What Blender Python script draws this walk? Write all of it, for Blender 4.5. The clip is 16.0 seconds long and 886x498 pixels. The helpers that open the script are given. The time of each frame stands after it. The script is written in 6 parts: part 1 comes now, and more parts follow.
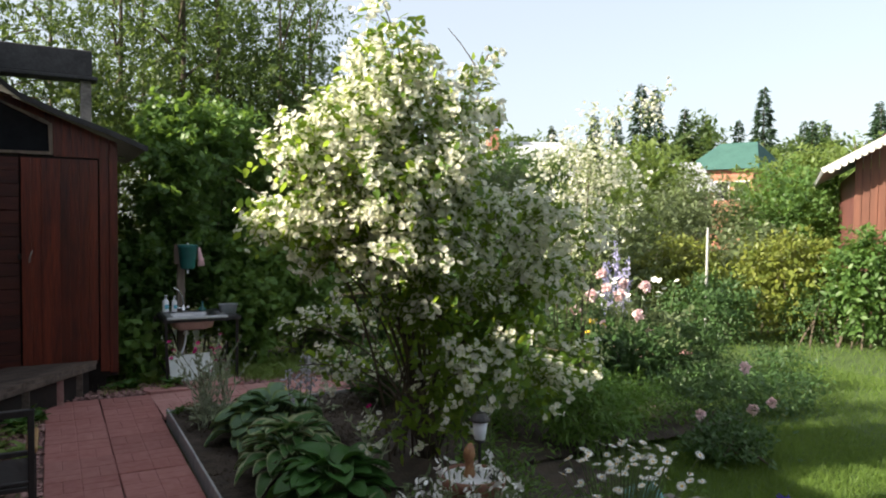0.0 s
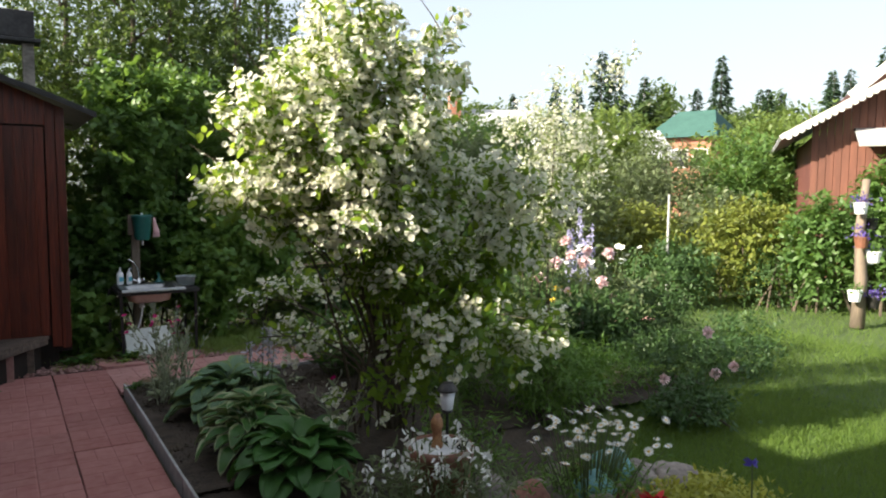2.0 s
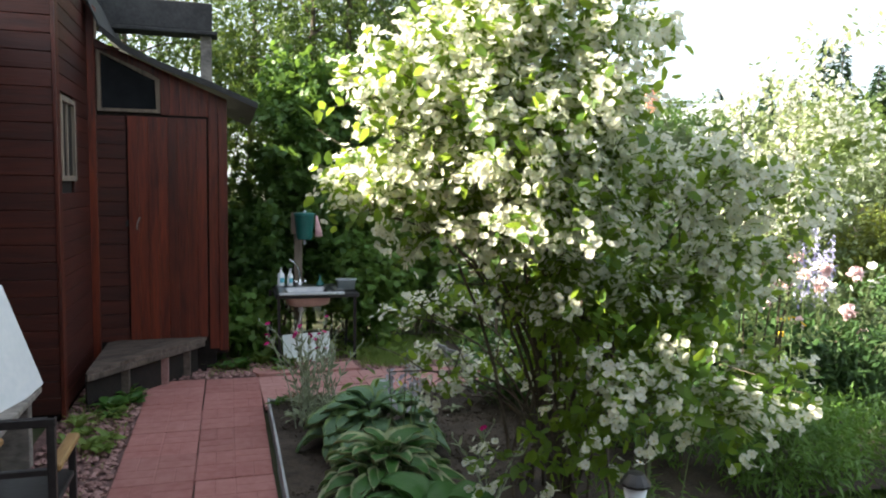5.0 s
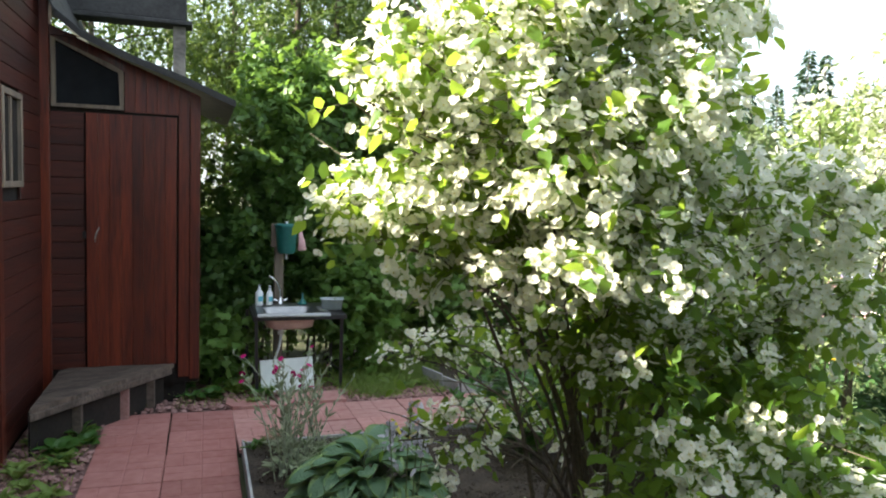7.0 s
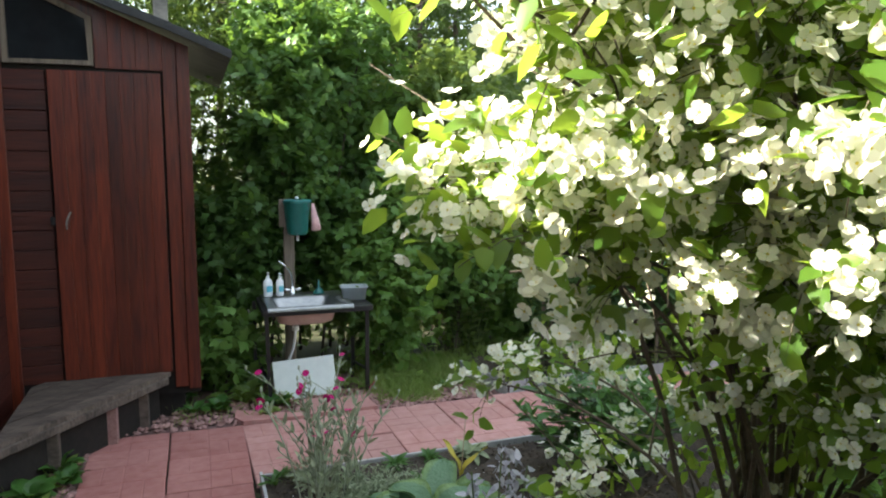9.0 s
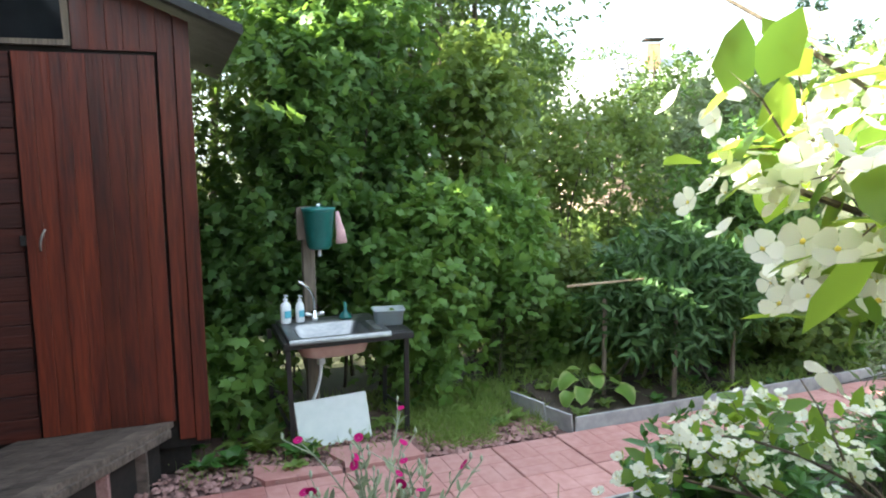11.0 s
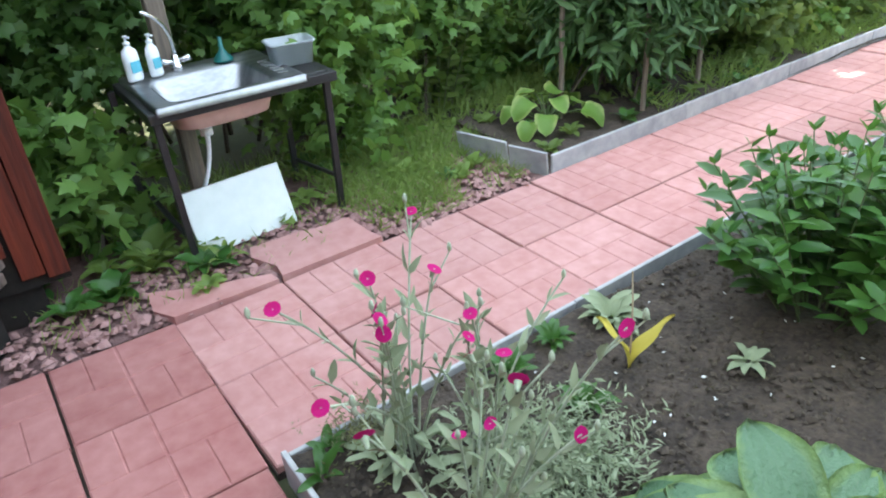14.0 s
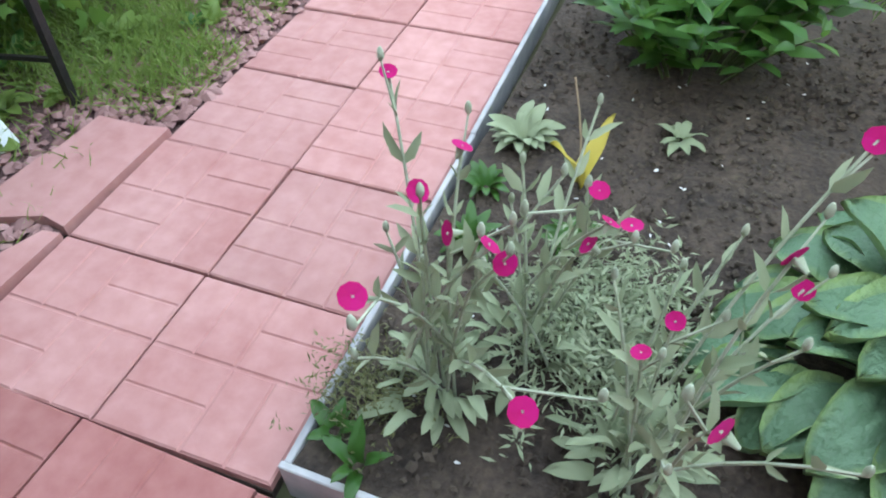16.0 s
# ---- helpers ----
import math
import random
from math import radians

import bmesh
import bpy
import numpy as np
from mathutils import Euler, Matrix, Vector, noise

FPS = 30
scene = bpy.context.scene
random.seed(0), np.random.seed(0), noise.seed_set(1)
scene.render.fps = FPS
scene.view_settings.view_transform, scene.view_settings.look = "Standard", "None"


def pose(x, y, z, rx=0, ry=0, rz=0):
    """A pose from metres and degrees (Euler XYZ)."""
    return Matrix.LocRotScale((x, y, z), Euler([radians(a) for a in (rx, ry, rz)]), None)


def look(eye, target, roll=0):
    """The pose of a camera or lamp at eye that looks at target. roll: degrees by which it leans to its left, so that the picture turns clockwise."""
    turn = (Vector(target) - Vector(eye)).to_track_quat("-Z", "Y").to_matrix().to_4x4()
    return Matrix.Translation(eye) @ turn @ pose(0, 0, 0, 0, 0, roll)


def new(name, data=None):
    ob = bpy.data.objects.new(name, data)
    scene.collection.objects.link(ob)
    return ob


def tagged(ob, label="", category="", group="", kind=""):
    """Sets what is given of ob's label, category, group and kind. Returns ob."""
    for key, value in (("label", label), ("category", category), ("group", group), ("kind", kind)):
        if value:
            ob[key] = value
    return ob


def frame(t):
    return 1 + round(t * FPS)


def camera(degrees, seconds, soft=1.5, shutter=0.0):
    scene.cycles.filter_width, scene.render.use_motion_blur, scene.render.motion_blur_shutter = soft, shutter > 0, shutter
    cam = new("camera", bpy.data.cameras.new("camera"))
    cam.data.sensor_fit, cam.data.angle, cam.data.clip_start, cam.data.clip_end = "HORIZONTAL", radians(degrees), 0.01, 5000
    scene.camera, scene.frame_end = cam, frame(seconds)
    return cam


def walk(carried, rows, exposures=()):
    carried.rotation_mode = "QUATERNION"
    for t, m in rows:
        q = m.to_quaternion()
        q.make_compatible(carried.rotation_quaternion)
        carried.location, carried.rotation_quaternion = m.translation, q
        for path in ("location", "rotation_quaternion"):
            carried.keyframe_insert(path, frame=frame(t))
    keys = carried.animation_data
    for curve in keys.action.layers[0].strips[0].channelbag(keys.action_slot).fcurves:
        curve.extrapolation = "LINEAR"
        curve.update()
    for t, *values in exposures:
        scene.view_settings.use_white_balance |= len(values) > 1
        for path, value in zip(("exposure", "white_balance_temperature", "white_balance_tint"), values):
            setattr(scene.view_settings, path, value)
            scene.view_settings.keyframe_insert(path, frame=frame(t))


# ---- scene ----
cam = camera(63.7, 16.0, soft=2.0)
PATH = [
    (0, (-0.237, 0.118, 1.942), (0.728, 1.868, 1.859), 0.7),
    (0.5, (-0.237, 0.122, 1.948), (0.769, 1.848, 1.861), 0.4),
    (1, (-0.25, 0.13, 1.943), (0.764, 1.851, 1.851), 0.2),
    (1.5, (-0.258, 0.154, 1.924), (0.813, 1.838, 1.807), -0.2),
    (2, (-0.199, 0.22, 1.926), (0.855, 1.911, 1.758), 0.4),
    (2.5, (-0.079, 0.311, 1.924), (0.874, 2.062, 1.765), 1.1),
    (3, (0.055, 0.415, 1.911), (0.904, 2.216, 1.717), 0.6),
    (3.5, (0.142, 0.603, 1.905), (0.958, 2.419, 1.718), -0.4),
    (4, (0.214, 0.824, 1.906), (1.043, 2.634, 1.714), -1.5),
    (4.5, (0.328, 1.031, 1.9), (1.003, 2.906, 1.74), 0.2),
    (5, (0.413, 1.22, 1.902), (0.992, 3.127, 1.73), 1.0),
    (5.2, (0.417, 1.296, 1.896), (0.986, 3.205, 1.718), 0.7),
    (7.3, (0.458, 2.178, 1.985), (1.127, 4.057, 1.833), 2.5),
    (7.5, (0.437, 2.308, 1.988), (1.172, 4.163, 1.857), 1.3),
    (8, (0.344, 2.616, 1.982), (1.135, 4.443, 1.791), 0.1),
    (8.5, (0.381, 2.893, 1.959), (1.082, 4.755, 1.757), 0.2),
    (9, (0.429, 3.165, 1.958), (1.08, 5.039, 1.702), 0.3),
    (9.5, (0.379, 3.417, 1.952), (1.104, 5.271, 1.766), -0.5),
    (10, (0.296, 3.688, 1.927), (1.026, 5.534, 1.686), -1.0),
    (10.2, (0.299, 3.795, 1.923), (0.999, 5.656, 1.715), -0.3),
    (12.3, (0.355, 4.912, 1.954), (1.015, 6.763, 1.582), -2.0),
    (12.5, (0.369, 5.018, 1.946), (1.029, 6.866, 1.56), -2.1),
    (13, (0.409, 5.228, 1.892), (1.103, 7.022, 1.344), -1.3),
    (13.5, (0.347, 5.493, 1.803), (1.221, 7.127, 1.051), -2.0),
    (14, (0.314, 5.724, 1.711), (1.256, 7.166, 0.694), -4.0),
    (14.5, (0.317, 5.951, 1.658), (1.386, 7.198, 0.518), -4.2),
    (15, (0.307, 6.208, 1.634), (1.49, 7.214, 0.373), -2.9),
    (15.5, (0.206, 6.487, 1.564), (1.471, 7.182, 0.18), -3.8),
    (15.8, (0.211, 6.611, 1.529), (1.434, 7.208, 0.063), -2.4),
    (16, (0.204, 6.721, 1.506), (1.475, 7.274, 0.065), -2.1),
]
EXPOSURES = [(0.0, 1.52, 6600, 9), (3.0, 1.78, 6550, 8), (5.0, 2.25, 6450, 6), (9.0, 2.7, 6400, 3), (12.5, 3.55, 6000, 2), (14.5, 3.74, 6050, 4), (16.0, 3.74, 6000, 4)]
SIZE = 0.82  # all lengths below are in units of this many metres
walk(cam, [(t, look(Vector(eye) * SIZE, Vector(target) * SIZE, roll)) for t, eye, target, roll in PATH], EXPOSURES)

# ---- light ----
SUN_WAY = Vector((-0.98, 0.12, 0.0)).normalized()
SUN_ELEV = radians(27)
world = bpy.data.worlds.new("world")
scene.world = world
world.use_nodes = True
wn = world.node_tree
sky = wn.nodes.new("ShaderNodeTexSky")
sky.sky_type, sky.sun_disc = "NISHITA", False
sky.sun_elevation, sky.sun_rotation = SUN_ELEV, math.atan2(SUN_WAY.x, SUN_WAY.y)
sky.dust_density, sky.ozone_density, sky.air_density = 3.0, 1.0, 1.0
haze = wn.nodes.new("ShaderNodeMix")
haze.data_type = "RGBA"
haze.inputs[0].default_value = 0.6
haze.inputs[7].default_value = (2.75, 2.82, 2.95, 1)
wn.links.new(sky.outputs[0], haze.inputs[6])
wn.links.new(haze.outputs[2], wn.nodes["Background"].inputs[0])
wn.nodes["Background"].inputs[1].default_value = 0.115
sun = new("sun", bpy.data.lights.new("sun", "SUN"))
sun.data.energy, sun.data.angle, sun.data.color = 5.0, radians(0.6), (1.0, 0.9, 0.74)
to_sun = SUN_WAY * math.cos(SUN_ELEV) + Vector((0, 0, math.sin(SUN_ELEV)))
sun.matrix_world = look(to_sun * 40, (0, 0, 0))

# ---- materials ----


def material(name, c1, c2, scale=8.0, rough=0.7, bump=0.2, metal=0.0, stretch=(1, 1, 1), vary=0.0, fine=6.0, coat=0.0):
    """Two-scale noise between two colours, with relief; vary: spread of brightness from piece to piece."""
    m = bpy.data.materials.new(name)
    m.use_nodes = True
    nt = m.node_tree
    n, li = nt.nodes, nt.links
    p = n["Principled BSDF"]
    geo = n.new("ShaderNodeNewGeometry")
    mp = n.new("ShaderNodeMapping")
    mp.inputs["Scale"].default_value = stretch
    li.new(geo.outputs["Position"], mp.inputs[0])
    info = n.new("ShaderNodeObjectInfo")
    add = n.new("ShaderNodeVectorMath")
    add.operation = "ADD"
    comb = n.new("ShaderNodeCombineXYZ")
    mul = n.new("ShaderNodeMath")
    mul.operation, mul.inputs[1].default_value = "MULTIPLY", 17.0
    li.new(info.outputs["Random"], mul.inputs[0])
    li.new(mul.outputs[0], comb.inputs[2])
    li.new(mp.outputs[0], add.inputs[0])
    li.new(comb.outputs[0], add.inputs[1])
    big, small = n.new("ShaderNodeTexNoise"), n.new("ShaderNodeTexNoise")
    big.inputs["Scale"].default_value, big.inputs["Detail"].default_value = scale, 4
    small.inputs["Scale"].default_value, small.inputs["Detail"].default_value = scale * fine, 5
    li.new(add.outputs[0], big.inputs["Vector"])
    li.new(add.outputs[0], small.inputs["Vector"])
    mixn = n.new("ShaderNodeMix")
    mixn.inputs[0].default_value = 0.45
    li.new(big.outputs["Fac"], mixn.inputs[2])
    li.new(small.outputs["Fac"], mixn.inputs[3])
    ramp = n.new("ShaderNodeMapRange")
    ramp.inputs["From Min"].default_value, ramp.inputs["From Max"].default_value = 0.34, 0.66
    li.new(mixn.outputs[0], ramp.inputs[0])
    mix = n.new("ShaderNodeMix")
    mix.data_type = "RGBA"
    mix.inputs[6].default_value, mix.inputs[7].default_value = (*c1, 1), (*c2, 1)
    li.new(ramp.outputs[0], mix.inputs[0])
    colour = mix.outputs[2]
    if vary:
        hsv = n.new("ShaderNodeHueSaturation")
        mr = n.new("ShaderNodeMapRange")
        mr.inputs["To Min"].default_value, mr.inputs["To Max"].default_value = 1 - vary, 1 + vary
        li.new(info.outputs["Random"], mr.inputs[0])
        li.new(mr.outputs[0], hsv.inputs["Value"])
        li.new(colour, hsv.inputs["Color"])
        colour = hsv.outputs[0]
    li.new(colour, p.inputs["Base Color"])
    p.inputs["Roughness"].default_value, p.inputs["Metallic"].default_value = rough, metal
    p.inputs["Coat Weight"].default_value = coat
    if bump:
        b = n.new("ShaderNodeBump")
        b.inputs["Strength"].default_value, b.inputs["Distance"].default_value = bump, 0.01
        li.new(small.outputs["Fac"], b.inputs["Height"])
        li.new(b.outputs[0], p.inputs["Normal"])
    return m


def leaf_material(name, c1, c2, glow, through_part=0.35, rough=0.45, patch=1.5, pucker=0.0):
    """Leaf or petal: gloss and a share of light passing through, each leaf a shade of its own."""
    m = bpy.data.materials.new(name)
    m.use_nodes = True
    nt = m.node_tree
    n, li = nt.nodes, nt.links
    p, out = n["Principled BSDF"], n["Material Output"]
    geo, noi = n.new("ShaderNodeNewGeometry"), n.new("ShaderNodeTexNoise")
    noi.inputs["Scale"].default_value, noi.inputs["Detail"].default_value = patch, 3
    li.new(geo.outputs["Position"], noi.inputs["Vector"])
    mean = n.new("ShaderNodeMix")
    mean.inputs[0].default_value = 0.5
    li.new(geo.outputs["Random Per Island"], mean.inputs[2])
    li.new(noi.outputs["Fac"], mean.inputs[3])
    mix = n.new("ShaderNodeMix")
    mix.data_type = "RGBA"
    mix.inputs[6].default_value, mix.inputs[7].default_value = (*c1, 1), (*c2, 1)
    li.new(mean.outputs[0], mix.inputs[0])
    li.new(mix.outputs[2], p.inputs["Base Color"])
    p.inputs["Roughness"].default_value = rough
    p.inputs["Specular IOR Level"].default_value = 0.35
    if pucker:
        cells, b = n.new("ShaderNodeTexNoise"), n.new("ShaderNodeBump")
        cells.inputs["Scale"].default_value, cells.inputs["Detail"].default_value = 75, 2
        b.inputs["Strength"].default_value, b.inputs["Distance"].default_value = pucker, 0.008
        li.new(geo.outputs["Position"], cells.inputs["Vector"])
        li.new(cells.outputs["Fac"], b.inputs["Height"])
        li.new(b.outputs[0], p.inputs["Normal"])
    tr = n.new("ShaderNodeBsdfTranslucent")
    tint = n.new("ShaderNodeMix")
    tint.data_type, tint.blend_type = "RGBA", "MIX"
    tint.inputs[0].default_value = 0.6
    tint.inputs[7].default_value = (*glow, 1)
    li.new(mix.outputs[2], tint.inputs[6])
    li.new(tint.outputs[2], tr.inputs[0])
    sh = n.new("ShaderNodeMixShader")
    sh.inputs[0].default_value = through_part
    li.new(p.outputs[0], sh.inputs[1])
    li.new(tr.outputs[0], sh.inputs[2])
    li.new(sh.outputs[0], out.inputs[0])
    return m


WOOD = material("red_stained_board", (0.03, 0.0045, 0.0028), (0.145, 0.023, 0.0075), 1.3, 0.45, 0.35, stretch=(9, 9, 0.7), vary=0.36, coat=0.15)
WOOD_H = material("red_stained_siding", (0.025, 0.0045, 0.003), (0.07, 0.012, 0.0052), 1.6, 0.55, 0.35, stretch=(0.7, 0.7, 9), vary=0.2)
GREY_WOOD = material("weathered_wood", (0.10, 0.09, 0.08), (0.30, 0.27, 0.24), 1.6, 0.8, 0.4, stretch=(2, 9, 4), vary=0.15)
DECK_WOOD = material("worn_brown_grey_deck_wood", (0.03, 0.022, 0.018), (0.15, 0.115, 0.092), 1.6, 0.75, 0.5, stretch=(2, 9, 4), vary=0.22)
POST_WOOD = material("old_post_wood", (0.09, 0.075, 0.06), (0.26, 0.2, 0.15), 1.6, 0.8, 0.4, stretch=(9, 9, 0.7))
# Near-black, so that gaps behind and under the boards look deep in shade
CORE = material("shade_dark_backing", (0.008, 0.006, 0.005), (0.018, 0.013, 0.01), 6, 0.95, 0.2)
TAR = material("roofing_felt", (0.02, 0.02, 0.022), (0.05, 0.05, 0.052), 6, 0.85, 0.4)
TILE = material("red_concrete_tile", (0.35, 0.163, 0.145), (0.465, 0.263, 0.238), 2.2, 0.85, 0.15, vary=0.1, fine=9)
# Main path slabs: darker and redder than the side path's
TILE_RED = material("darker_red_concrete_tile", (0.27, 0.1, 0.088), (0.39, 0.185, 0.165), 2.2, 0.85, 0.15, vary=0.1, fine=9)
SLATE = material("fibre_cement_board", (0.26, 0.27, 0.28), (0.48, 0.48, 0.47), 3, 0.85, 0.3, vary=0.08)
SOIL = material("dark_soil", (0.019, 0.014, 0.0105), (0.082, 0.061, 0.044), 9, 0.95, 1.0, fine=7)
EARTH = material("grassy_earth", (0.035, 0.05, 0.015), (0.08, 0.075, 0.04), 1.2, 0.95, 0.6)
LAWN = material("lawn_ground", (0.03, 0.06, 0.012), (0.07, 0.11, 0.025), 1.5, 0.95, 0.5)
GRAVEL = material("crushed_red_stone", (0.20, 0.10, 0.09), (0.36, 0.22, 0.20), 12, 0.85, 0.4)
GRAVEL_BED = material("gravel_bed", (0.10, 0.055, 0.05), (0.22, 0.13, 0.12), 22, 0.95, 1.0)
STEEL = material("brushed_steel", (0.25, 0.26, 0.27), (0.4, 0.4, 0.4), 5, 0.4, 0.06, metal=1.0, stretch=(1, 8, 1))
CHROME = material("chrome", (0.7, 0.7, 0.7), (0.8, 0.8, 0.8), 5, 0.12, 0.0, metal=1.0)
BLACK = material("black_iron", (0.008, 0.008, 0.009), (0.028, 0.026, 0.025), 9, 0.45, 0.15)
WHITE = material("white_enamel", (0.62, 0.68, 0.66), (0.74, 0.79, 0.77), 3, 0.35, 0.05)
PINKISH = material("enamel_underside", (0.42, 0.27, 0.22), (0.58, 0.40, 0.34), 4, 0.5, 0.1)
TEAL = material("teal_plastic", (0.015, 0.12, 0.11), (0.03, 0.18, 0.16), 4, 0.3, 0.05)
PLASTIC_W = material("white_plastic", (0.68, 0.72, 0.74), (0.8, 0.82, 0.83), 4, 0.35, 0.02)
BLUE_LABEL = material("pale_blue_label", (0.08, 0.35, 0.45), (0.15, 0.45, 0.55), 6, 0.4, 0.0)
PINK_CLOTH = material("pink_cloth", (0.55, 0.3, 0.32), (0.75, 0.5, 0.5), 20, 0.9, 0.5)
CLEAR_PLASTIC = material("cloudy_plastic", (0.55, 0.6, 0.62), (0.68, 0.73, 0.75), 4, 0.3, 0.02)
for nd in CLEAR_PLASTIC.node_tree.nodes:
    if nd.type == "BSDF_PRINCIPLED":
        nd.inputs["Transmission Weight"].default_value = 0.55
BARK = material("brown_bark", (0.05, 0.04, 0.03), (0.14, 0.11, 0.08), 10, 0.9, 0.6)
STEM = material("green_stem", (0.06, 0.1, 0.03), (0.14, 0.17, 0.07), 12, 0.7, 0.1)
FROSTED = material("frosted_lamp_glass", (0.6, 0.64, 0.68), (0.72, 0.75, 0.78), 5, 0.4, 0.0)
DARK_GLASS = material("dark_window_glass", (0.012, 0.014, 0.016), (0.02, 0.022, 0.025), 2, 0.06, 0.0)

DARK_GLASS.node_tree.nodes["Principled BSDF"].inputs["Specular IOR Level"].default_value = 0.1
JAS_LEAF = leaf_material("jasmine_leaf", (0.035, 0.095, 0.014), (0.095, 0.18, 0.028), (0.5, 0.66, 0.07), 0.55)
JAS_PETAL = leaf_material("jasmine_petal", (0.78, 0.78, 0.66), (0.84, 0.84, 0.78), (0.92, 0.91, 0.78), 0.6, 0.6)
JAS_EYE = leaf_material("jasmine_stamen", (0.55, 0.42, 0.06), (0.7, 0.6, 0.12), (0.7, 0.6, 0.1), 0.2, 0.7)
HEDGE_LEAF = leaf_material("hedge_leaf", (0.032, 0.085, 0.021), (0.13, 0.22, 0.06), (0.28, 0.45, 0.06), 0.36)
FRONT_LEAF = leaf_material("front_shrub_leaf", (0.07, 0.15, 0.03), (0.17, 0.29, 0.07), (0.35, 0.5, 0.08), 0.38)
TREE_LEAF = leaf_material("tree_leaf", (0.03, 0.06, 0.02), (0.08, 0.12, 0.04), (0.28, 0.4, 0.08), 0.4, 0.4)
LIGHT_LEAF = leaf_material("light_leaf", (0.07, 0.125, 0.03), (0.16, 0.22, 0.06), (0.4, 0.5, 0.1), 0.4)
WEED_LEAF = leaf_material("fresh_weed_leaf", (0.1, 0.18, 0.035), (0.25, 0.33, 0.09), (0.45, 0.55, 0.12), 0.35, 0.5, 4)
# Dark tone also carries the border's shade, put into the leaf colour
PEONY_LEAF = leaf_material("peony_leaf", (0.028, 0.07, 0.022), (0.068, 0.125, 0.036), (0.14, 0.28, 0.05), 0.25, 0.55)
PHLOX_LEAF = leaf_material("phlox_leaf", (0.022, 0.08, 0.018), (0.085, 0.18, 0.033), (0.25, 0.45, 0.06), 0.25, 0.35)
YELLOW_LEAF = leaf_material("yellow_green_leaf", (0.07, 0.12, 0.025), (0.2, 0.215, 0.035), (0.34, 0.36, 0.06), 0.3)
SILVER_LEAF = leaf_material("felted_silver_leaf", (0.18, 0.235, 0.125), (0.38, 0.42, 0.28), (0.42, 0.45, 0.3), 0.15, 0.8, 6)
GRASS = leaf_material("grass_blade", (0.05, 0.11, 0.018), (0.14, 0.21, 0.04), (0.3, 0.42, 0.06), 0.4, 0.6)
SPRUCE = leaf_material("spruce_needle", (0.015, 0.04, 0.02), (0.035, 0.07, 0.03), (0.05, 0.1, 0.03), 0.15, 0.7)

# ---- building helpers ----


def mesh_of(bm, name, mats, smooth=False):
    me = bpy.data.meshes.new(name)
    bm.normal_update()
    bm.to_mesh(me)
    bm.free()
    for m in mats if isinstance(mats, (list, tuple)) else [mats]:
        me.materials.append(m)
    if smooth:
        me.polygons.foreach_set("use_smooth", [True] * len(me.polygons))
    return me


def part(name, bm, mats, parent=None, label="", smooth=False):
    """One mesh object out of a bmesh, under a thing or a part where one is given."""
    ob = new(name, mesh_of(bm, name, mats, smooth))
    if parent:
        ob.parent = parent
    if label:
        ob["label"] = label
    return ob


def thing(name, label, category, at=(0, 0, 0), turn=0, group="", kind=""):
    ob = new(name)
    ob.matrix_world = pose(*at, 0, 0, turn)
    return tagged(ob, label, category, group, kind)


def box(bm, lo, hi, bevel=0.0, m=None):
    r = bmesh.ops.create_cube(bm, size=1)
    vs = r["verts"]
    for v in vs:
        v.co = Vector([lo[i] + (v.co[i] + 0.5) * (hi[i] - lo[i]) for i in range(3)])
    if bevel:
        es = list({e for v in vs for e in v.link_edges})
        vs = bmesh.ops.bevel(bm, geom=es, offset=bevel, segments=1, affect="EDGES")["verts"]
    if m is not None:
        bmesh.ops.transform(bm, matrix=m, verts=list({v for v in vs}))
    return vs


def boxed(lo, hi, bevel=0.004, m=None):
    bm = bmesh.new()
    box(bm, lo, hi, bevel, m)
    return bm


def lathe(profile, n=20, at=(0, 0, 0), squash=1.0):
    """A turned body from (radius, height) pairs."""
    bm = bmesh.new()
    rings = []
    for r, z in profile:
        rings.append([bm.verts.new((at[0] + r * math.cos(2 * math.pi * k / n), at[1] + squash * r * math.sin(2 * math.pi * k / n), at[2] + z)) for k in range(n)])
    for a, b in zip(rings, rings[1:]):
        for k in range(n):
            bm.faces.new((a[k], a[(k + 1) % n], b[(k + 1) % n], b[k]))
    if profile[0][0] > 1e-4:
        bm.faces.new(list(reversed(rings[0])))
    if profile[-1][0] > 1e-4:
        bm.faces.new(rings[-1])
    bmesh.ops.remove_doubles(bm, verts=bm.verts, dist=1e-5)
    return bm


def tube(bm, pts, r0, r1=None, n=6):
    """A tapered tube along points."""
    r1 = r0 if r1 is None else r1
    pts = [Vector(p) for p in pts]
    rings = []
    side = None
    for i, p in enumerate(pts):
        d = (pts[min(i + 1, len(pts) - 1)] - pts[max(i - 1, 0)]).normalized()
        if side is None:
            side = d.orthogonal().normalized()
        side = (side - d * side.dot(d)).normalized()
        up = d.cross(side)
        r = r0 + (r1 - r0) * i / (len(pts) - 1)
        rings.append([bm.verts.new(p + r * (math.cos(2 * math.pi * k / n) * side + math.sin(2 * math.pi * k / n) * up)) for k in range(n)])
    for a, b in zip(rings, rings[1:]):
        for k in range(n):
            bm.faces.new((a[k], a[(k + 1) % n], b[(k + 1) % n], b[k]))
    bm.faces.new(list(reversed(rings[0])))
    bm.faces.new(rings[-1])


def bend(a, b, c, n=7):
    """Points of a quadratic bow from a by way of b to c."""
    a, b, c = Vector(a), Vector(b), Vector(c)
    return [a * (1 - t) ** 2 + b * 2 * t * (1 - t) + c * t * t for t in [i / (n - 1) for i in range(n)]]


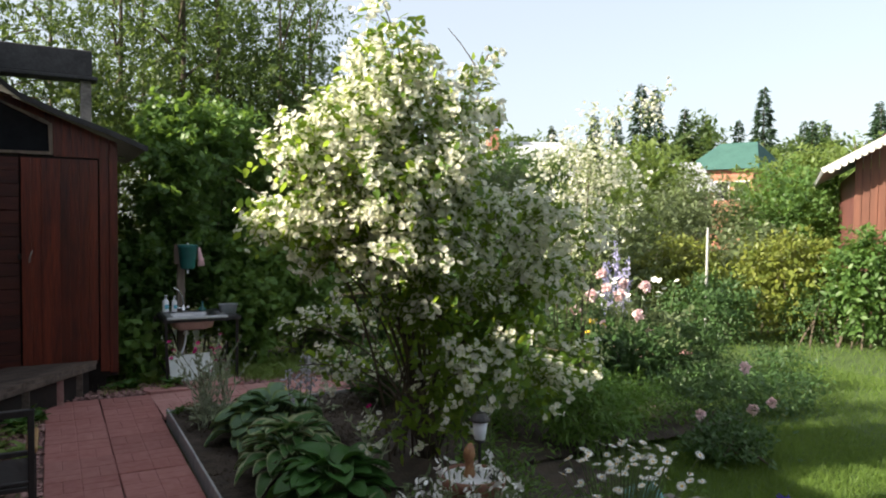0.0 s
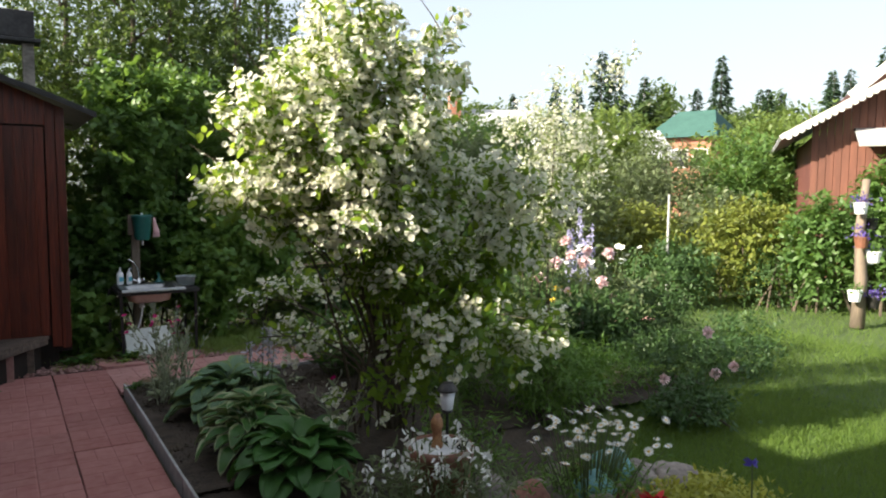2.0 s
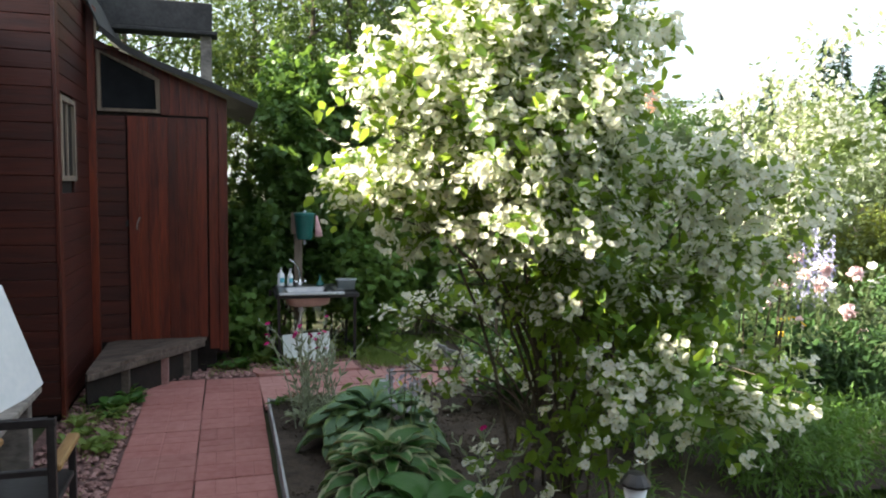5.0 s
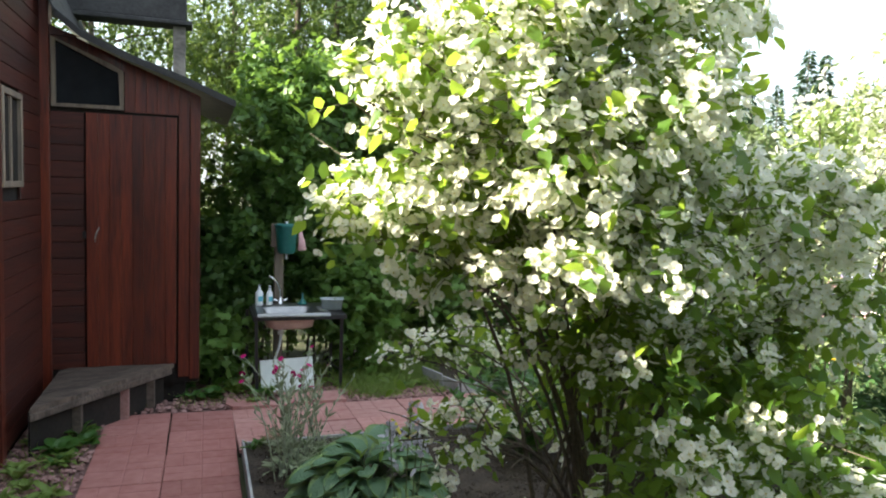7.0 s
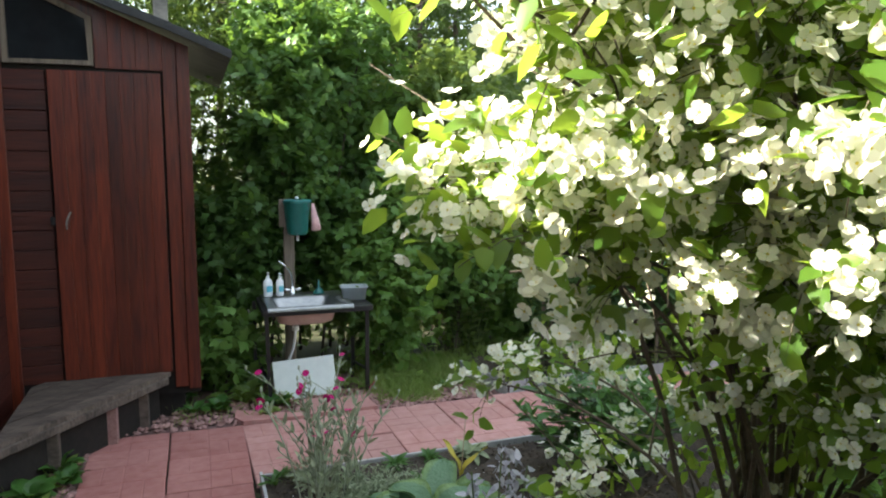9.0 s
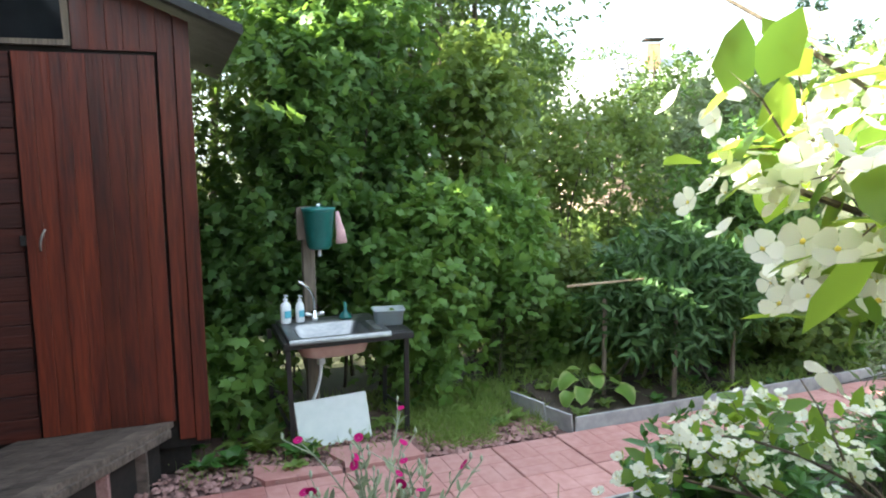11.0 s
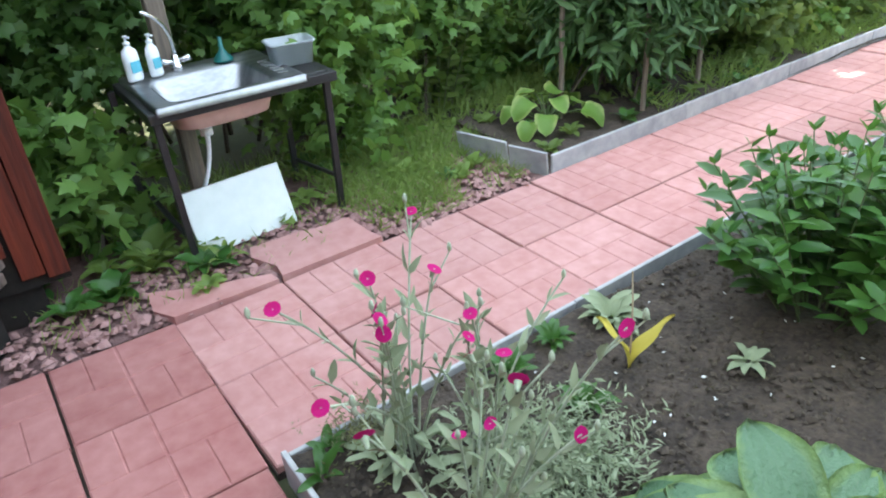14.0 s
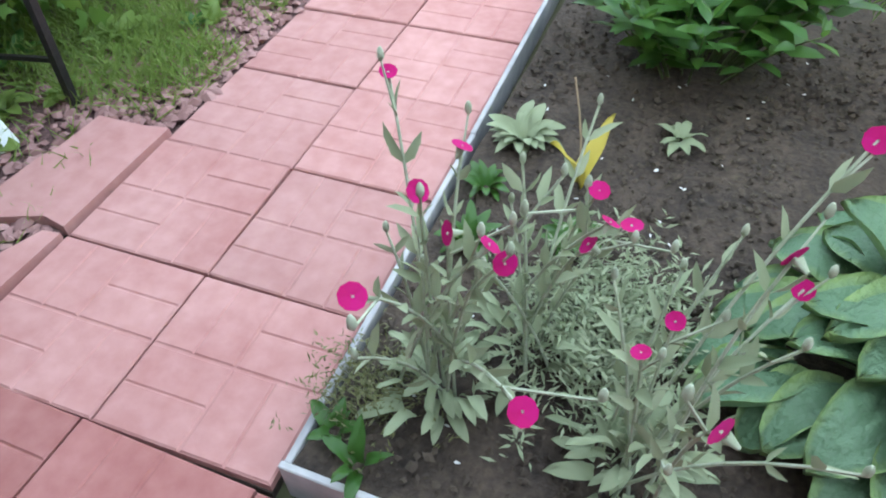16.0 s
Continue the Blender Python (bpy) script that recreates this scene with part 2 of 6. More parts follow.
def prism(pts, z0, z1):
    """A slab over a flat outline."""
    bm = bmesh.new()
    lo = [bm.verts.new((x, y, z0)) for x, y in pts]
    hi = [bm.verts.new((x, y, z1)) for x, y in pts]
    bm.faces.new(list(reversed(lo)))
    bm.faces.new(hi)
    for k in range(len(pts)):
        j = (k + 1) % len(pts)
        bm.faces.new((lo[k], lo[j], hi[j], hi[k]))
    bmesh.ops.recalc_face_normals(bm, faces=bm.faces)
    return bm


# Leaf and petal shapes: along, across, up; faces; material of each face
OVAL = ([(0, 0, 0), (0.3, 0.24, 0.05), (0.42, 0, 0), (0.3, -0.24, 0.05), (0.72, 0.17, 0.0), (0.72, -0.17, 0.0), (1, 0, -0.1)],
        [(0, 2, 1), (0, 3, 2), (1, 2, 4), (2, 3, 5), (2, 6, 4), (2, 5, 6)], None)
OVATE = ([(x, y * 1.25, z) for x, y, z in OVAL[0]], OVAL[1], None)
LANCE = ([(x, y * 0.55, z) for x, y, z in OVAL[0]], OVAL[1], None)
NARROW = ([(0, 0, 0), (0.4, 0.11, 0.03), (0.4, -0.11, 0.03), (1, 0, -0.12)], [(0, 2, 3, 1)], None)
LOBED = ([(0, 0, 0), (0.18, 0.36, -0.03), (0.42, 0.2, 0.03), (0.62, 0.42, -0.06), (0.68, 0.16, 0.02), (1, 0, -0.1), (0.68, -0.16, 0.02), (0.62, -0.42, -0.06),
          (0.42, -0.2, 0.03), (0.18, -0.36, -0.03), (0.4, 0, 0.05)],
         [(0, 10, 2, 1), (2, 10, 4, 3), (10, 6, 5, 4), (10, 8, 7, 6), (0, 9, 8, 10)], None)
STICK = ([(0, 0.012, 0), (0, -0.006, 0.01), (0, -0.006, -0.01), (0.55, 0.01, -0.06), (0.55, -0.005, -0.052), (0.55, -0.005, -0.068), (1, 0, -0.24)],
         [(0, 1, 4, 3), (1, 2, 5, 4), (2, 0, 3, 5), (3, 4, 6), (4, 5, 6), (5, 3, 6)], None)
BLADE = ([(0, 0.03, 0), (0, -0.03, 0), (0.55, 0.022, 0.05), (0.55, -0.022, 0.05), (1, 0, -0.08)], [(0, 1, 3, 2), (2, 3, 4)], None)


def petals(n, width, cup, eye=0.16, inner=0.08):
    """An open flower of n petals; face material 1 is its eye. It faces along its third axis."""
    vs, fs, ms = [(0, 0, -0.1)], [], []
    for k in range(n):
        a = 2 * math.pi * k / n
        c, s = math.cos(a), math.sin(a)
        b = len(vs)
        for u, w, z in ((inner, 0.05, 0), (0.5, width * 0.9, cup * 0.4), (0.8, width, cup * 0.8), (1.02, width * 0.5, cup), (1.02, -width * 0.5, cup), (0.8, -width, cup * 0.8), (0.5, -width * 0.9, cup * 0.4), (inner, -0.05, 0)):
            vs.append((0.5 * (u * c - w * s), 0.5 * (u * s + w * c), 0.5 * z + 0.006 * k))
        fs += [(b, b + 7, b + 6, b + 1), (b + 1, b + 6, b + 5, b + 2), (b + 2, b + 5, b + 4, b + 3)]
        ms += [0, 0, 0]
    b = len(vs)
    for k in range(5):
        a = 2 * math.pi * k / 5
        vs.append((eye * 0.5 * math.cos(a), eye * 0.5 * math.sin(a), 0.05))
    vs.append((0, 0, 0.12))
    for k in range(5):
        fs.append((b + k, b + (k + 1) % 5, b + 5))
        ms.append(1)
    return vs, fs, ms


def unit(v):
    return v / np.maximum(np.linalg.norm(v, axis=-1, keepdims=True), 1e-9)


def strew(name, shape, places, ways, ups, sizes, mats, parent=None, label="", widths=None):
    """One mesh of many like leaves: each at its place, pointing along its way, its face turned up, of its size."""
    verts, faces, mi = shape
    tv = np.array(verts, float)
    n = len(places)
    x = unit(np.asarray(ways, float))
    z = np.asarray(ups, float)
    z = unit(z - x * (x * z).sum(1, keepdims=True))
    y = np.cross(z, x)
    s = np.asarray(sizes, float).reshape(-1, 1, 1)
    w = s if widths is None else s * np.asarray(widths, float).reshape(-1, 1, 1)
    co = np.asarray(places, float)[:, None, :] + s * tv[None, :, 0:1] * x[:, None, :] + w * tv[None, :, 1:2] * y[:, None, :] + s * tv[None, :, 2:3] * z[:, None, :]
    me = bpy.data.meshes.new(name)
    k = len(tv)
    loops = np.concatenate([np.array(f) for f in faces])
    tot = np.array([len(f) for f in faces])
    me.vertices.add(n * k)
    me.vertices.foreach_set("co", co.reshape(-1).astype(np.float32))
    me.loops.add(n * len(loops))
    me.loops.foreach_set("vertex_index", (loops[None, :] + k * np.arange(n)[:, None]).reshape(-1).astype(np.int32))
    me.polygons.add(n * len(faces))
    start = np.concatenate([[0], np.cumsum(np.tile(tot, n))[:-1]])
    me.polygons.foreach_set("loop_start", start.astype(np.int32))
    for m in mats if isinstance(mats, (list, tuple)) else [mats]:
        me.materials.append(m)
    if mi:
        me.polygons.foreach_set("material_index", np.tile(np.array(mi), n).astype(np.int32))
    me.polygons.foreach_set("use_smooth", np.ones(n * len(faces), bool))
    me.update(calc_edges=True)
    ob = new(name, me)
    if parent:
        ob.parent = parent
        ob["kind"] = "stuff"
    if label:
        ob["label"] = label
    return ob


def in_lobes(rng, lobes, n, shell=2.2):
    """n points in a union of ellipsoids (centre, radii), thicker towards the skin, and the way out at each."""
    vol = np.array([r[0] * r[1] * r[2] for _, r in lobes]) ** 0.8
    pick = rng.choice(len(lobes), n, p=vol / vol.sum())
    d = unit(rng.normal(size=(n, 3)))
    rad = rng.random(n) ** (1 / shell)
    c = np.array([l[0] for l in lobes])[pick]
    r = np.array([l[1] for l in lobes])[pick]
    return c + d * r * rad[:, None] * (0.86 + 0.28 * rng.random((n, 1))), d


def twig_leaves(rng, at, out, length, per, up_bias=0.5):
    """Leaves set in turn along twigs: their places, ways and faces; and the twigs' tips and ways."""
    n = len(at)
    way = unit(out + np.array([0, 0, up_bias]) + 0.5 * rng.normal(size=(n, 3)))
    t = np.linspace(0.05, 1, per)[None, :, None]
    droop = np.array([0, 0, -0.25]) * t ** 2
    p = at[:, None, :] + length * (way[:, None, :] * t + droop) + 0.01 * rng.normal(size=(n, per, 3))
    lat = unit(np.cross(way, rng.normal(size=(n, 3))))
    sign = np.where(np.arange(per) % 2 == 0, 1.0, -1.0)[None, :, None]
    lw = unit(lat[:, None, :] * sign + 0.7 * way[:, None, :] + 0.35 * rng.normal(size=(n, per, 3)) + np.array([0, 0, -0.15]))
    up = unit(np.array([0, 0, 1.0]) + 0.55 * rng.normal(size=(n, per, 3)) + 0.3 * out[:, None, :])
    tip = at + length * (way + np.array([0, 0, -0.25]))
    return p.reshape(-1, 3), lw.reshape(-1, 3), up.reshape(-1, 3), tip, way


WALKWAY = [(-0.24, 0.12), (-0.2, 0.22), (0.06, 0.41), (0.21, 0.82), (0.41, 1.22), (0.44, 1.7), (0.46, 2.18), (0.34, 2.62), (0.38, 2.89), (0.43, 3.17), (0.38, 3.42), (0.3, 3.69), (0.31, 4.1), (0.33, 4.5), (0.35, 4.91), (0.41, 5.23), (0.31, 5.72), (0.31, 6.21), (0.2, 6.72)]


def clear_of_path(p, keep=0.27):
    """True where a point at head height leaves the walkway free."""
    ok = np.ones(len(p), bool)
    for x, y in WALKWAY:
        ok &= (np.hypot(p[:, 0] - x, p[:, 1] - y) > keep) | (p[:, 2] < 1.0)
    return ok


def shrub(name, label, category, base, lobes, seed, twigs, leaf=0.07, shape=OVAL, mat=None, per=7, twig=0.22, stems=9, spread=0.15, stem_r=0.012, bark=None, group="",
          shell=2.2, up_bias=0.5, kind="", sticks=False):
    """A bush: bowed stems out of the ground and leafy twigs all over its lobes."""
    rng = np.random.default_rng(seed)
    ob = thing(name, label, category, base, 0, group, kind)
    rel = [(np.array(c, float) - np.array(base), np.array(r, float)) for c, r in lobes]
    at, out = in_lobes(rng, rel, twigs, shell)
    ok = at[:, 2] > 0.03
    at, out = at[ok], out[ok]
    p, w, u, tip, way = twig_leaves(rng, at, out, twig, per, up_bias)
    ok = clear_of_path(p + np.array(base)) & (p[:, 2] > 0.01)
    p, w, u = p[ok], w[ok], u[ok]
    strew("leaves", shape, p, w, u, leaf * (0.65 + 0.6 * rng.random(len(p))), mat, ob)
    if sticks:
        strew("twig", STICK, at, way, np.tile([0, 0, 1.0], (len(at), 1)) + 0.01, np.full(len(at), twig), bark or BARK, ob)
    ends, _ = in_lobes(rng, rel, stems, 2.0)
    for e in ends:
        foot = Vector((rng.normal() * spread, rng.normal() * spread, -0.03))
        e = Vector(e)
        e.z = max(e.z, 0.15)
        mid = foot.lerp(e, 0.5) + Vector((0, 0, 0.25 * e.z)) - Vector((e.x, e.y, 0)) * 0.2
        bm = bmesh.new()
        tube(bm, bend(foot, mid, e, 7), stem_r * (0.7 + 0.6 * rng.random()), stem_r * 0.3, 5)
        part("stem", bm, bark or BARK, ob)
    return ob, rng, tip + np.array(0.0), way



# ---- ground, paths, beds ----
BEDX, BEDY = 0.74, 7.35


def sheet(name, outline, z, mat, label, wave=0.0, step=0.12, seed=0):
    """A patch of ground, its top uneven, over a rectangle outline (x0, y0, x1, y1)."""
    x0, y0, x1, y1 = outline
    nx, ny = max(2, int((x1 - x0) / step)), max(2, int((y1 - y0) / step))
    bm = bmesh.new()
    g = []
    for j in range(ny + 1):
        row = []
        for i in range(nx + 1):
            x, y = x0 + (x1 - x0) * i / nx, y0 + (y1 - y0) * j / ny
            h = wave * (noise.noise(Vector((x * 2.3, y * 2.3, seed))) + 0.6 * noise.noise(Vector((x * 9, y * 9, seed + 5))))
            row.append(bm.verts.new((x, y, z + h)))
        g.append(row)
    for j in range(ny):
        for i in range(nx):
            bm.faces.new((g[j][i], g[j][i + 1], g[j + 1][i + 1], g[j + 1][i]))
    return tagged(part(name, bm, mat, None, label, True), label, "ground", kind="structure")


bm = bmesh.new()
bmesh.ops.create_grid(bm, x_segments=40, y_segments=40, size=600)
tagged(part("ground", bm, EARTH), "grassy earth of the garden and fields", "ground", kind="structure").location = (0, 0, -0.06)
sheet("soil_bed", (BEDX + 0.01, 2.0, 3.45, 4.9), 0.03, SOIL, "dark crumbly soil round the rockery", 0.022, 0.05, 2)
sheet("soil_bed", (BEDX + 0.01, 4.6, 5.6, BEDY - 0.01), 0.05, SOIL, "dark crumbly soil of the flower bed", 0.022, 0.05)
sheet("soil_kitchen_bed", (2.9, 8.5, 7.5, 10.6), 0.02, SOIL, "dark soil in the board-edged side bed", 0.02, 0.08, 3)
sheet("lawn", (3.3, -6.0, 22.0, 14.0), -0.02, LAWN, "mown green lawn", 0.012, 0.3, 7)
sheet("gravel_bed", (-0.95, -2.0, -0.3, 8.75), -0.015, GRAVEL_BED, "bed of crushed reddish stone beside the path", 0.015, 0.06, 9)
sheet("gravel_strip", (-0.3, 8.42, 3.0, 9.6), -0.02, GRAVEL_BED, "strip of crushed reddish stone under the wash stand", 0.015, 0.06, 11)


def tile_mesh(seed, mat=None):
    """A half-metre paving slab with the relief of eight bricks in four crossed pairs."""
    rng = random.Random(seed)
    bm = bmesh.new()
    h = 0.246
    box(bm, (-h, -h, -0.05), (h, h, -0.004), 0.0)
    for qx in (0, 1):
        for qy in (0, 1):
            x0, y0 = (-h, 0.002)[qx], (-h, 0.002)[qy]
            s = h - 0.002
            for k in (0, 1):
                if (qx + qy) % 2:
                    lo, hi = (x0 + k * s / 2, y0), (x0 + (k + 1) * s / 2, y0 + s)
                else:
                    lo, hi = (x0, y0 + k * s / 2), (x0 + s, y0 + (k + 1) * s / 2)
                g, b = 0.0012, 0.0045
                z = rng.uniform(-0.0008, 0.0008)
                base = [bm.verts.new((x, y, -0.004)) for x, y in ((lo[0] + g, lo[1] + g), (hi[0] - g, lo[1] + g), (hi[0] - g, hi[1] - g), (lo[0] + g, hi[1] - g))]
                g += b
                top = [bm.verts.new((x, y, z)) for x, y in ((lo[0] + g, lo[1] + g), (hi[0] - g, lo[1] + g), (hi[0] - g, hi[1] - g), (lo[0] + g, hi[1] - g))]
                bm.faces.new(top)
                for i in range(4):
                    j = (i + 1) % 4
                    bm.faces.new((base[i], base[j], top[j], top[i]))
    return mesh_of(bm, "tile", mat or TILE)


TILES = [tile_mesh(s) for s in range(3)]
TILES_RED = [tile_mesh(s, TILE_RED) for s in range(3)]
PATH_1 = thing("path_main", "garden path of red brick-pattern concrete slabs", "path", kind="structure")
PATH_2 = thing("path_side", "side path of red brick-pattern concrete slabs", "path", (0.7, 7.885, 0), 1.4, kind="structure")


def lay_tiles(parent, xs, ys, seed, meshes):
    rng = random.Random(seed)
    for x in xs:
        for y in ys:
            ob = new("tile", rng.choice(meshes))
            ob.parent = parent
            ob.matrix_basis = pose(x + rng.uniform(-0.003, 0.003), y + rng.uniform(-0.003, 0.003), rng.uniform(-0.004, 0.004), rng.uniform(-0.5, 0.5), rng.uniform(-0.5, 0.5),
                                   90 * rng.randrange(4) + rng.uniform(-0.5, 0.5))


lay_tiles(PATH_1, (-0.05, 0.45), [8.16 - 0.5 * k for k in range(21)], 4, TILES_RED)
lay_tiles(PATH_2, [0.25 + 0.5 * k for k in range(15)], (-0.25, 0.25), 5, TILES)
bm = boxed((-0.3, -2.4, -0.06), (0.7, 8.42, -0.03), 0)
tagged(part("path_bedding", bm, SOIL), "dark joint bedding under the slabs", "path", kind="structure")
bm = boxed((0.0, -0.5, -0.06), (7.5, 0.5, -0.03), 0, pose(0.7, 7.885, 0, 0, 0, 1.4))
tagged(part("path_bedding", bm, SOIL), "dark joint bedding under the side slabs", "path", kind="structure")

# broken slab pieces before the wash stand
for pts, a in (([(0, 0), (0.52, 0.0), (0.5, 0.1), (0.49, 0.28), (0.3, 0.29), (0.22, 0.315), (-0.02, 0.33), (-0.05, 0.24), (0.015, 0.09)], (1.195, 8.405, -0.022, 1, -0.6, 0)),
               ([(0, 0), (0.47, 0.0), (0.46, 0.06), (0.33, 0.11), (0.2, 0.14), (-0.04, 0.26), (-0.06, 0.1)], (0.705, 8.405, -0.024, 0.6, 1, 0))):
    ob = tagged(part("broken_slab", prism(pts, 0, 0.045), TILE), "broken piece of red paving slab on gravel", "paving slab", "broken slabs")
    ob.matrix_world = pose(*a)

EDGING = thing("bed_edging", "grey fibre-cement board edging of the flower bed", "edging", kind="structure")


def edge_board(parent, a, b, z0, z1, lean=0.0, mat=SLATE):
    a, b = Vector((*a, 0)), Vector((*b, 0))
    n = max(1, round((b - a).length / 1.2))
    turn = math.degrees(math.atan2(b.y - a.y, b.x - a.x))
    for k in range(n):
        p = a.lerp(b, k / n)
        ob = part("board", boxed((0.002, -0.009, z0), ((b - a).length / n - 0.002, 0.009, z1), 0.003), mat, parent)
        ob.matrix_basis = pose(p.x, p.y, 0, lean + random.uniform(-1.5, 1.5), 0, turn + random.uniform(-0.3, 0.3))


edge_board(EDGING, (BEDX, BEDY + 0.01), (BEDX, -1.5), -0.06, 0.085)
edge_board(EDGING, (BEDX + 0.01, BEDY), (7.0, BEDY + 0.16), -0.06, 0.068)
EDGING_2 = thing("bed_edging", "weathered grey board edging of the side bed", "edging", kind="structure")
edge_board(EDGING_2, (2.86, 8.45), (7.6, 8.57), -0.06, 0.1)
edge_board(EDGING_2, (2.85, 8.46), (2.77, 8.70), -0.06, 0.12, -8)
edge_board(EDGING_2, (2.77, 8.71), (2.66, 9.05), -0.06, 0.14, -12)


def pebbles(name, n, area, z, size, mat, label, seed, flat=0.55):
    """Loose angular stones strewn over rectangles."""
    rng = np.random.default_rng(seed)
    oct_v = np.array([(1, 0, 0), (-1, 0, 0), (0, 1, 0), (0, -1, 0), (0, 0, 1), (0, 0, -1), (0.6, 0.6, 0.5), (-0.6, 0.55, 0.4)])
    f = [(4, 0, 6), (4, 6, 2), (0, 2, 6), (4, 2, 7), (4, 7, 1), (2, 1, 7), (4, 1, 3), (4, 3, 0), (5, 2, 0), (5, 1, 2), (5, 3, 1), (5, 0, 3)]
    vs, fs = [], []
    w = np.array([(a[2] - a[0]) * (a[3] - a[1]) for a in area])
    for k in range(n):
        a = area[rng.choice(len(area), p=w / w.sum())]
        c = np.array((rng.uniform(a[0], a[2]), rng.uniform(a[1], a[3]), z + rng.uniform(-0.004, 0.012)))
        s = size * rng.uniform(0.5, 1.35) * np.array((rng.uniform(0.7, 1.3), rng.uniform(0.6, 1.0), flat * rng.uniform(0.6, 1.2)))
        th = rng.uniform(0, 6.28)
        v = oct_v * s * rng.uniform(0.75, 1.2, (8, 1))
        tl = rng.uniform(-0.4, 0.4)
        v = np.stack([v[:, 0], v[:, 1] * math.cos(tl) - v[:, 2] * math.sin(tl), v[:, 1] * math.sin(tl) + v[:, 2] * math.cos(tl)], 1)
        v = np.stack([v[:, 0] * math.cos(th) - v[:, 1] * math.sin(th), v[:, 0] * math.sin(th) + v[:, 1] * math.cos(th), v[:, 2]], 1) + c
        b = len(vs)
        vs += v.tolist()
        fs += [tuple(b + i for i in t) for t in f]
    me = bpy.data.meshes.new(name)
    me.from_pydata(vs, [], fs)
    me.materials.append(mat)
    return tagged(new(name, me), label, "gravel", kind="stuff")


def stone_material(name, c1, c2):
    return leaf_material(name, c1, c2, c1, 0.0, 0.85, 6)


RED_STONE = stone_material("crushed_red_stone_bits", (0.17, 0.085, 0.075), (0.42, 0.26, 0.24))
CLOD = stone_material("soil_clod", (0.03, 0.023, 0.017), (0.1, 0.078, 0.058))
pebbles("crushed_stone", 2600, [(-0.85, 2.2, -0.31, 8.6), (-0.3, 8.42, 0.2, 8.75)], 0.0, 0.026, RED_STONE, "crushed reddish stone beside the path", 1)
pebbles("crushed_stone", 1500, [(0.2, 8.42, 2.75, 8.95), (1.7, 8.42, 2.6, 9.1)], -0.005, 0.026, RED_STONE, "crushed reddish stone by the wash stand", 2)
pebbles("soil_crumbs", 6000, [(BEDX + 0.04, 4.6, 3.0, BEDY - 0.04)], 0.035, 0.013, CLOD, "crumbs of dark soil in the bed", 3, 0.8)

# ---- shed ----
SHED = thing("shed", "dark red stained wooden shed with plank door and sloping felt roof", "shed")
FY = 8.77


def planks(parent, x0, x1, y, z0, ztop, width, mat, name="board", thick=0.018, seed=1, into=1):
    """Upright boards facing -y between x0 and x1; ztop(x) is the height of their tops."""
    rng = random.Random(seed)
    n = max(1, round((x1 - x0) / width))
    w = (x1 - x0) / n
    for k in range(n):
        a, b = x0 + k * w + 0.0004, x0 + (k + 1) * w - 0.0004
        d = rng.uniform(-0.002, 0.002)
        bm = bmesh.new()
        za, zb = ztop(a), ztop(b)
        f = [bm.verts.new(p) for p in ((a, y + d, z0), (b, y + d, z0), (b, y + d, zb), (a, y + d, za))]
        r = [bm.verts.new(p) for p in ((a, y + thick, z0), (b, y + thick, z0), (b, y + thick, zb), (a, y + thick, za))]
        bm.faces.new(f)
        bm.faces.new(list(reversed(r)))
        for i in range(4):
            j = (i + 1) % 4
            bm.faces.new((f[j], f[i], r[i], r[j]))
        bmesh.ops.bevel(bm, geom=[e for e in bm.edges if abs(e.verts[0].co.x - e.verts[1].co.x) < 1e-4], offset=0.0018, segments=1, affect="EDGES")
        part(name, bm, mat, parent)


def roof_z(x):
    return 3.0 - 0.427 * (x + 0.13) - 0.03


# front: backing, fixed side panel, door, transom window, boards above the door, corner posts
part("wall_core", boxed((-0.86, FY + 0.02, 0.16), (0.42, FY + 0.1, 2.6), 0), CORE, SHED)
planks(SHED, -0.2, 0.24, FY, 2.56, roof_z, 0.085, WOOD, seed=2)
planks(SHED, 0.24, 0.33, FY - 0.008, 0.22, roof_z, 0.09, WOOD, seed=3)
planks(SHED, 0.335, 0.42, FY - 0.014, 0.2, roof_z, 0.085, WOOD, seed=4)
for k in range(16):
    part("board", boxed((-0.84, FY - 0.002, 0.33 + 0.138 * k), (-0.515, FY + 0.018, 0.33 + 0.138 * (k + 1) - 0.004), 0.004), WOOD_H, SHED)
DOOR = part("door", boxed((-0.498, FY - 0.01, 0.36), (0.222, FY + 0.02, 2.53), 0.003), WOOD, SHED, "closed plank door, red-brown stain")
planks(DOOR, -0.498, 0.222, FY - 0.03, 0.35, lambda x: 2.535, 0.09, WOOD, "plank", 0.022, 8)
bm = bmesh.new()
tube(bm, bend((-0.43, FY - 0.035, 1.44), (-0.43, FY - 0.1, 1.5), (-0.4, FY - 0.035, 1.56), 8), 0.007)
part("handle", bm, GREY_WOOD, DOOR, "bent metal door handle", True)
bm = boxed((-0.53, FY - 0.04, 1.47), (-0.5, FY - 0.02, 1.53), 0.004)
part("latch", bm, BLACK, DOOR)


def frame_poly(bm, pts, y0, y1, w):
    """A flat frame of width w round an outline in x and z."""
    c = Vector((sum(p[0] for p in pts) / len(pts), sum(p[1] for p in pts) / len(pts)))
    inn = [Vector(p) + (c - Vector(p)).normalized() * w * 1.45 for p in pts]
    rings = [[bm.verts.new((p[0], y, p[1])) for p in ps] for ps, y in ((pts, y1), (pts, y0), (inn, y0), (inn, y1))]
    n = len(pts)
    for a, b in zip(rings, rings[1:]):
        for k in range(n):
            bm.faces.new((a[k], a[(k + 1) % n], b[(k + 1) % n], b[k]))
    bmesh.ops.recalc_face_normals(bm, faces=bm.faces)


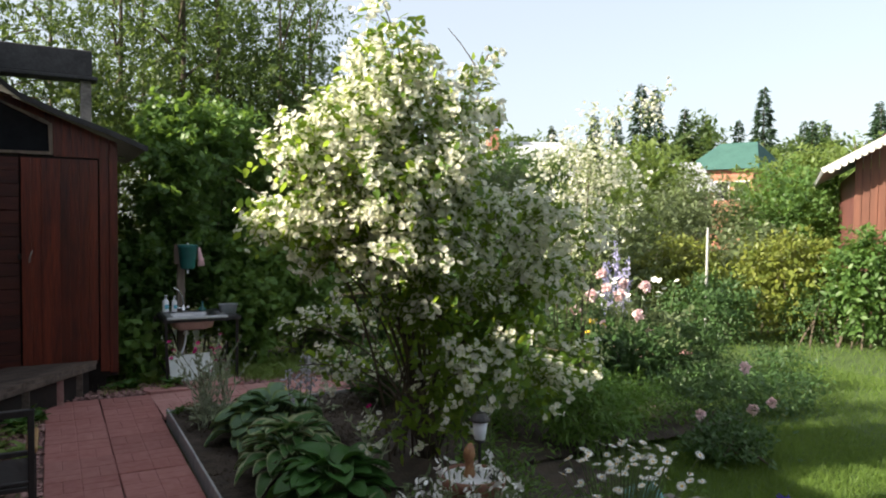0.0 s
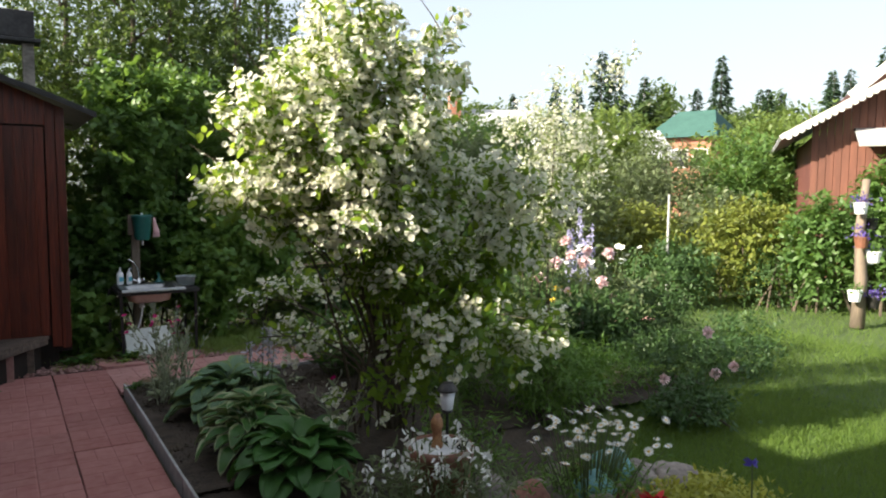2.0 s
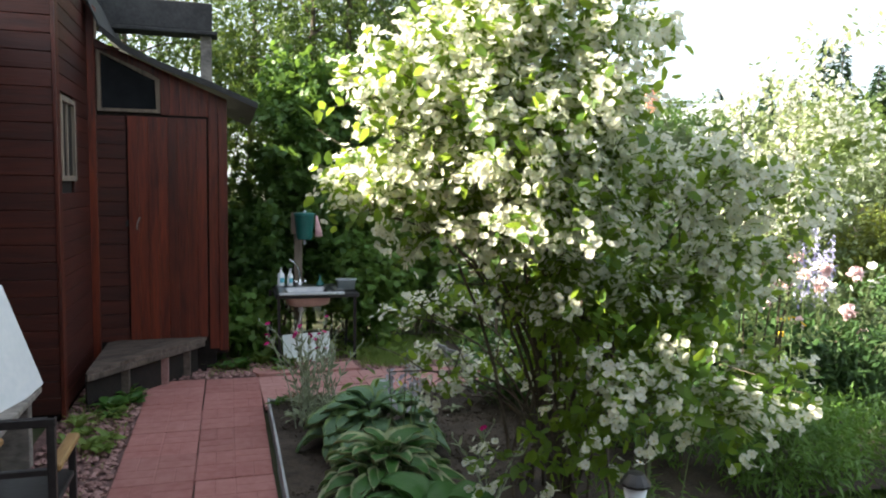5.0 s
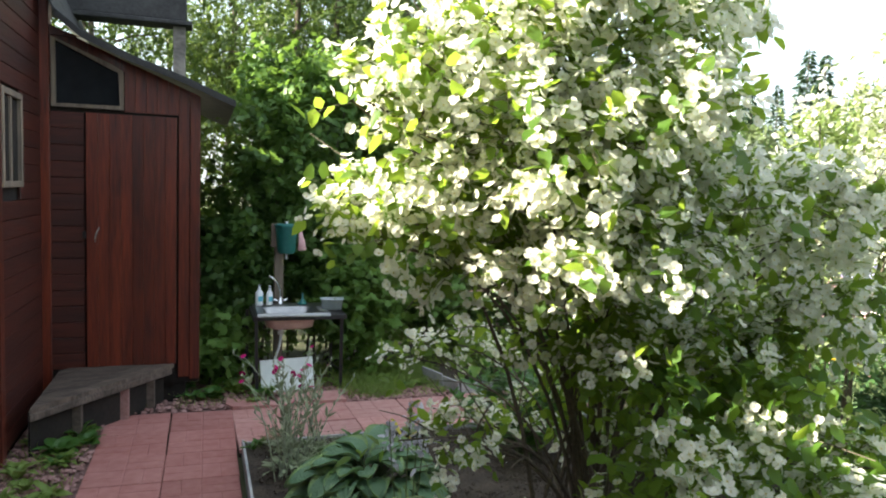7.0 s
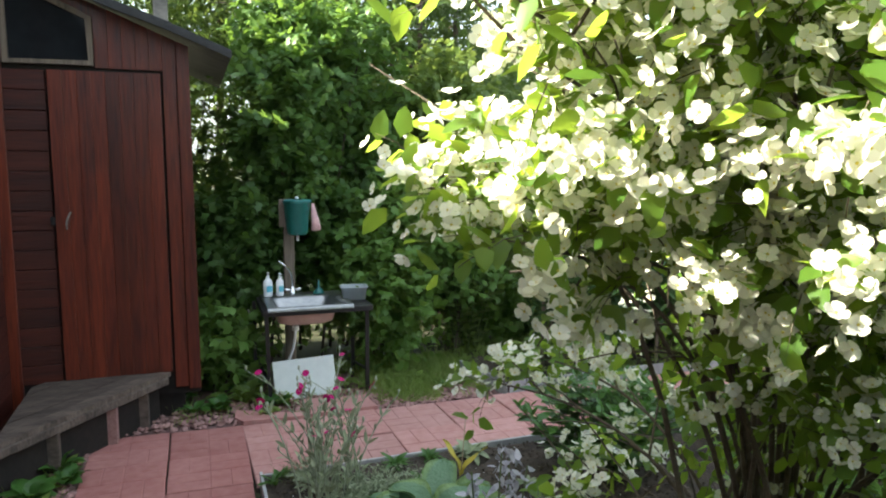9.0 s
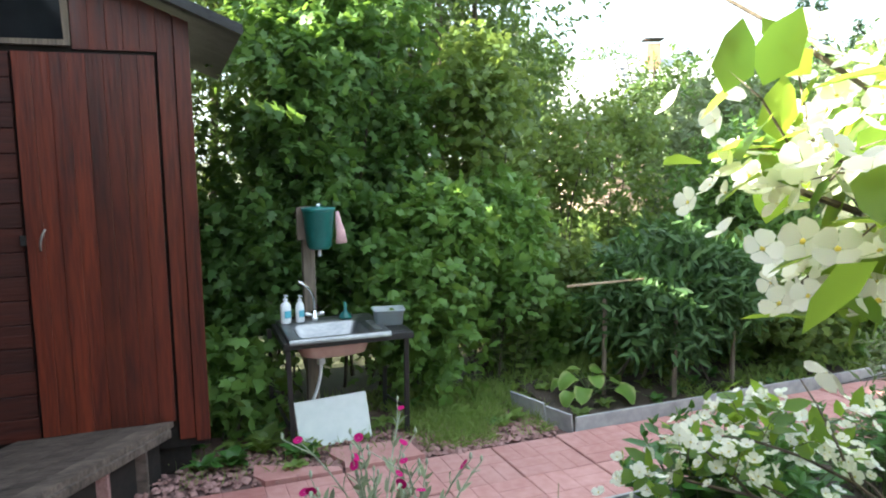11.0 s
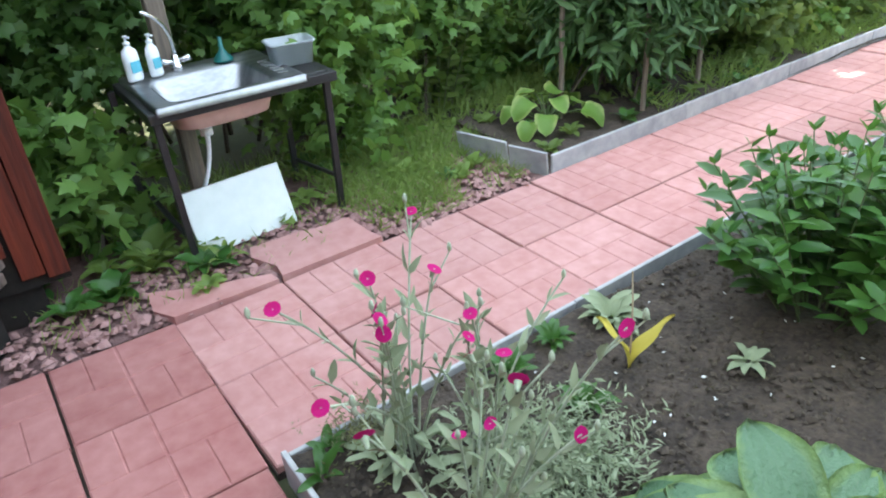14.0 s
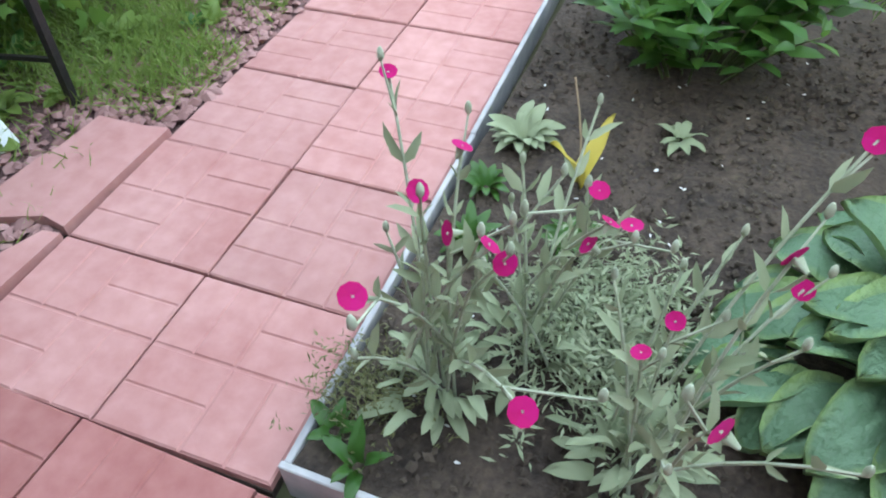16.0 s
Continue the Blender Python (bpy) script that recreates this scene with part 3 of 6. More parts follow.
WIN = new("window")
WIN.parent = SHED
WIN["label"] = "slanted fixed window above the door"
trap = [(-0.76, 2.575), (-0.205, 2.575), (-0.205, 2.9), (-0.3, 2.955), (-0.76, 3.15)]
bm = bmesh.new()
frame_poly(bm, trap, FY - 0.02, FY + 0.03, 0.03)
part("window_frame", bm, POST_WOOD, WIN)
bm = bmesh.new()
bm.faces.new([bm.verts.new((x, FY + 0.012, z)) for x, z in trap])
part("pane", bm, DARK_GLASS, WIN)
planks(SHED, -0.78, -0.2, FY + 0.03, 2.56, roof_z, 0.29, WOOD, seed=21)
planks(SHED, -0.78, -0.2, FY - 0.001, 3.16, lambda x: max(3.165, roof_z(x)), 0.12, WOOD, seed=22)

# west wall block that stands forward of the door
bm = boxed((-13.0, 7.43, -0.05), (-0.88, 7.5, 4.15), 0)
part("wall_core", bm, CORE, SHED)
part("wall_core", boxed((-0.98, 7.5, -0.05), (-0.87, 8.75, 3.6), 0), CORE, SHED)
for k in range(28):
    z = 0.05 + 0.135 * k
    if z < 4.0:
        part("board", boxed((-3.0, 7.395, z), (-0.86, 7.425, z + 0.131), 0.004), WOOD_H, SHED)
    if z + 0.13 < 1.88 or z > 2.6:
        part("board", boxed((-0.868, 7.43, z), (-0.844, 8.765, z + 0.131), 0.004), WOOD_H, SHED)
    else:
        part("board", boxed((-0.868, 8.06, z), (-0.844, 8.765, z + 0.131), 0.004), WOOD_H, SHED)
part("corner_board", boxed((-0.86, 7.385, 0.0), (-0.83, 7.5, 4.15), 0.004), WOOD, SHED)
WIN2 = new("window")
WIN2.parent = SHED
WIN2["label"] = "narrow side window in weathered frame"
bm = bmesh.new()
for lo, hi in (((-0.86, 7.5, 1.9), (-0.82, 7.545, 2.58)), ((-0.86, 8.01, 1.9), (-0.82, 8.055, 2.58)), ((-0.86, 7.545, 1.9), (-0.82, 8.01, 1.945)), ((-0.86, 7.545, 2.535), (-0.82, 8.01, 2.58)),
               ((-0.86, 7.76, 1.945), (-0.832, 7.79, 2.535))):
    box(bm, lo, hi, 0.004)
part("window_frame", bm, POST_WOOD, WIN2)
bm = boxed((-0.855, 7.545, 1.945), (-0.848, 8.01, 2.535), 0)
part("pane", bm, DARK_GLASS, WIN2)

# lean-to roof: felt on boards, sagging up into the main roof on the house side
bm = bmesh.new()
prof = [(0.71, 2.7), (0.3, 2.87), (-0.13, 3.02), (-0.5, 3.18), (-0.7, 3.34), (-0.82, 3.62), (-0.95, 3.9), (-1.2, 4.15), (-2.2, 4.3)]
for th, y0, y1 in ((0.035, 8.55, 11.2),):
    a = [(bm.verts.new((x, y0, z)), bm.verts.new((x, y1, z)), bm.verts.new((x, y1, z - th)), bm.verts.new((x, y0, z - th))) for x, z in prof]
    for p, q in zip(a, a[1:]):
        for i in range(4):
            j = (i + 1) % 4
            bm.faces.new((p[i], p[j], q[j], q[i]))
    bm.faces.new(a[0])
    bm.faces.new(list(reversed(a[-1])))
bmesh.ops.recalc_face_normals(bm, faces=bm.faces)
part("roof", bm, TAR, SHED, "black roofing felt on boards")
bm = bmesh.new()
tube(bm, [(x, 8.555, z - 0.045) for x, z in prof[:5]], 0.02, 0.02, 4)
part("roof_batten", bm, BLACK, SHED)
bm = boxed((-4.0, 7.2, 4.16), (-0.75, 8.5, 4.22), 0.01, Matrix.Translation((0, 0, 0)))
part("eave", bm, TAR, SHED)
part("wall_core", boxed((0.3, FY + 0.1, 0.16), (0.4, 11.0, 2.62), 0), CORE, SHED)

part("corner_post", boxed((-0.9, FY - 0.02, -0.05), (-0.775, FY + 0.12, 3.55), 0.004), WOOD, SHED)
planks(SHED, -0.2, 0.42, FY + 0.03, 2.5, roof_z, 0.31, WOOD, seed=23)

# Unseen walls, added and sized to hold sun and sky off the path
SHADE_WALL = tagged(part("wall_house", boxed((-1.6, 3.8, -0.05), (-1.3, 7.38, 3.05), 0), WOOD_H), "unseen plain dark red wall added beside the yard to shade path and bush foot", "wall", kind="structure")
tagged(part("wall_house_2", boxed((-1.6, -6.0, -0.05), (-1.3, 3.795, 4.2), 0), WOOD_H), "unseen taller plain dark red wall added to shade the path's start", "wall", kind="structure")
tagged(part("wall_back", boxed((-1.3, -2.6, -0.05), (2.6, -2.4, 5.2), 0), WOOD_H), "unseen plain dark red wall added behind the path's start to cut sky light", "wall", kind="structure")

# Near-black boxes added for the shadowed gap under the shed
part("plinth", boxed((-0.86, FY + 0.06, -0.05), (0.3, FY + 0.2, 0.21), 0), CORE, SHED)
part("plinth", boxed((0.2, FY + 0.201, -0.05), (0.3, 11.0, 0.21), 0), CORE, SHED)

# raised beam on a post behind the roof
BEAM = thing("roof_beam", "dark tarred heavy beam carried on a grey post", "beam")
part("beam", boxed((-2.6, 10.42, 3.72), (0.26, 10.66, 4.05), 0.012), TAR, BEAM)
part("board", boxed((-2.6, 10.38, 3.67), (0.32, 10.7, 3.718), 0.008), TAR, BEAM)
part("post", boxed((0.12, 10.47, -0.05), (0.25, 10.61, 3.668), 0.008), GREY_WOOD, BEAM)

# corner deck before the door
DECK = thing("deck", "weathered grey wooden corner deck before the shed door", "deck")
edge_a, edge_b = Vector((-0.7, 7.538)), Vector((0.22, 8.755))
d = (edge_b - edge_a).normalized()
inward = Vector((-d.y, d.x))
for k in range(8):
    quad = []
    for o in (0.112 * k, 0.112 * k + 0.108):
        p = edge_a + inward * o
        quad.append((p + d * ((-0.7 - p.x) / d.x), p + d * ((FY - 0.034 - p.y) / d.y)))
    (a0, b0), (a1, b1) = quad
    if (b1 - a1).dot(d) < 0.05:
        continue
    part("plank", prism([tuple(a0), tuple(b0), tuple(b1), tuple(a1)], 0.315, 0.35 + random.uniform(-0.002, 0.002)), DECK_WOOD, DECK)
turn = math.degrees(math.atan2(d.y, d.x))
# Recessed near-black board added for the shadow under the deck
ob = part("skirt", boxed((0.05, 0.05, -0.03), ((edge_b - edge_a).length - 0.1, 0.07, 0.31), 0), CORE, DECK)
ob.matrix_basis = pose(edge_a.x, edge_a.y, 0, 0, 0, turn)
ob = part("fascia", boxed((0, -0.012, 0.262), ((edge_b - edge_a).length - 0.06, 0.012, 0.314), 0.004), DECK_WOOD, DECK)
ob.matrix_basis = pose(edge_a.x, edge_a.y, 0, 0, 0, turn)
for f in (0.3, 0.62, 0.82):
    p = edge_a.lerp(edge_b, f)
    bm = boxed((p.x - 0.09, p.y + 0.0, -0.03), (p.x - 0.0, p.y + 0.09, 0.262), 0.006)
    part("block", bm, DECK_WOOD if f != 0.62 else GRAVEL, DECK)

# ---- wash stand ----
STAND = thing("wash_stand", "black iron wash stand with angle-iron legs", "table")
L, R, F, B, H = 0.84, 1.72, 8.7, 9.32, 0.765


def leg(parent, x, y, x2, y2, h):
    bm = bmesh.new()
    tube(bm, [(x, y, -0.03), (x2, y2, h)], 0.021, 0.021, 4)
    part("leg", bm, BLACK, parent)


leg(STAND, L + 0.05, F + 0.06, L + 0.03, F + 0.03, H - 0.03)
leg(STAND, R - 0.03, F + 0.1, R - 0.04, F + 0.05, H - 0.03)
leg(STAND, L - 0.02, B, L - 0.02, B - 0.02, H - 0.03)
leg(STAND, R - 0.04, B + 0.02, R - 0.04, B, H - 0.03)
for lo, hi in (((L, F, H - 0.045), (R, F + 0.035, H)), ((L, B - 0.035, H - 0.045), (R, B, H)), ((L, F + 0.035, H - 0.045), (L + 0.035, B - 0.035, H)), ((R - 0.035, F + 0.035, H - 0.045), (R, B - 0.035, H))):
    part("rail", boxed(lo, hi, 0.003), BLACK, STAND)
part("board", boxed((R - 0.26, F + 0.037, H - 0.02), (R - 0.037, B - 0.037, H + 0.004), 0.003), BLACK, STAND, "black side board")
part("board", boxed((L + 0.037, F + 0.037, H - 0.02), (L + 0.13, B - 0.037, H - 0.002), 0.003), BLACK, STAND)
bm = bmesh.new()
tube(bm, [(L, B, 0.22), (L + 0.06, F + 0.1, 0.1)], 0.014, 0.014, 4)
part("brace", bm, BLACK, STAND)
bm = bmesh.new()
tube(bm, [(R - 0.03, B, 0.12), (R - 0.03, F + 0.1, 0.2)], 0.012, 0.012, 4)
part("brace", bm, BLACK, STAND)

SINK = thing("sink", "brushed steel sink with drainer and enamelled underside", "sink")
sx0, sx1, sy0, sy1, sz = 0.87, 1.56, 8.68, 9.31, 0.785


def rounded(x0, y0, x1, y1, r, n=5):
    pts = []
    for cx, cy, a0 in ((x1 - r, y1 - r, 0), (x0 + r, y1 - r, 90), (x0 + r, y0 + r, 180), (x1 - r, y0 + r, 270)):
        for k in range(n + 1):
            a = radians(a0 + 90 * k / n)
            pts.append((cx + r * math.cos(a), cy + r * math.sin(a)))
    return pts


bm = bmesh.new()
rings = [[bm.verts.new((x, y, z)) for x, y in rounded(*q)] for q, z in (
    ((sx0, sy0, sx1, sy1, 0.012), sz - 0.03), ((sx0, sy0, sx1, sy1, 0.012), sz), ((sx0 + 0.012, sy0 + 0.012, sx1 - 0.012, sy1 - 0.012, 0.012), sz + 0.006),
    ((sx0 + 0.03, sy0 + 0.03, sx1 - 0.03, sy1 - 0.03, 0.02), sz - 0.002), ((sx0 + 0.08, sy0 + 0.07, sx1 - 0.12, sy1 - 0.15, 0.07), sz - 0.004), ((sx0 + 0.09, sy0 + 0.08, sx1 - 0.13, sy1 - 0.16, 0.07), sz - 0.02),
    ((sx0 + 0.12, sy0 + 0.11, sx1 - 0.16, sy1 - 0.19, 0.08), sz - 0.15), ((sx0 + 0.2, sy0 + 0.19, sx1 - 0.24, sy1 - 0.26, 0.03), sz - 0.165))]
for a, b in zip(rings, rings[1:]):
    for k in range(len(a)):
        bm.faces.new((a[k], a[(k + 1) % len(a)], b[(k + 1) % len(b)], b[k]))
bm.faces.new(rings[-1])
part("basin", bm, STEEL, SINK, "", True)
bm = bmesh.new()
rings = [[bm.verts.new((x, y, z)) for x, y in rounded(*q)] for q, z in (((sx0 + 0.075, sy0 + 0.065, sx1 - 0.115, sy1 - 0.145, 0.075), sz - 0.03), ((sx0 + 0.105, sy0 + 0.095, sx1 - 0.145, sy1 - 0.175, 0.085), sz - 0.15),
                                                                       ((sx0 + 0.18, sy0 + 0.16, sx1 - 0.22, sy1 - 0.24, 0.05), sz - 0.178))]
for a, b in zip(rings, rings[1:]):
    for k in range(len(a)):
        bm.faces.new((a[k], b[k], b[(k + 1) % len(b)], a[(k + 1) % len(a)]))
bm.faces.new(list(reversed(rings[-1])))
part("bowl_underside", bm, PINKISH, SINK, "dull pinkish underside of the bowl", True)
for k in range(6):
    bm = bmesh.new()
    tube(bm, [(sx1 - 0.09, sy0 + 0.12 + 0.05 * k, sz + 0.004), (sx1 - 0.04, sy0 + 0.12 + 0.05 * k, sz + 0.004)], 0.004, 0.004, 4)
    part("drainer_rib", bm, STEEL, SINK)
part("drain", lathe([(0.03, 0.0), (0.03, 0.03), (0.022, 0.032), (0.022, 0.06)], 12, (1.12, 8.93, 0.545)), PLASTIC_W, SINK)
bm = bmesh.new()
tube(bm, bend((1.12, 8.93, 0.55), (1.12, 8.95, 0.4), (1.05, 8.98, 0.25), 8), 0.012)
part("drain_hose", bm, PLASTIC_W, SINK, "", True)
TAP = thing("tap", "chrome tap with tall curved spout", "tap", (1.14, 9.25, sz))
part("base", lathe([(0.03, 0), (0.03, 0.02), (0.02, 0.03), (0.02, 0.07), (0.0, 0.075)], 12), CHROME, TAP, "", True)
bm = bmesh.new()
tube(bm, bend((0, 0, 0.06), (0.015, -0.03, 0.24), (-0.12, -0.07, 0.3), 10), 0.011, 0.009)
part("spout", bm, CHROME, TAP, "", True)
for s in (-1, 1):
    bm = bmesh.new()
    tube(bm, [(0, 0, 0.035), (s * 0.05, 0, 0.045), (s * 0.07, 0, 0.05)], 0.012, 0.018)
    part("knob", bm, CHROME, TAP, "", True)


def bottle(x, y, s, h):
    ob = thing("soap_bottle", "white pump soap bottle with pale blue label", "bottle", (x, y, sz + 0.004), 20, "soap bottles")
    part("body", lathe([(0.032 * s, 0), (0.035 * s, 0.01), (0.035 * s, h * 0.55), (0.03 * s, h * 0.68), (0.014, h * 0.76), (0.014, h * 0.8)], 16, squash=0.72), PLASTIC_W, ob, "", True)
    part("pump", lathe([(0.016, h * 0.8), (0.016, h * 0.86), (0.006, h * 0.87), (0.006, h * 0.96), (0.012, h * 0.97), (0.012, h)], 10), PLASTIC_W, ob, "", True)
    bm = bmesh.new()
    tube(bm, [(0, 0, h * 0.985), (0.0, -0.035, h * 0.975)], 0.006, 0.005, 6)
    part("nozzle", bm, PLASTIC_W, ob)
    bm = boxed((-0.022 * s, -0.028 * s, h * 0.2), (0.022 * s, -0.0245 * s, h * 0.45), 0.001)
    part("label_sticker", bm, BLUE_LABEL, ob)
    return ob


BOTTLES = bottle(0.93, 9.2, 1.15, 0.205), bottle(1.03, 9.2, 0.95, 0.195)
FUNNEL = thing("funnel", "small teal plastic funnel lying mouth down", "funnel", (1.36, 9.21, sz + 0.005))
part("cone", lathe([(0.05, 0), (0.048, 0.01), (0.012, 0.055), (0.008, 0.115), (0.006, 0.115), (0.009, 0.055), (0.045, 0.008)], 16), TEAL, FUNNEL, "", True)
TUB = thing("plastic_tub", "cloudy clear plastic food tub", "tub", (1.62, 8.98, 0.772), -8)
bm = bmesh.new()
rings = [[bm.verts.new((x, y, z)) for x, y in rounded(-q, -q * 0.75, q, q * 0.75, 0.03)] for q, z in ((0.095, 0.0), (0.106, 0.1), (0.116, 0.102), (0.116, 0.11), (0.104, 0.11), (0.092, 0.006))]
for a, b in zip(rings, rings[1:]):
    for k in range(len(a)):
        bm.faces.new((a[k], a[(k + 1) % len(a)], b[(k + 1) % len(b)], b[k]))
bm.faces.new(list(reversed(rings[0])))
bm.faces.new(rings[-1])
part("body", bm, CLEAR_PLASTIC, TUB, "", True)

POST = thing("wash_post", "weathered grey wooden post with a small back board", "post")
part("post", boxed((1.09, 9.36, -0.05), (1.18, 9.43, 1.6), 0.006), POST_WOOD, POST)
part("back_board", boxed((1.05, 9.335, 1.36), (1.11, 9.356, 1.6), 0.004), POST_WOOD, POST)
WASHER = thing("water_dispenser", "teal plastic hanging wash bucket with lid", "bucket", (1.19, 9.225, 1.3))
part("body", lathe([(0.0, 0.0), (0.07, 0.005), (0.088, 0.03), (0.112, 0.27), (0.118, 0.275), (0.118, 0.285)], 24), TEAL, WASHER, "", True)
part("lid", lathe([(0.122, 0.285), (0.122, 0.297), (0.1, 0.303), (0.03, 0.305), (0.0, 0.305)], 24), TEAL, WASHER, "", True)
part("lid_knob", lathe([(0.01, 0.305), (0.016, 0.318), (0.012, 0.328), (0, 0.33)], 10), PLASTIC_W, WASHER, "", True)
part("valve", lathe([(0.012, -0.05), (0.012, 0.0), (0.02, 0.004)], 8), PLASTIC_W, WASHER)
bm = bmesh.new()
tube(bm, [(0.13, -0.02, 0.27), (0.137, -0.025, 0.2), (0.15, -0.03, 0.12), (0.155, -0.03, 0.04)], 0.012, 0.045, 9)
for v in bm.verts:
    v.co.y = -0.025 + (v.co.y + 0.025) * 0.5 + 0.006 * math.sin(v.co.z * 60 + v.co.x * 90)
CLOTH = tagged(part("wash_cloth", bm, PINK_CLOTH, None, "", True), "pink wash cloth hanging from the bucket's rim", "cloth")
CLOTH.matrix_world = pose(1.19, 9.225, 1.3)

PANEL = tagged(part("enamel_sheet", boxed((0, -0.008, 0), (0.505, 0.008, 0.32), 0.004), WHITE), "white enamel sheet leaning under the wash stand", "sheet")
PANEL.matrix_world = pose(0.985, 8.88, -0.02, -20, -2.5, 0)
CRATE = tagged(part("rusty_tray", boxed((1.0, 9.02, -0.03), (1.5, 9.3, 0.16), 0.01), POST_WOOD), "dark rusty tray under the wash stand", "tray")

for ob in (STAND, SINK, TAP, FUNNEL, TUB, POST, WASHER, CLOTH, *BOTTLES):
    ob.location += Vector((0.05, 0.06, -0.01))

# ---- mock orange in flower ----
J_BASE = (2.4, 5.1, 0.04)
J_LOBES = [  # left arm and shoulder, crown, body, right arm, skirt, low sprays
    ((0.97, 4.8, 1.9), (0.11, 0.13, 0.07)), ((1.14, 4.7, 1.9), (0.17, 0.18, 0.1)), ((1.33, 4.6, 1.92), (0.2, 0.24, 0.13)), ((1.17, 4.65, 1.77), (0.12, 0.14, 0.05)),
    ((1.0, 4.45, 2.29), (0.13, 0.16, 0.08)), ((1.22, 4.45, 2.44), (0.2, 0.25, 0.13)), ((1.2, 4.5, 2.13), (0.16, 0.2, 0.1)), ((1.5, 4.4, 2.57), (0.25, 0.3, 0.18)),
    ((1.67, 4.3, 2.85), (0.18, 0.2, 0.24)), ((1.65, 4.25, 3.2), (0.1, 0.1, 0.25)), ((1.97, 4.3, 2.66), (0.22, 0.25, 0.2)), ((2.4, 4.4, 2.8), (0.08, 0.08, 0.24)), ((2.46, 4.4, 3.12), (0.05, 0.05, 0.2)),
    ((1.61, 4.35, 2.17), (0.32, 0.4, 0.22)), ((1.97, 4.3, 2.28), (0.26, 0.36, 0.22)), ((1.45, 4.6, 1.74), (0.2, 0.24, 0.1)), ((1.84, 4.4, 1.81), (0.31, 0.42, 0.19)), ((2.26, 4.35, 1.9), (0.26, 0.36, 0.21)),
    ((2.72, 4.3, 1.96), (0.2, 0.26, 0.15)), ((3.0, 4.15, 1.91), (0.19, 0.2, 0.09)), ((2.85, 4.3, 1.55), (0.24, 0.28, 0.15)), ((2.55, 4.35, 1.31), (0.26, 0.33, 0.15)),
    ((2.18, 4.5, 1.28), (0.28, 0.35, 0.17)), ((2.2, 4.25, 0.91), (0.25, 0.28, 0.16)), ((2.56, 3.95, 0.9), (0.17, 0.18, 0.1)), ((2.9, 3.98, 0.96), (0.17, 0.17, 0.11)), ((2.6, 4.25, 1.08), (0.24, 0.26, 0.14)),
    ((1.82, 5.0, 1.38), (0.13, 0.15, 0.05)), ((2.05, 4.7, 1.48), (0.22, 0.26, 0.11)), ((2.13, 4.4, 0.6), (0.2, 0.2, 0.12)), ((1.73, 4.35, 0.56), (0.12, 0.12, 0.07)),
    ((2.4, 5.2, 1.0), (0.3, 0.25, 0.35)), ((2.3, 5.2, 1.7), (0.3, 0.25, 0.25)),
    ((1.62, 5.7, 1.05), (0.14, 0.12, 0.05)), ((1.9, 5.75, 1.1), (0.18, 0.13, 0.06)), ((1.28, 4.78, 0.95), (0.16, 0.1, 0.035)), ((1.5, 4.85, 0.92), (0.14, 0.1, 0.04)),
    ((1.97, 5.7, 0.67), (0.13, 0.1, 0.05)), ((2.28, 5.85, 0.65), (0.11, 0.09, 0.045)), ((1.7, 5.35, 0.7), (0.12, 0.1, 0.045))]
JAS, rng, tips, ways = shrub("mock_orange_bush", "tall mock orange bush covered in white blossom, in the soil bed", "bush", J_BASE, J_LOBES, 11, 2150, 0.072, OVATE, JAS_LEAF, 5, 0.15, 12, 0.14, 0.012, shell=2.2, sticks=True)


def blossoms(parent, rng, tips, ways, share, per, size, mats, shape, spread=0.05, lift=0.6, low=0.1):
    """Clusters of open flowers at the ends of twigs, thin in the shaded heart and lower edge of the bush."""
    x, y, z = (tips[:, i] + parent.location[i] for i in range(3))
    grow = np.clip((z - 1.15) / 0.6, 0, 1)
    grow = np.where((z < 1.2) & ((x < 1.72) | (y > 5.5) | (y < 4.1)), 0.75, grow)
    grow = np.where((y > 4.95) & (z > 1.2), 0.15, grow)
    keep = rng.random(len(tips)) < low + (share - low) * grow
    t, w = np.repeat(tips[keep], per, 0), np.repeat(ways[keep], per, 0)
    p = t + spread * rng.normal(size=t.shape) - w * rng.random((len(t), 1)) * 0.05
    ok = clear_of_path(p + np.array(parent.location)) & (p[:, 2] > 0.05)
    p, w = p[ok], w[ok]
    face = unit(w + lift * np.array([0, 0, 1.0]) + 0.7 * rng.normal(size=p.shape))
    any_way = unit(np.cross(face, rng.normal(size=p.shape)))
    return strew("blossoms", shape, p, any_way, face, size * (0.75 + 0.45 * rng.random(len(p))), mats, parent, "white four-petalled blossom")


for c, r in J_LOBES:
    e = Vector(c) - Vector(J_BASE)
    out = Vector((e.x, e.y, 0))
    foot = out * 0.06 + Vector((0, 0, -0.03))
    tip = e + out.normalized() * r[0] * 0.4 - Vector((0, 0, 0.1 * r[2]))
    pts = bend(foot, Vector((out.x * 0.25, out.y * 0.25, e.z * 0.85 + 0.1)), tip, 10)
    bm = bmesh.new()
    tube(bm, pts, 0.012, 0.004, 5)
    for k in (5, 6, 7, 8):
        d = Vector(rng.normal(size=3)) * 0.16 + (pts[k] - pts[k - 1]).normalized() * 0.22
        tube(bm, bend(pts[k], pts[k] + d * 0.5 + Vector((0, 0, 0.04)), pts[k] + d, 4), 0.005, 0.002, 4)
    part("branch", bm, BARK, JAS)
blossoms(JAS, rng, tips, ways, 0.8, 12, 0.04, [JAS_PETAL, JAS_EYE], petals(4, 0.56, 0.36), 0.034)

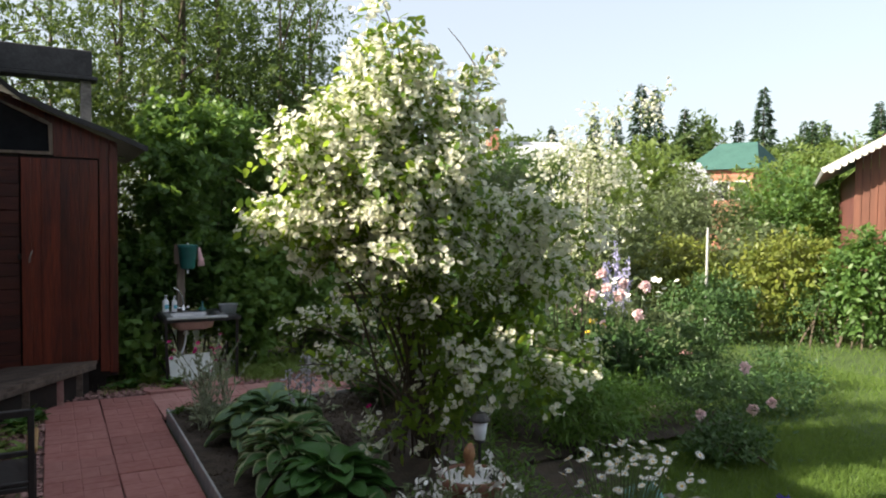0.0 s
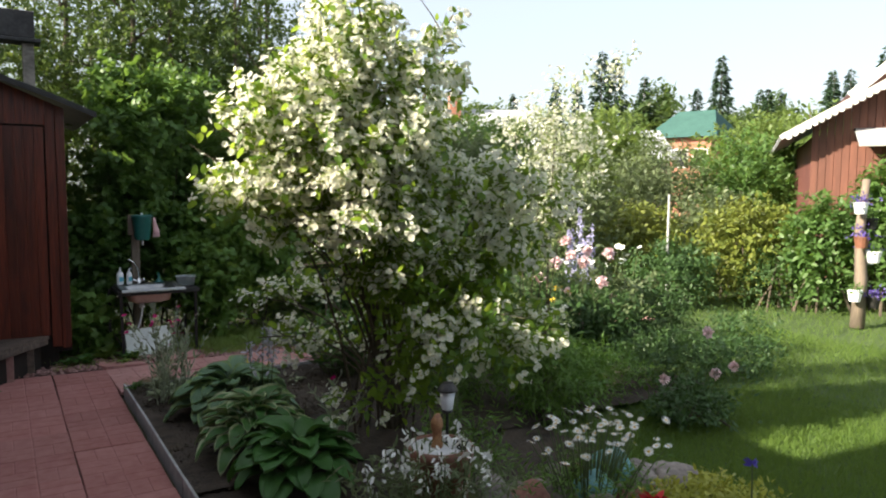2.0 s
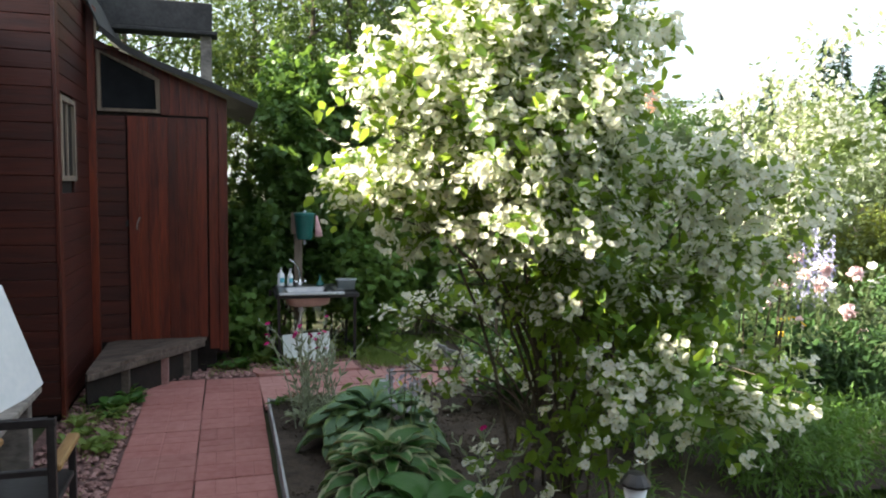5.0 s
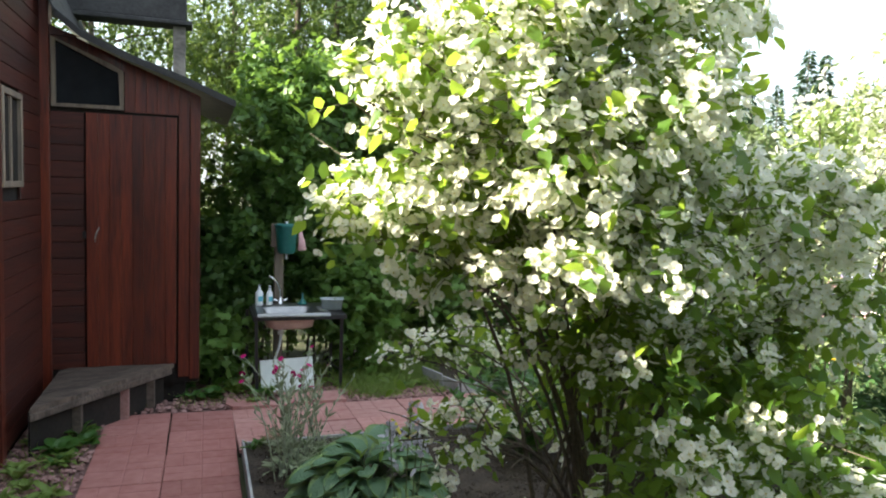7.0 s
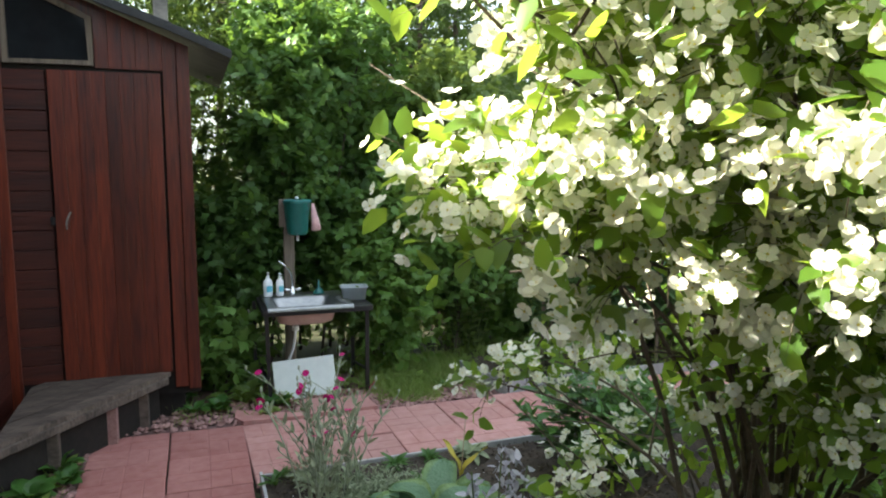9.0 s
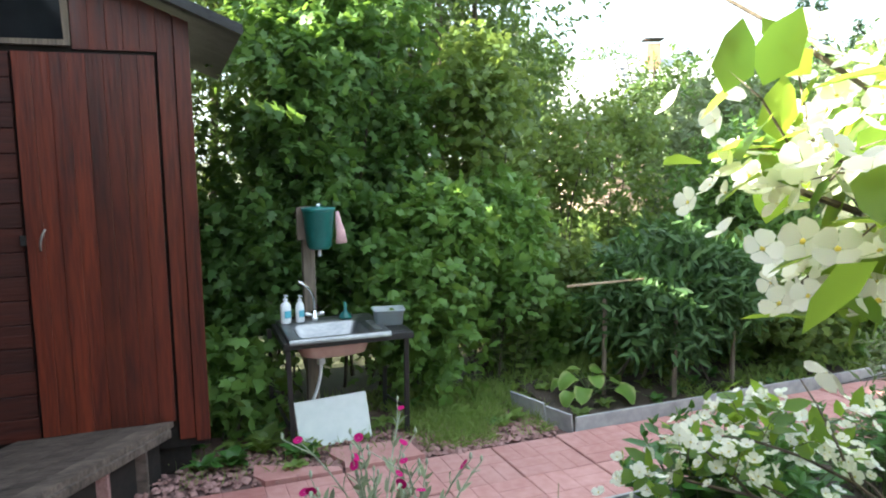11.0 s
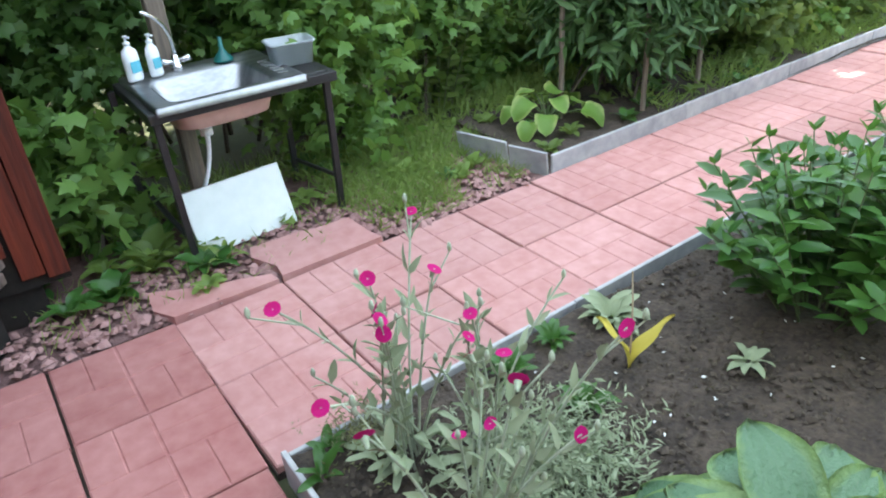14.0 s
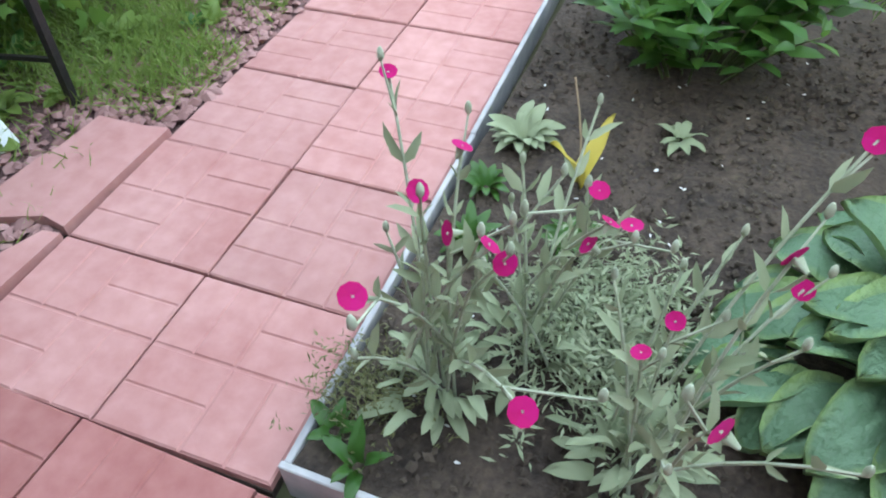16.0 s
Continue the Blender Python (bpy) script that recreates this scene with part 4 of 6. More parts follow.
# paler arching shrub behind it
PALE, rng, tips, ways = shrub("arching_rose_bush", "pale arching shrub with small cream flowers behind the mock orange", "bush", (3.75, 5.0, 0), [((3.5, 4.75, 2.35), (0.25, 0.2, 0.2)), ((3.8, 4.7, 2.4), (0.26, 0.2, 0.16)),
                              ((3.5, 4.7, 2.6), (0.1, 0.1, 0.1)), ((3.75, 4.7, 2.72), (0.14, 0.1, 0.07)), ((4.1, 4.7, 2.86), (0.16, 0.1, 0.06)), ((4.45, 4.7, 3.04), (0.18, 0.1, 0.05)), ((3.9, 4.7, 2.1), (0.16, 0.2, 0.2)),
                              ((3.6, 4.9, 1.7), (0.28, 0.25, 0.4)), ((3.7, 5.0, 0.9), (0.3, 0.25, 0.5))], 17, 520, 0.045, OVAL, leaf_material("pale_arching_leaf", (0.15, 0.2, 0.07), (0.28, 0.33, 0.15), (0.5, 0.58, 0.25), 0.5), 5, 0.14, 9, 0.12, 0.01)
high = tips[:, 2] > 1.7
n = int(high.sum()) * 5
p = np.repeat(tips[high], 5, 0) + 0.04 * rng.normal(size=(n, 3))
strew("blossoms", petals(5, 0.45, 0.3), p, rng.normal(size=(n, 3)), rng.normal(size=(n, 3)) + np.array([0, 0, 1.0]), 0.03 * (0.7 + 0.6 * rng.random(n)), [JAS_PETAL, JAS_EYE], PALE)

# ---- hedge and trees ----
SHRUBS = [
    # base, lobes, twigs, leaf
    ((1.1, 10.3, 0), [((1.15, 10.2, 1.2), (0.6, 0.6, 1.1)), ((1.1, 10.4, 2.5), (0.6, 0.6, 0.9))], 1300, 0.105),
    ((1.9, 10.4, 0), [((1.9, 10.3, 1.3), (0.7, 0.6, 1.1)), ((1.9, 10.5, 2.6), (0.75, 0.6, 0.9))], 1500, 0.105),
    ((2.15, 9.65, 0), [((2.1, 9.6, 0.75), (0.42, 0.36, 0.55)), ((2.25, 9.7, 1.25), (0.36, 0.3, 0.4))], 900, 0.1),
    ((3.1, 10.6, 0), [((3.1, 10.5, 1.0), (0.6, 0.5, 0.85)), ((3.0, 10.8, 2.2), (0.7, 0.5, 0.8))], 760, 0.1),
    ((0.3, 13.0, 0), [((0.3, 13.0, 1.5), (0.9, 0.5, 1.5)), ((0.2, 13.2, 3.2), (0.9, 0.6, 1.0))], 900, 0.1),
    ((0.55, 10.6, 0), [((0.55, 10.6, 1.2), (0.28, 0.4, 1.2))], 130, 0.1),
    ((4.4, 11.4, 0), [((4.3, 11.4, 1.0), (0.8, 0.6, 0.9)), ((4.4, 11.6, 2.0), (0.7, 0.6, 0.6))], 560, 0.085),
    ((5.8, 12.0, 0), [((5.8, 12.0, 1.0), (0.9, 0.6, 0.9)), ((5.6, 12.2, 2.0), (0.8, 0.6, 0.6))], 560, 0.085),
    ((2.95, 9.95, 0), [((2.95, 9.95, 0.85), (0.34, 0.3, 0.5)), ((3.0, 10.0, 1.3), (0.28, 0.26, 0.3))], 480, 0.105),
    ((0.62, 9.45, 0), [((0.6, 9.4, 0.3), (0.26, 0.22, 0.22))], 130, 0.13),
]


def clumped(lobes, seed, n=11):
    """Breaks each lobe up into smaller ones round its skin, with gaps between."""
    rng = np.random.default_rng(seed)
    return [(tuple(np.array(c) + d * np.array(r) * 0.72), tuple(np.array(r) * rng.uniform(0.3, 0.48))) for c, r in lobes for d in unit(rng.normal(size=(n, 3)))]


for k, (base, lobes, n, lf) in enumerate(SHRUBS):
    shrub("hedge_shrub", "dense dark green shrub of the garden hedge", "shrub", base, clumped(lobes, k), 100 + k, n, lf, LOBED, LIGHT_LEAF if k in (3, 4, 6, 7) else FRONT_LEAF if k in (2, 8, 9) else HEDGE_LEAF, 8, 0.3, 10, 0.2, 0.014, group="hedge shrubs")


def tree(label, base, h, crown, seed, twigs, leaf, mat, r=0.09, shape=OVAL, per=9, twig=0.45, name="tree", group="trees behind the hedge", limbs=9):
    """A tree: tapered trunk, limbs into its crown's lobes, twigs of leaves."""
    rng = np.random.default_rng(seed)
    ob = thing(name, label, "tree", base, 0, group)
    bm = bmesh.new()
    lean = Vector((rng.normal() * 0.25, rng.normal() * 0.25, 0))
    tube(bm, bend((0, 0, -0.1), Vector((0, 0, h * 0.5)) + lean, Vector((0, 0, h * 0.93)) + lean * 0.5, 9), r, r * 0.2, 7)
    part("trunk", bm, BARK, ob, "", True)
    rel = [(np.array(c), np.array(q)) for c, q in crown]
    ends, _ = in_lobes(rng, rel, limbs, 3.0)
    for e in ends:
        z0 = max(0.15 * h, min(e[2] - 0.5, h * 0.75))
        bm = bmesh.new()
        s = Vector((0, 0, z0)) + lean * 0.5
        tube(bm, bend(s, s.lerp(Vector(e), 0.5) + Vector((0, 0, 0.3)), e, 6), r * 0.38, r * 0.08, 5)
        part("limb", bm, BARK, ob)
    at, out = in_lobes(rng, rel, twigs, 1.8)
    p, w, u, _, _ = twig_leaves(rng, at, out, twig, per, 0.4)
    strew("crown", shape, p, w, u, leaf * (0.7 + 0.6 * rng.random(len(p))), mat, ob)
    return ob


for k, (x, y, h) in enumerate([(-3.6, 14.5, 8.5), (-1.4, 13.6, 8.2), (0.6, 14.2, 8.6), (2.6, 14.0, 7.6), (4.4, 15.0, 6.4), (-5.8, 16, 9.0), (-0.3, 17.0, 9.2), (-3.4, 12.2, 7.5), (-6.5, 13.6, 8.5), (-9.5, 15.5, 8.5), (1.6, 15.8, 8.6), (3.4, 16.6, 7.2), (4.0, 13.0, 6.6), (2.2, 12.6, 7.2), (1.4, 12.4, 8.0), (3.1, 12.0, 6.0)]):
    crown = [((0, 0, h * 0.42), (1.35, 1.3, h * 0.17)), ((0.3, 0, h * 0.6), (1.2, 1.15, h * 0.17)), ((-0.2, 0.2, h * 0.78), (0.8, 0.8, h * 0.16)), ((0.1, 0, h * 0.93), (0.4, 0.4, h * 0.1))]
    tree("tall thin-crowned leafy tree behind the hedge", (x, y, 0), h, crown, 200 + k, 560, 0.085, TREE_LEAF, 0.07, OVAL, 13, 0.38)

# ---- plants of the flower bed ----
HOSTA_BLUE = leaf_material("hosta_blue_leaf", (0.085, 0.17, 0.095), (0.19, 0.305, 0.165), (0.18, 0.3, 0.12), 0.15, 0.42, 3, 0.95)
HOSTA_GREEN = leaf_material("hosta_green_leaf", (0.04, 0.12, 0.025), (0.085, 0.2, 0.055), (0.18, 0.36, 0.05), 0.15, 0.4, 3, 0.4)
MAGENTA = leaf_material("magenta_petal", (0.34, 0.002, 0.07), (0.44, 0.003, 0.16), (0.42, 0.004, 0.12), 0.2, 0.9)
MAGENTA_EYE = leaf_material("magenta_eye", (0.62, 0.04, 0.25), (0.7, 0.09, 0.32), (0.7, 0.1, 0.3), 0.2, 0.6)
LEAF_YELLOW = leaf_material("withered_yellow_leaf", (0.5, 0.42, 0.06), (0.62, 0.52, 0.12), (0.6, 0.5, 0.08), 0.25, 0.6)
WHITE_PETAL = leaf_material("white_petal", (0.74, 0.76, 0.74), (0.84, 0.85, 0.82), (0.8, 0.8, 0.74), 0.25, 0.6)
YELLOW_EYE = leaf_material("yellow_eye", (0.55, 0.34, 0.02), (0.7, 0.48, 0.03), (0.6, 0.4, 0.02), 0.1, 0.8)
LILAC_BELL = leaf_material("pale_lilac_bell", (0.36, 0.36, 0.44), (0.54, 0.53, 0.6), (0.6, 0.58, 0.65), 0.25, 0.6)
SILVER_STEM = material("felted_stem", (0.27, 0.32, 0.21), (0.42, 0.46, 0.35), 14, 0.9, 0.2)
DRY = material("dry_stalk", (0.25, 0.18, 0.11), (0.42, 0.33, 0.22), 10, 0.9, 0.2)


def broad_leaf(length, width, arch, cup, rim, seed, ribs=0.0, point=0.72):
    """A broad ribbed leaf with its stalk: from the crown outwards along x, arching over; slot 1 is its rim."""
    rng = random.Random(seed)
    bm = bmesh.new()
    n, m = 11, 8
    g = []
    for i in range(n + 1):
        t = i / n
        e = abs(2 * (0.06 + 0.94 * t) ** point - 1)
        w = width * 0.5 * max(0.0, 1 - e ** 2.3) ** 0.62 + 0.001
        x = length * (t - 0.12 * t * t * arch)
        z = length * arch * (0.35 * t - 0.75 * t * t)
        row = []
        for j in range(m + 1):
            s = (-1, -0.8 - 0.07 * math.sin(5 * t + seed), -0.55, -0.26, 0, 0.26, 0.55, 0.8 + 0.07 * math.sin(6 * t + seed), 1)[j]
            wave = 0.045 * length * math.sin(8 * t + 2.5 * s + seed) * s * s
            rib = ribs * length * 0.03 * math.cos(j * math.pi)
            row.append(bm.verts.new((x, s * w, z + cup * w * s * s * 0.6 + wave + rib)))
        g.append(row)
    for i in range(n):
        for j in range(m):
            f = bm.faces.new((g[i][j], g[i + 1][j], g[i + 1][j + 1], g[i][j + 1]))
            f.smooth = True
    me = bpy.data.meshes.new("leaf")
    bm.to_mesh(me)
    bm.free()
    edge = me.attributes.new("margin", "FLOAT", "POINT")
    for i in range(n + 1):
        for j in range(m + 1):
            edge.data[i * (m + 1) + j].value = max((0, 0.12, 0.35, 0.78, 1)[abs(j - m // 2)], 1.0 if i == n else 0.5 if i == n - 1 else 0)
    return me


def two_tone(m, rim, low=0.45, high=0.8):
    """Lets a leaf's blade pass unevenly into the colour of its margin."""
    nt = m.node_tree
    p = nt.nodes["Principled BSDF"]
    att, noi, add, ramp, mix = (nt.nodes.new("ShaderNode" + k) for k in ("Attribute", "TexNoise", "Math", "MapRange", "Mix"))
    att.attribute_name = "margin"
    geo = nt.nodes.new("ShaderNodeNewGeometry")
    nt.links.new(geo.outputs["Position"], noi.inputs["Vector"])
    noi.inputs["Scale"].default_value = 38
    add.operation = "MULTIPLY_ADD"
    nt.links.new(noi.outputs["Fac"], add.inputs[0])
    add.inputs[1].default_value = 0.7
    nt.links.new(att.outputs["Fac"], add.inputs[2])
    ramp.inputs["From Min"].default_value, ramp.inputs["From Max"].default_value = low + 0.35, high + 0.45
    nt.links.new(add.outputs[0], ramp.inputs["Value"])
    mix.data_type = "RGBA"
    old = p.inputs["Base Color"].links[0].from_socket
    nt.links.new(old, mix.inputs[6])
    mix.inputs[7].default_value = (*rim, 1)
    nt.links.new(ramp.outputs["Result"], mix.inputs[0])
    nt.links.new(mix.outputs[2], p.inputs["Base Color"])
    return m


two_tone(HOSTA_BLUE, (0.25, 0.36, 0.12), 0.5, 1.0)
HOSTA_CREAM = two_tone(leaf_material("cream_margined_leaf", (0.04, 0.12, 0.03), (0.085, 0.2, 0.045), (0.18, 0.36, 0.05), 0.15, 0.4, 3, 0.4), (0.42, 0.47, 0.27), 0.55, 0.8)
MARROW_LEAF = two_tone(leaf_material("mottled_marrow_leaf", (0.1, 0.2, 0.03), (0.18, 0.3, 0.06), (0.4, 0.55, 0.1), 0.3, 0.5, 3, 0.3), (0.32, 0.38, 0.12), 0.5, 0.9)


def hosta(label, at, radius, height, n, length, width, mats, seed, rim=True, ribs=1.0, name="hosta", droop=0.0):
    """A clump of broad leaves, the outer ones low and drooping, each a part of its own."""
    rng = random.Random(seed)
    ob = thing(name, label, "hosta", at, 0)
    kinds = []
    for k in range(4):
        me = broad_leaf(length, width * rng.uniform(0.9, 1.1), rng.uniform(0.5, 1.1), rng.uniform(0.15, 0.5), rim, seed + k, ribs)
        for m in mats:
            me.materials.append(m)
        kinds.append(me)
    for k in range(n):
        t = (k + 0.5) / n
        a = k * 2.39996 + rng.uniform(-0.3, 0.3)
        r = radius * 0.62 * t ** 0.6
        z = height * (1 - 0.62 * t) * rng.uniform(0.85, 1.1)
        lf = new("leaf", rng.choice(kinds))
        lf.parent = ob
        s = rng.uniform(0.75, 1.1)
        start = Vector((r * math.cos(a) * 0.75, r * math.sin(a) * 0.75, z))
        lf.matrix_basis = Matrix.Translation(start) @ Euler((rng.uniform(-0.25, 0.25), droop - 0.55 + 0.85 * t + rng.uniform(-0.15, 0.15), a)).to_matrix().to_4x4() @ Matrix.Scale(s, 4)
        bm = bmesh.new()
        tube(bm, bend((0, 0, -0.02), (start.x * 0.3, start.y * 0.3, z * 0.7), start, 5), 0.006, 0.004, 4)
        part("stalk", bm, STEM, ob)
    return ob


hosta("large blue-green hosta with yellow-green leaf margins", (1.4, 6.05, 0.055), 0.76, 0.34, 76, 0.25, 0.175, [HOSTA_BLUE], 31, True, 1.4)
hosta("wavy hosta with cream leaf margins", (1.28, 5.1, 0.055), 0.6, 0.38, 70, 0.22, 0.11, [HOSTA_CREAM], 41)
hosta("bright green ribbed hosta", (1.33, 4.4, 0.055), 0.55, 0.34, 46, 0.24, 0.17, [HOSTA_GREEN], 51, False)


def stalk_flowers(parent, foot, top, n, size, mat, seed, stem=None, spread=0.045, from_part=0.55, shape=None):
    """A flower stalk with bells or florets along its upper part."""
    rng = np.random.default_rng(seed)
    bm = bmesh.new()
    mid = Vector(foot).lerp(Vector(top), 0.5) + Vector((rng.normal() * 0.03, rng.normal() * 0.03, 0))
    tube(bm, bend(foot, mid, top, 6), 0.0055, 0.003, 4)
    part("flower_stalk", bm, stem or STEM, parent)
    t = from_part + (1 - from_part) * rng.random(n)
    p = np.array(foot)[None] * (1 - t[:, None]) + np.array(top)[None] * t[:, None] + spread * rng.normal(size=(n, 3)) * (1.35 - t[:, None])
    d = unit(rng.normal(size=(n, 3)) + np.array([0, 0, -0.8]))
    return strew("blossom_spike", shape or OVAL, p, d, rng.normal(size=(n, 3)), size * (0.7 + 0.6 * rng.random(n)), mat, parent)


BELLS = thing("hosta_flowers", "pale lilac hosta flower stalks above the leaves", "flowers", (1.5, 5.55, 0.05))
for k, (x, y, h) in enumerate(((0, 0, 0.8), (0.08, 0.1, 0.74), (-0.1, 0.06, 0.7), (0.05, -0.12, 0.78))):
    stalk_flowers(BELLS, (x * 0.3, y * 0.3, 0), (x, y, h), 30, 0.045, LILAC_BELL, 60 + k, from_part=0.68)


def silver_plant(at, stems, blooms, seed, rosette=46, leaf=0.1):
    """Rose campion: felted rosette, branching pale stems, magenta flowers and closed buds."""
    rng = np.random.default_rng(seed)
    ob = thing("rose_campion", "rose campion with silver felted leaves and magenta flowers", "flower", at, 0, "rose campions")
    a = rng.random(rosette) * 6.283
    r = 0.1 * rng.random(rosette) ** 0.5
    p = np.stack([r * np.cos(a), r * np.sin(a), 0.02 + 0.1 * rng.random(rosette)], 1)
    d = np.stack([np.cos(a), np.sin(a), 0.2 + 0.7 * rng.random(rosette)], 1)
    felt = broad_leaf(leaf, leaf * 0.3, 0.7, 0.5, False, seed)
    felt.materials.append(SILVER_LEAF)
    for k in range(rosette):
        lf = new("leaf", felt)
        lf.parent = ob
        lf.matrix_basis = Matrix.Translation(Vector(p[k])) @ Euler((rng.normal() * 0.4, -math.atan(d[k][2]), a[k])).to_matrix().to_4x4() @ Matrix.Scale(0.6 + 0.6 * rng.random(), 4)
    ends = [np.array(b, float) - np.array(at) for b in blooms]
    lp, ld, bp = [], [], []
    extra = [np.array((rng.normal() * 0.17, rng.normal() * 0.17, rng.uniform(0.35, 0.62))) for _ in range(stems)]
    for k, e in enumerate(ends + extra):
        foot = np.array((rng.normal() * 0.04, rng.normal() * 0.04, 0.0))
        mid = foot * 0.4 + e * 0.35 + np.array((0, 0, e[2] * 0.3))
        pts = bend(foot, mid, e, 8)
        bm = bmesh.new()
        tube(bm, pts, 0.0046, 0.003, 5)
        part("stem", bm, SILVER_STEM, ob)
        for q in range(2, 7):
            for s in (-1, 1):
                c = np.array(pts[q])
                w = unit((np.array(pts[q]) - np.array(pts[q - 1])) * 18 + s * np.array((math.cos(q * 1.6 + k), math.sin(q * 1.6 + k), 0.3)))
                lp.append(c)
                ld.append(w)
        if k >= len(ends):
            bp.append(e)
        else:
            side = e + np.array((rng.normal() * 0.05, rng.normal() * 0.05, 0.03))
            bm = bmesh.new()
            tube(bm, [pts[6], Vector(side)], 0.003, 0.002, 4)
            part("stem", bm, SILVER_STEM, ob)
            bp.append(side)
            fl = new("flower", CAMPION)
            fl.parent = ob
            fl.matrix_basis = Matrix.Translation(Vector(e)) @ Euler((rng.normal() * 0.5, rng.normal() * 0.5, rng.random() * 6)).to_matrix().to_4x4() @ Matrix.Scale(0.9 + 0.25 * rng.random(), 4)
    lp, ld = np.array(lp), np.array(ld)
    strew("stem_leaves", OVAL, lp, ld, rng.normal(size=lp.shape) + np.array([0, 0, 1.5]), 0.072 * (0.5 + 0.8 * rng.random(len(lp))), SILVER_LEAF, ob, "", np.full(len(lp), 0.6))
    for b in bp:
        part("bud", lathe([(0.003, 0), (0.007, 0.007), (0.0065, 0.018), (0.003, 0.027), (0, 0.029)], 7, tuple(b)), SILVER_STEM, ob, "", True)
    return ob


shape = petals(5, 0.6, 0.08, 0.05)
rng = np.random.default_rng(5)
tmp = strew("campion_flower", (shape[0], shape[1], shape[2]), np.zeros((1, 3)), np.array([[1.0, 0, 0]]), np.array([[0, 0, 1.0]]), np.array([0.037]), [MAGENTA, MAGENTA_EYE])
bm = bmesh.new()
bm.from_mesh(tmp.data)
bmesh.ops.create_cone(bm, segments=7, radius1=0.003, radius2=0.008, depth=0.02, matrix=Matrix.Translation((0, 0, -0.014)))
CAMPION = mesh_of(bm, "campion_flower", [MAGENTA, MAGENTA_EYE, SILVER_STEM], True)
for f in CAMPION.polygons[-9:]:
    f.material_index = 2
bpy.data.objects.remove(tmp)

silver_plant((1.04, 7.1, 0.055), 6, [(1.22, 7.26, 0.79), (1.18, 7.1, 0.69), (0.98, 7.1, 0.745), (0.96, 7.04, 0.69), (0.93, 6.96, 0.72), (0.92, 6.93, 0.7), (0.72, 7.08, 0.78), (0.7, 6.83, 0.67)], 71, 40)
silver_plant((0.99, 6.66, 0.055), 7, [(0.69, 6.6, 0.78), (1.0, 6.54, 0.78), (1.12, 6.48, 0.605), (1.21, 6.46, 0.85), (1.02, 6.66, 0.56), (0.96, 6.7, 0.53)], 72, 40)
silver_plant((1.2, 6.95, 0.055), 4, [(1.1, 6.83, 0.73), (1.07, 6.8, 0.695), (1.09, 6.83, 0.615), (1.15, 6.77, 0.625)], 73, 18, 0.09)
silver_plant((1.75, 4.75, 0.055), 4, [(1.72, 4.72, 0.62)], 74, 20, 0.1)

# silvery thin-leaved mat between the campions
rng = np.random.default_rng(9)
MAT = thing("silver_mat_plant", "grey-green thin-leaved carpeting plant on soil", "plant", (1.32, 6.8, 0.055))
a = np.stack([rng.normal(size=420) * 0.13, rng.normal(size=420) * 0.11, np.zeros(420)], 1)
p, w, u, tip, way = twig_leaves(rng, a, unit(rng.normal(size=(420, 3)) * 0.6 + np.array([0, 0, 1.0])), 0.17, 9, 0.8)
ok = p[:, 2] > 0
strew("leaves", NARROW, p[ok], w[ok], u[ok], 0.036 * (0.6 + 0.7 * rng.random(ok.sum())), SILVER_LEAF, MAT)
HERB = thing("thyme_tuft", "olive-green tuft of a low herb against the edging", "plant", (0.98, 7.26, 0.055))
a = np.stack([rng.normal(size=160) * 0.06, rng.normal(size=160) * 0.06, np.zeros(160)], 1)
p, w, u, _, _ = twig_leaves(rng, a, unit(rng.normal(size=(160, 3)) * 0.5 + np.array([0, 0, 1.0])), 0.11, 8, 0.8)
strew("leaves", NARROW, p, w, u, 0.02 * (0.6 + 0.7 * rng.random(len(p))), leaf_material("herb_leaf", (0.1, 0.12, 0.055), (0.2, 0.2, 0.08), (0.25, 0.28, 0.08), 0.2), HERB)


def rosette(name, label, at, n, length, width, mat, seed, lift=0.6):
    """A small ground plant: leaves round a crown."""
    rng = np.random.default_rng(seed)
    ob = thing(name, label, "plant", at)
    a = np.arange(n) * 2.4 + rng.random(n) * 0.5
    up = lift * (1 - np.arange(n) / n) + 0.15
    d = np.stack([np.cos(a), np.sin(a), up * 1.6], 1)
    p = np.stack([0.012 * np.cos(a), 0.012 * np.sin(a), np.full(n, 0.01)], 1)
    me = broad_leaf(length, width, 0.8, 0.4, False, seed)
    me.materials.append(mat)
    for k in range(n):
        lf = new("leaf", me)
        lf.parent = ob
        lf.matrix_basis = Matrix.Translation(Vector(p[k])) @ Euler((rng.normal() * 0.2, -math.atan(up[k] * 1.6), a[k])).to_matrix().to_4x4() @ Matrix.Scale(0.7 + 0.5 * rng.random(), 4)
    return ob


rosette("lambs_ear", "grey felted lamb's ear rosette on bare soil", (2.02, 7.21, 0.055), 30, 0.13, 0.05, SILVER_LEAF, 81, 0.9)
rosette("seedling", "small fresh green seedling in the soil", (1.76, 7.25, 0.055), 14, 0.09, 0.03, PHLOX_LEAF, 82, 0.9)
rosette("seedling", "small fresh green seedling in the soil", (1.53, 7.22, 0.055), 16, 0.1, 0.03, PHLOX_LEAF, 83, 0.9)
rosette("seedling", "small green weed in the bed's corner", (0.8, 7.2, 0.055), 5, 0.11, 0.035, PHLOX_LEAF, 84, 1.2)
rosette("seedling", "small green weed in the bed's corner", (0.86, 7.29, 0.055), 6, 0.07, 0.03, PHLOX_LEAF, 85, 0.7)
rosette("seedling", "grey-leaved seedling under the phlox", (2.2, 6.74, 0.055), 10, 0.08, 0.03, SILVER_LEAF, 86, 0.3)
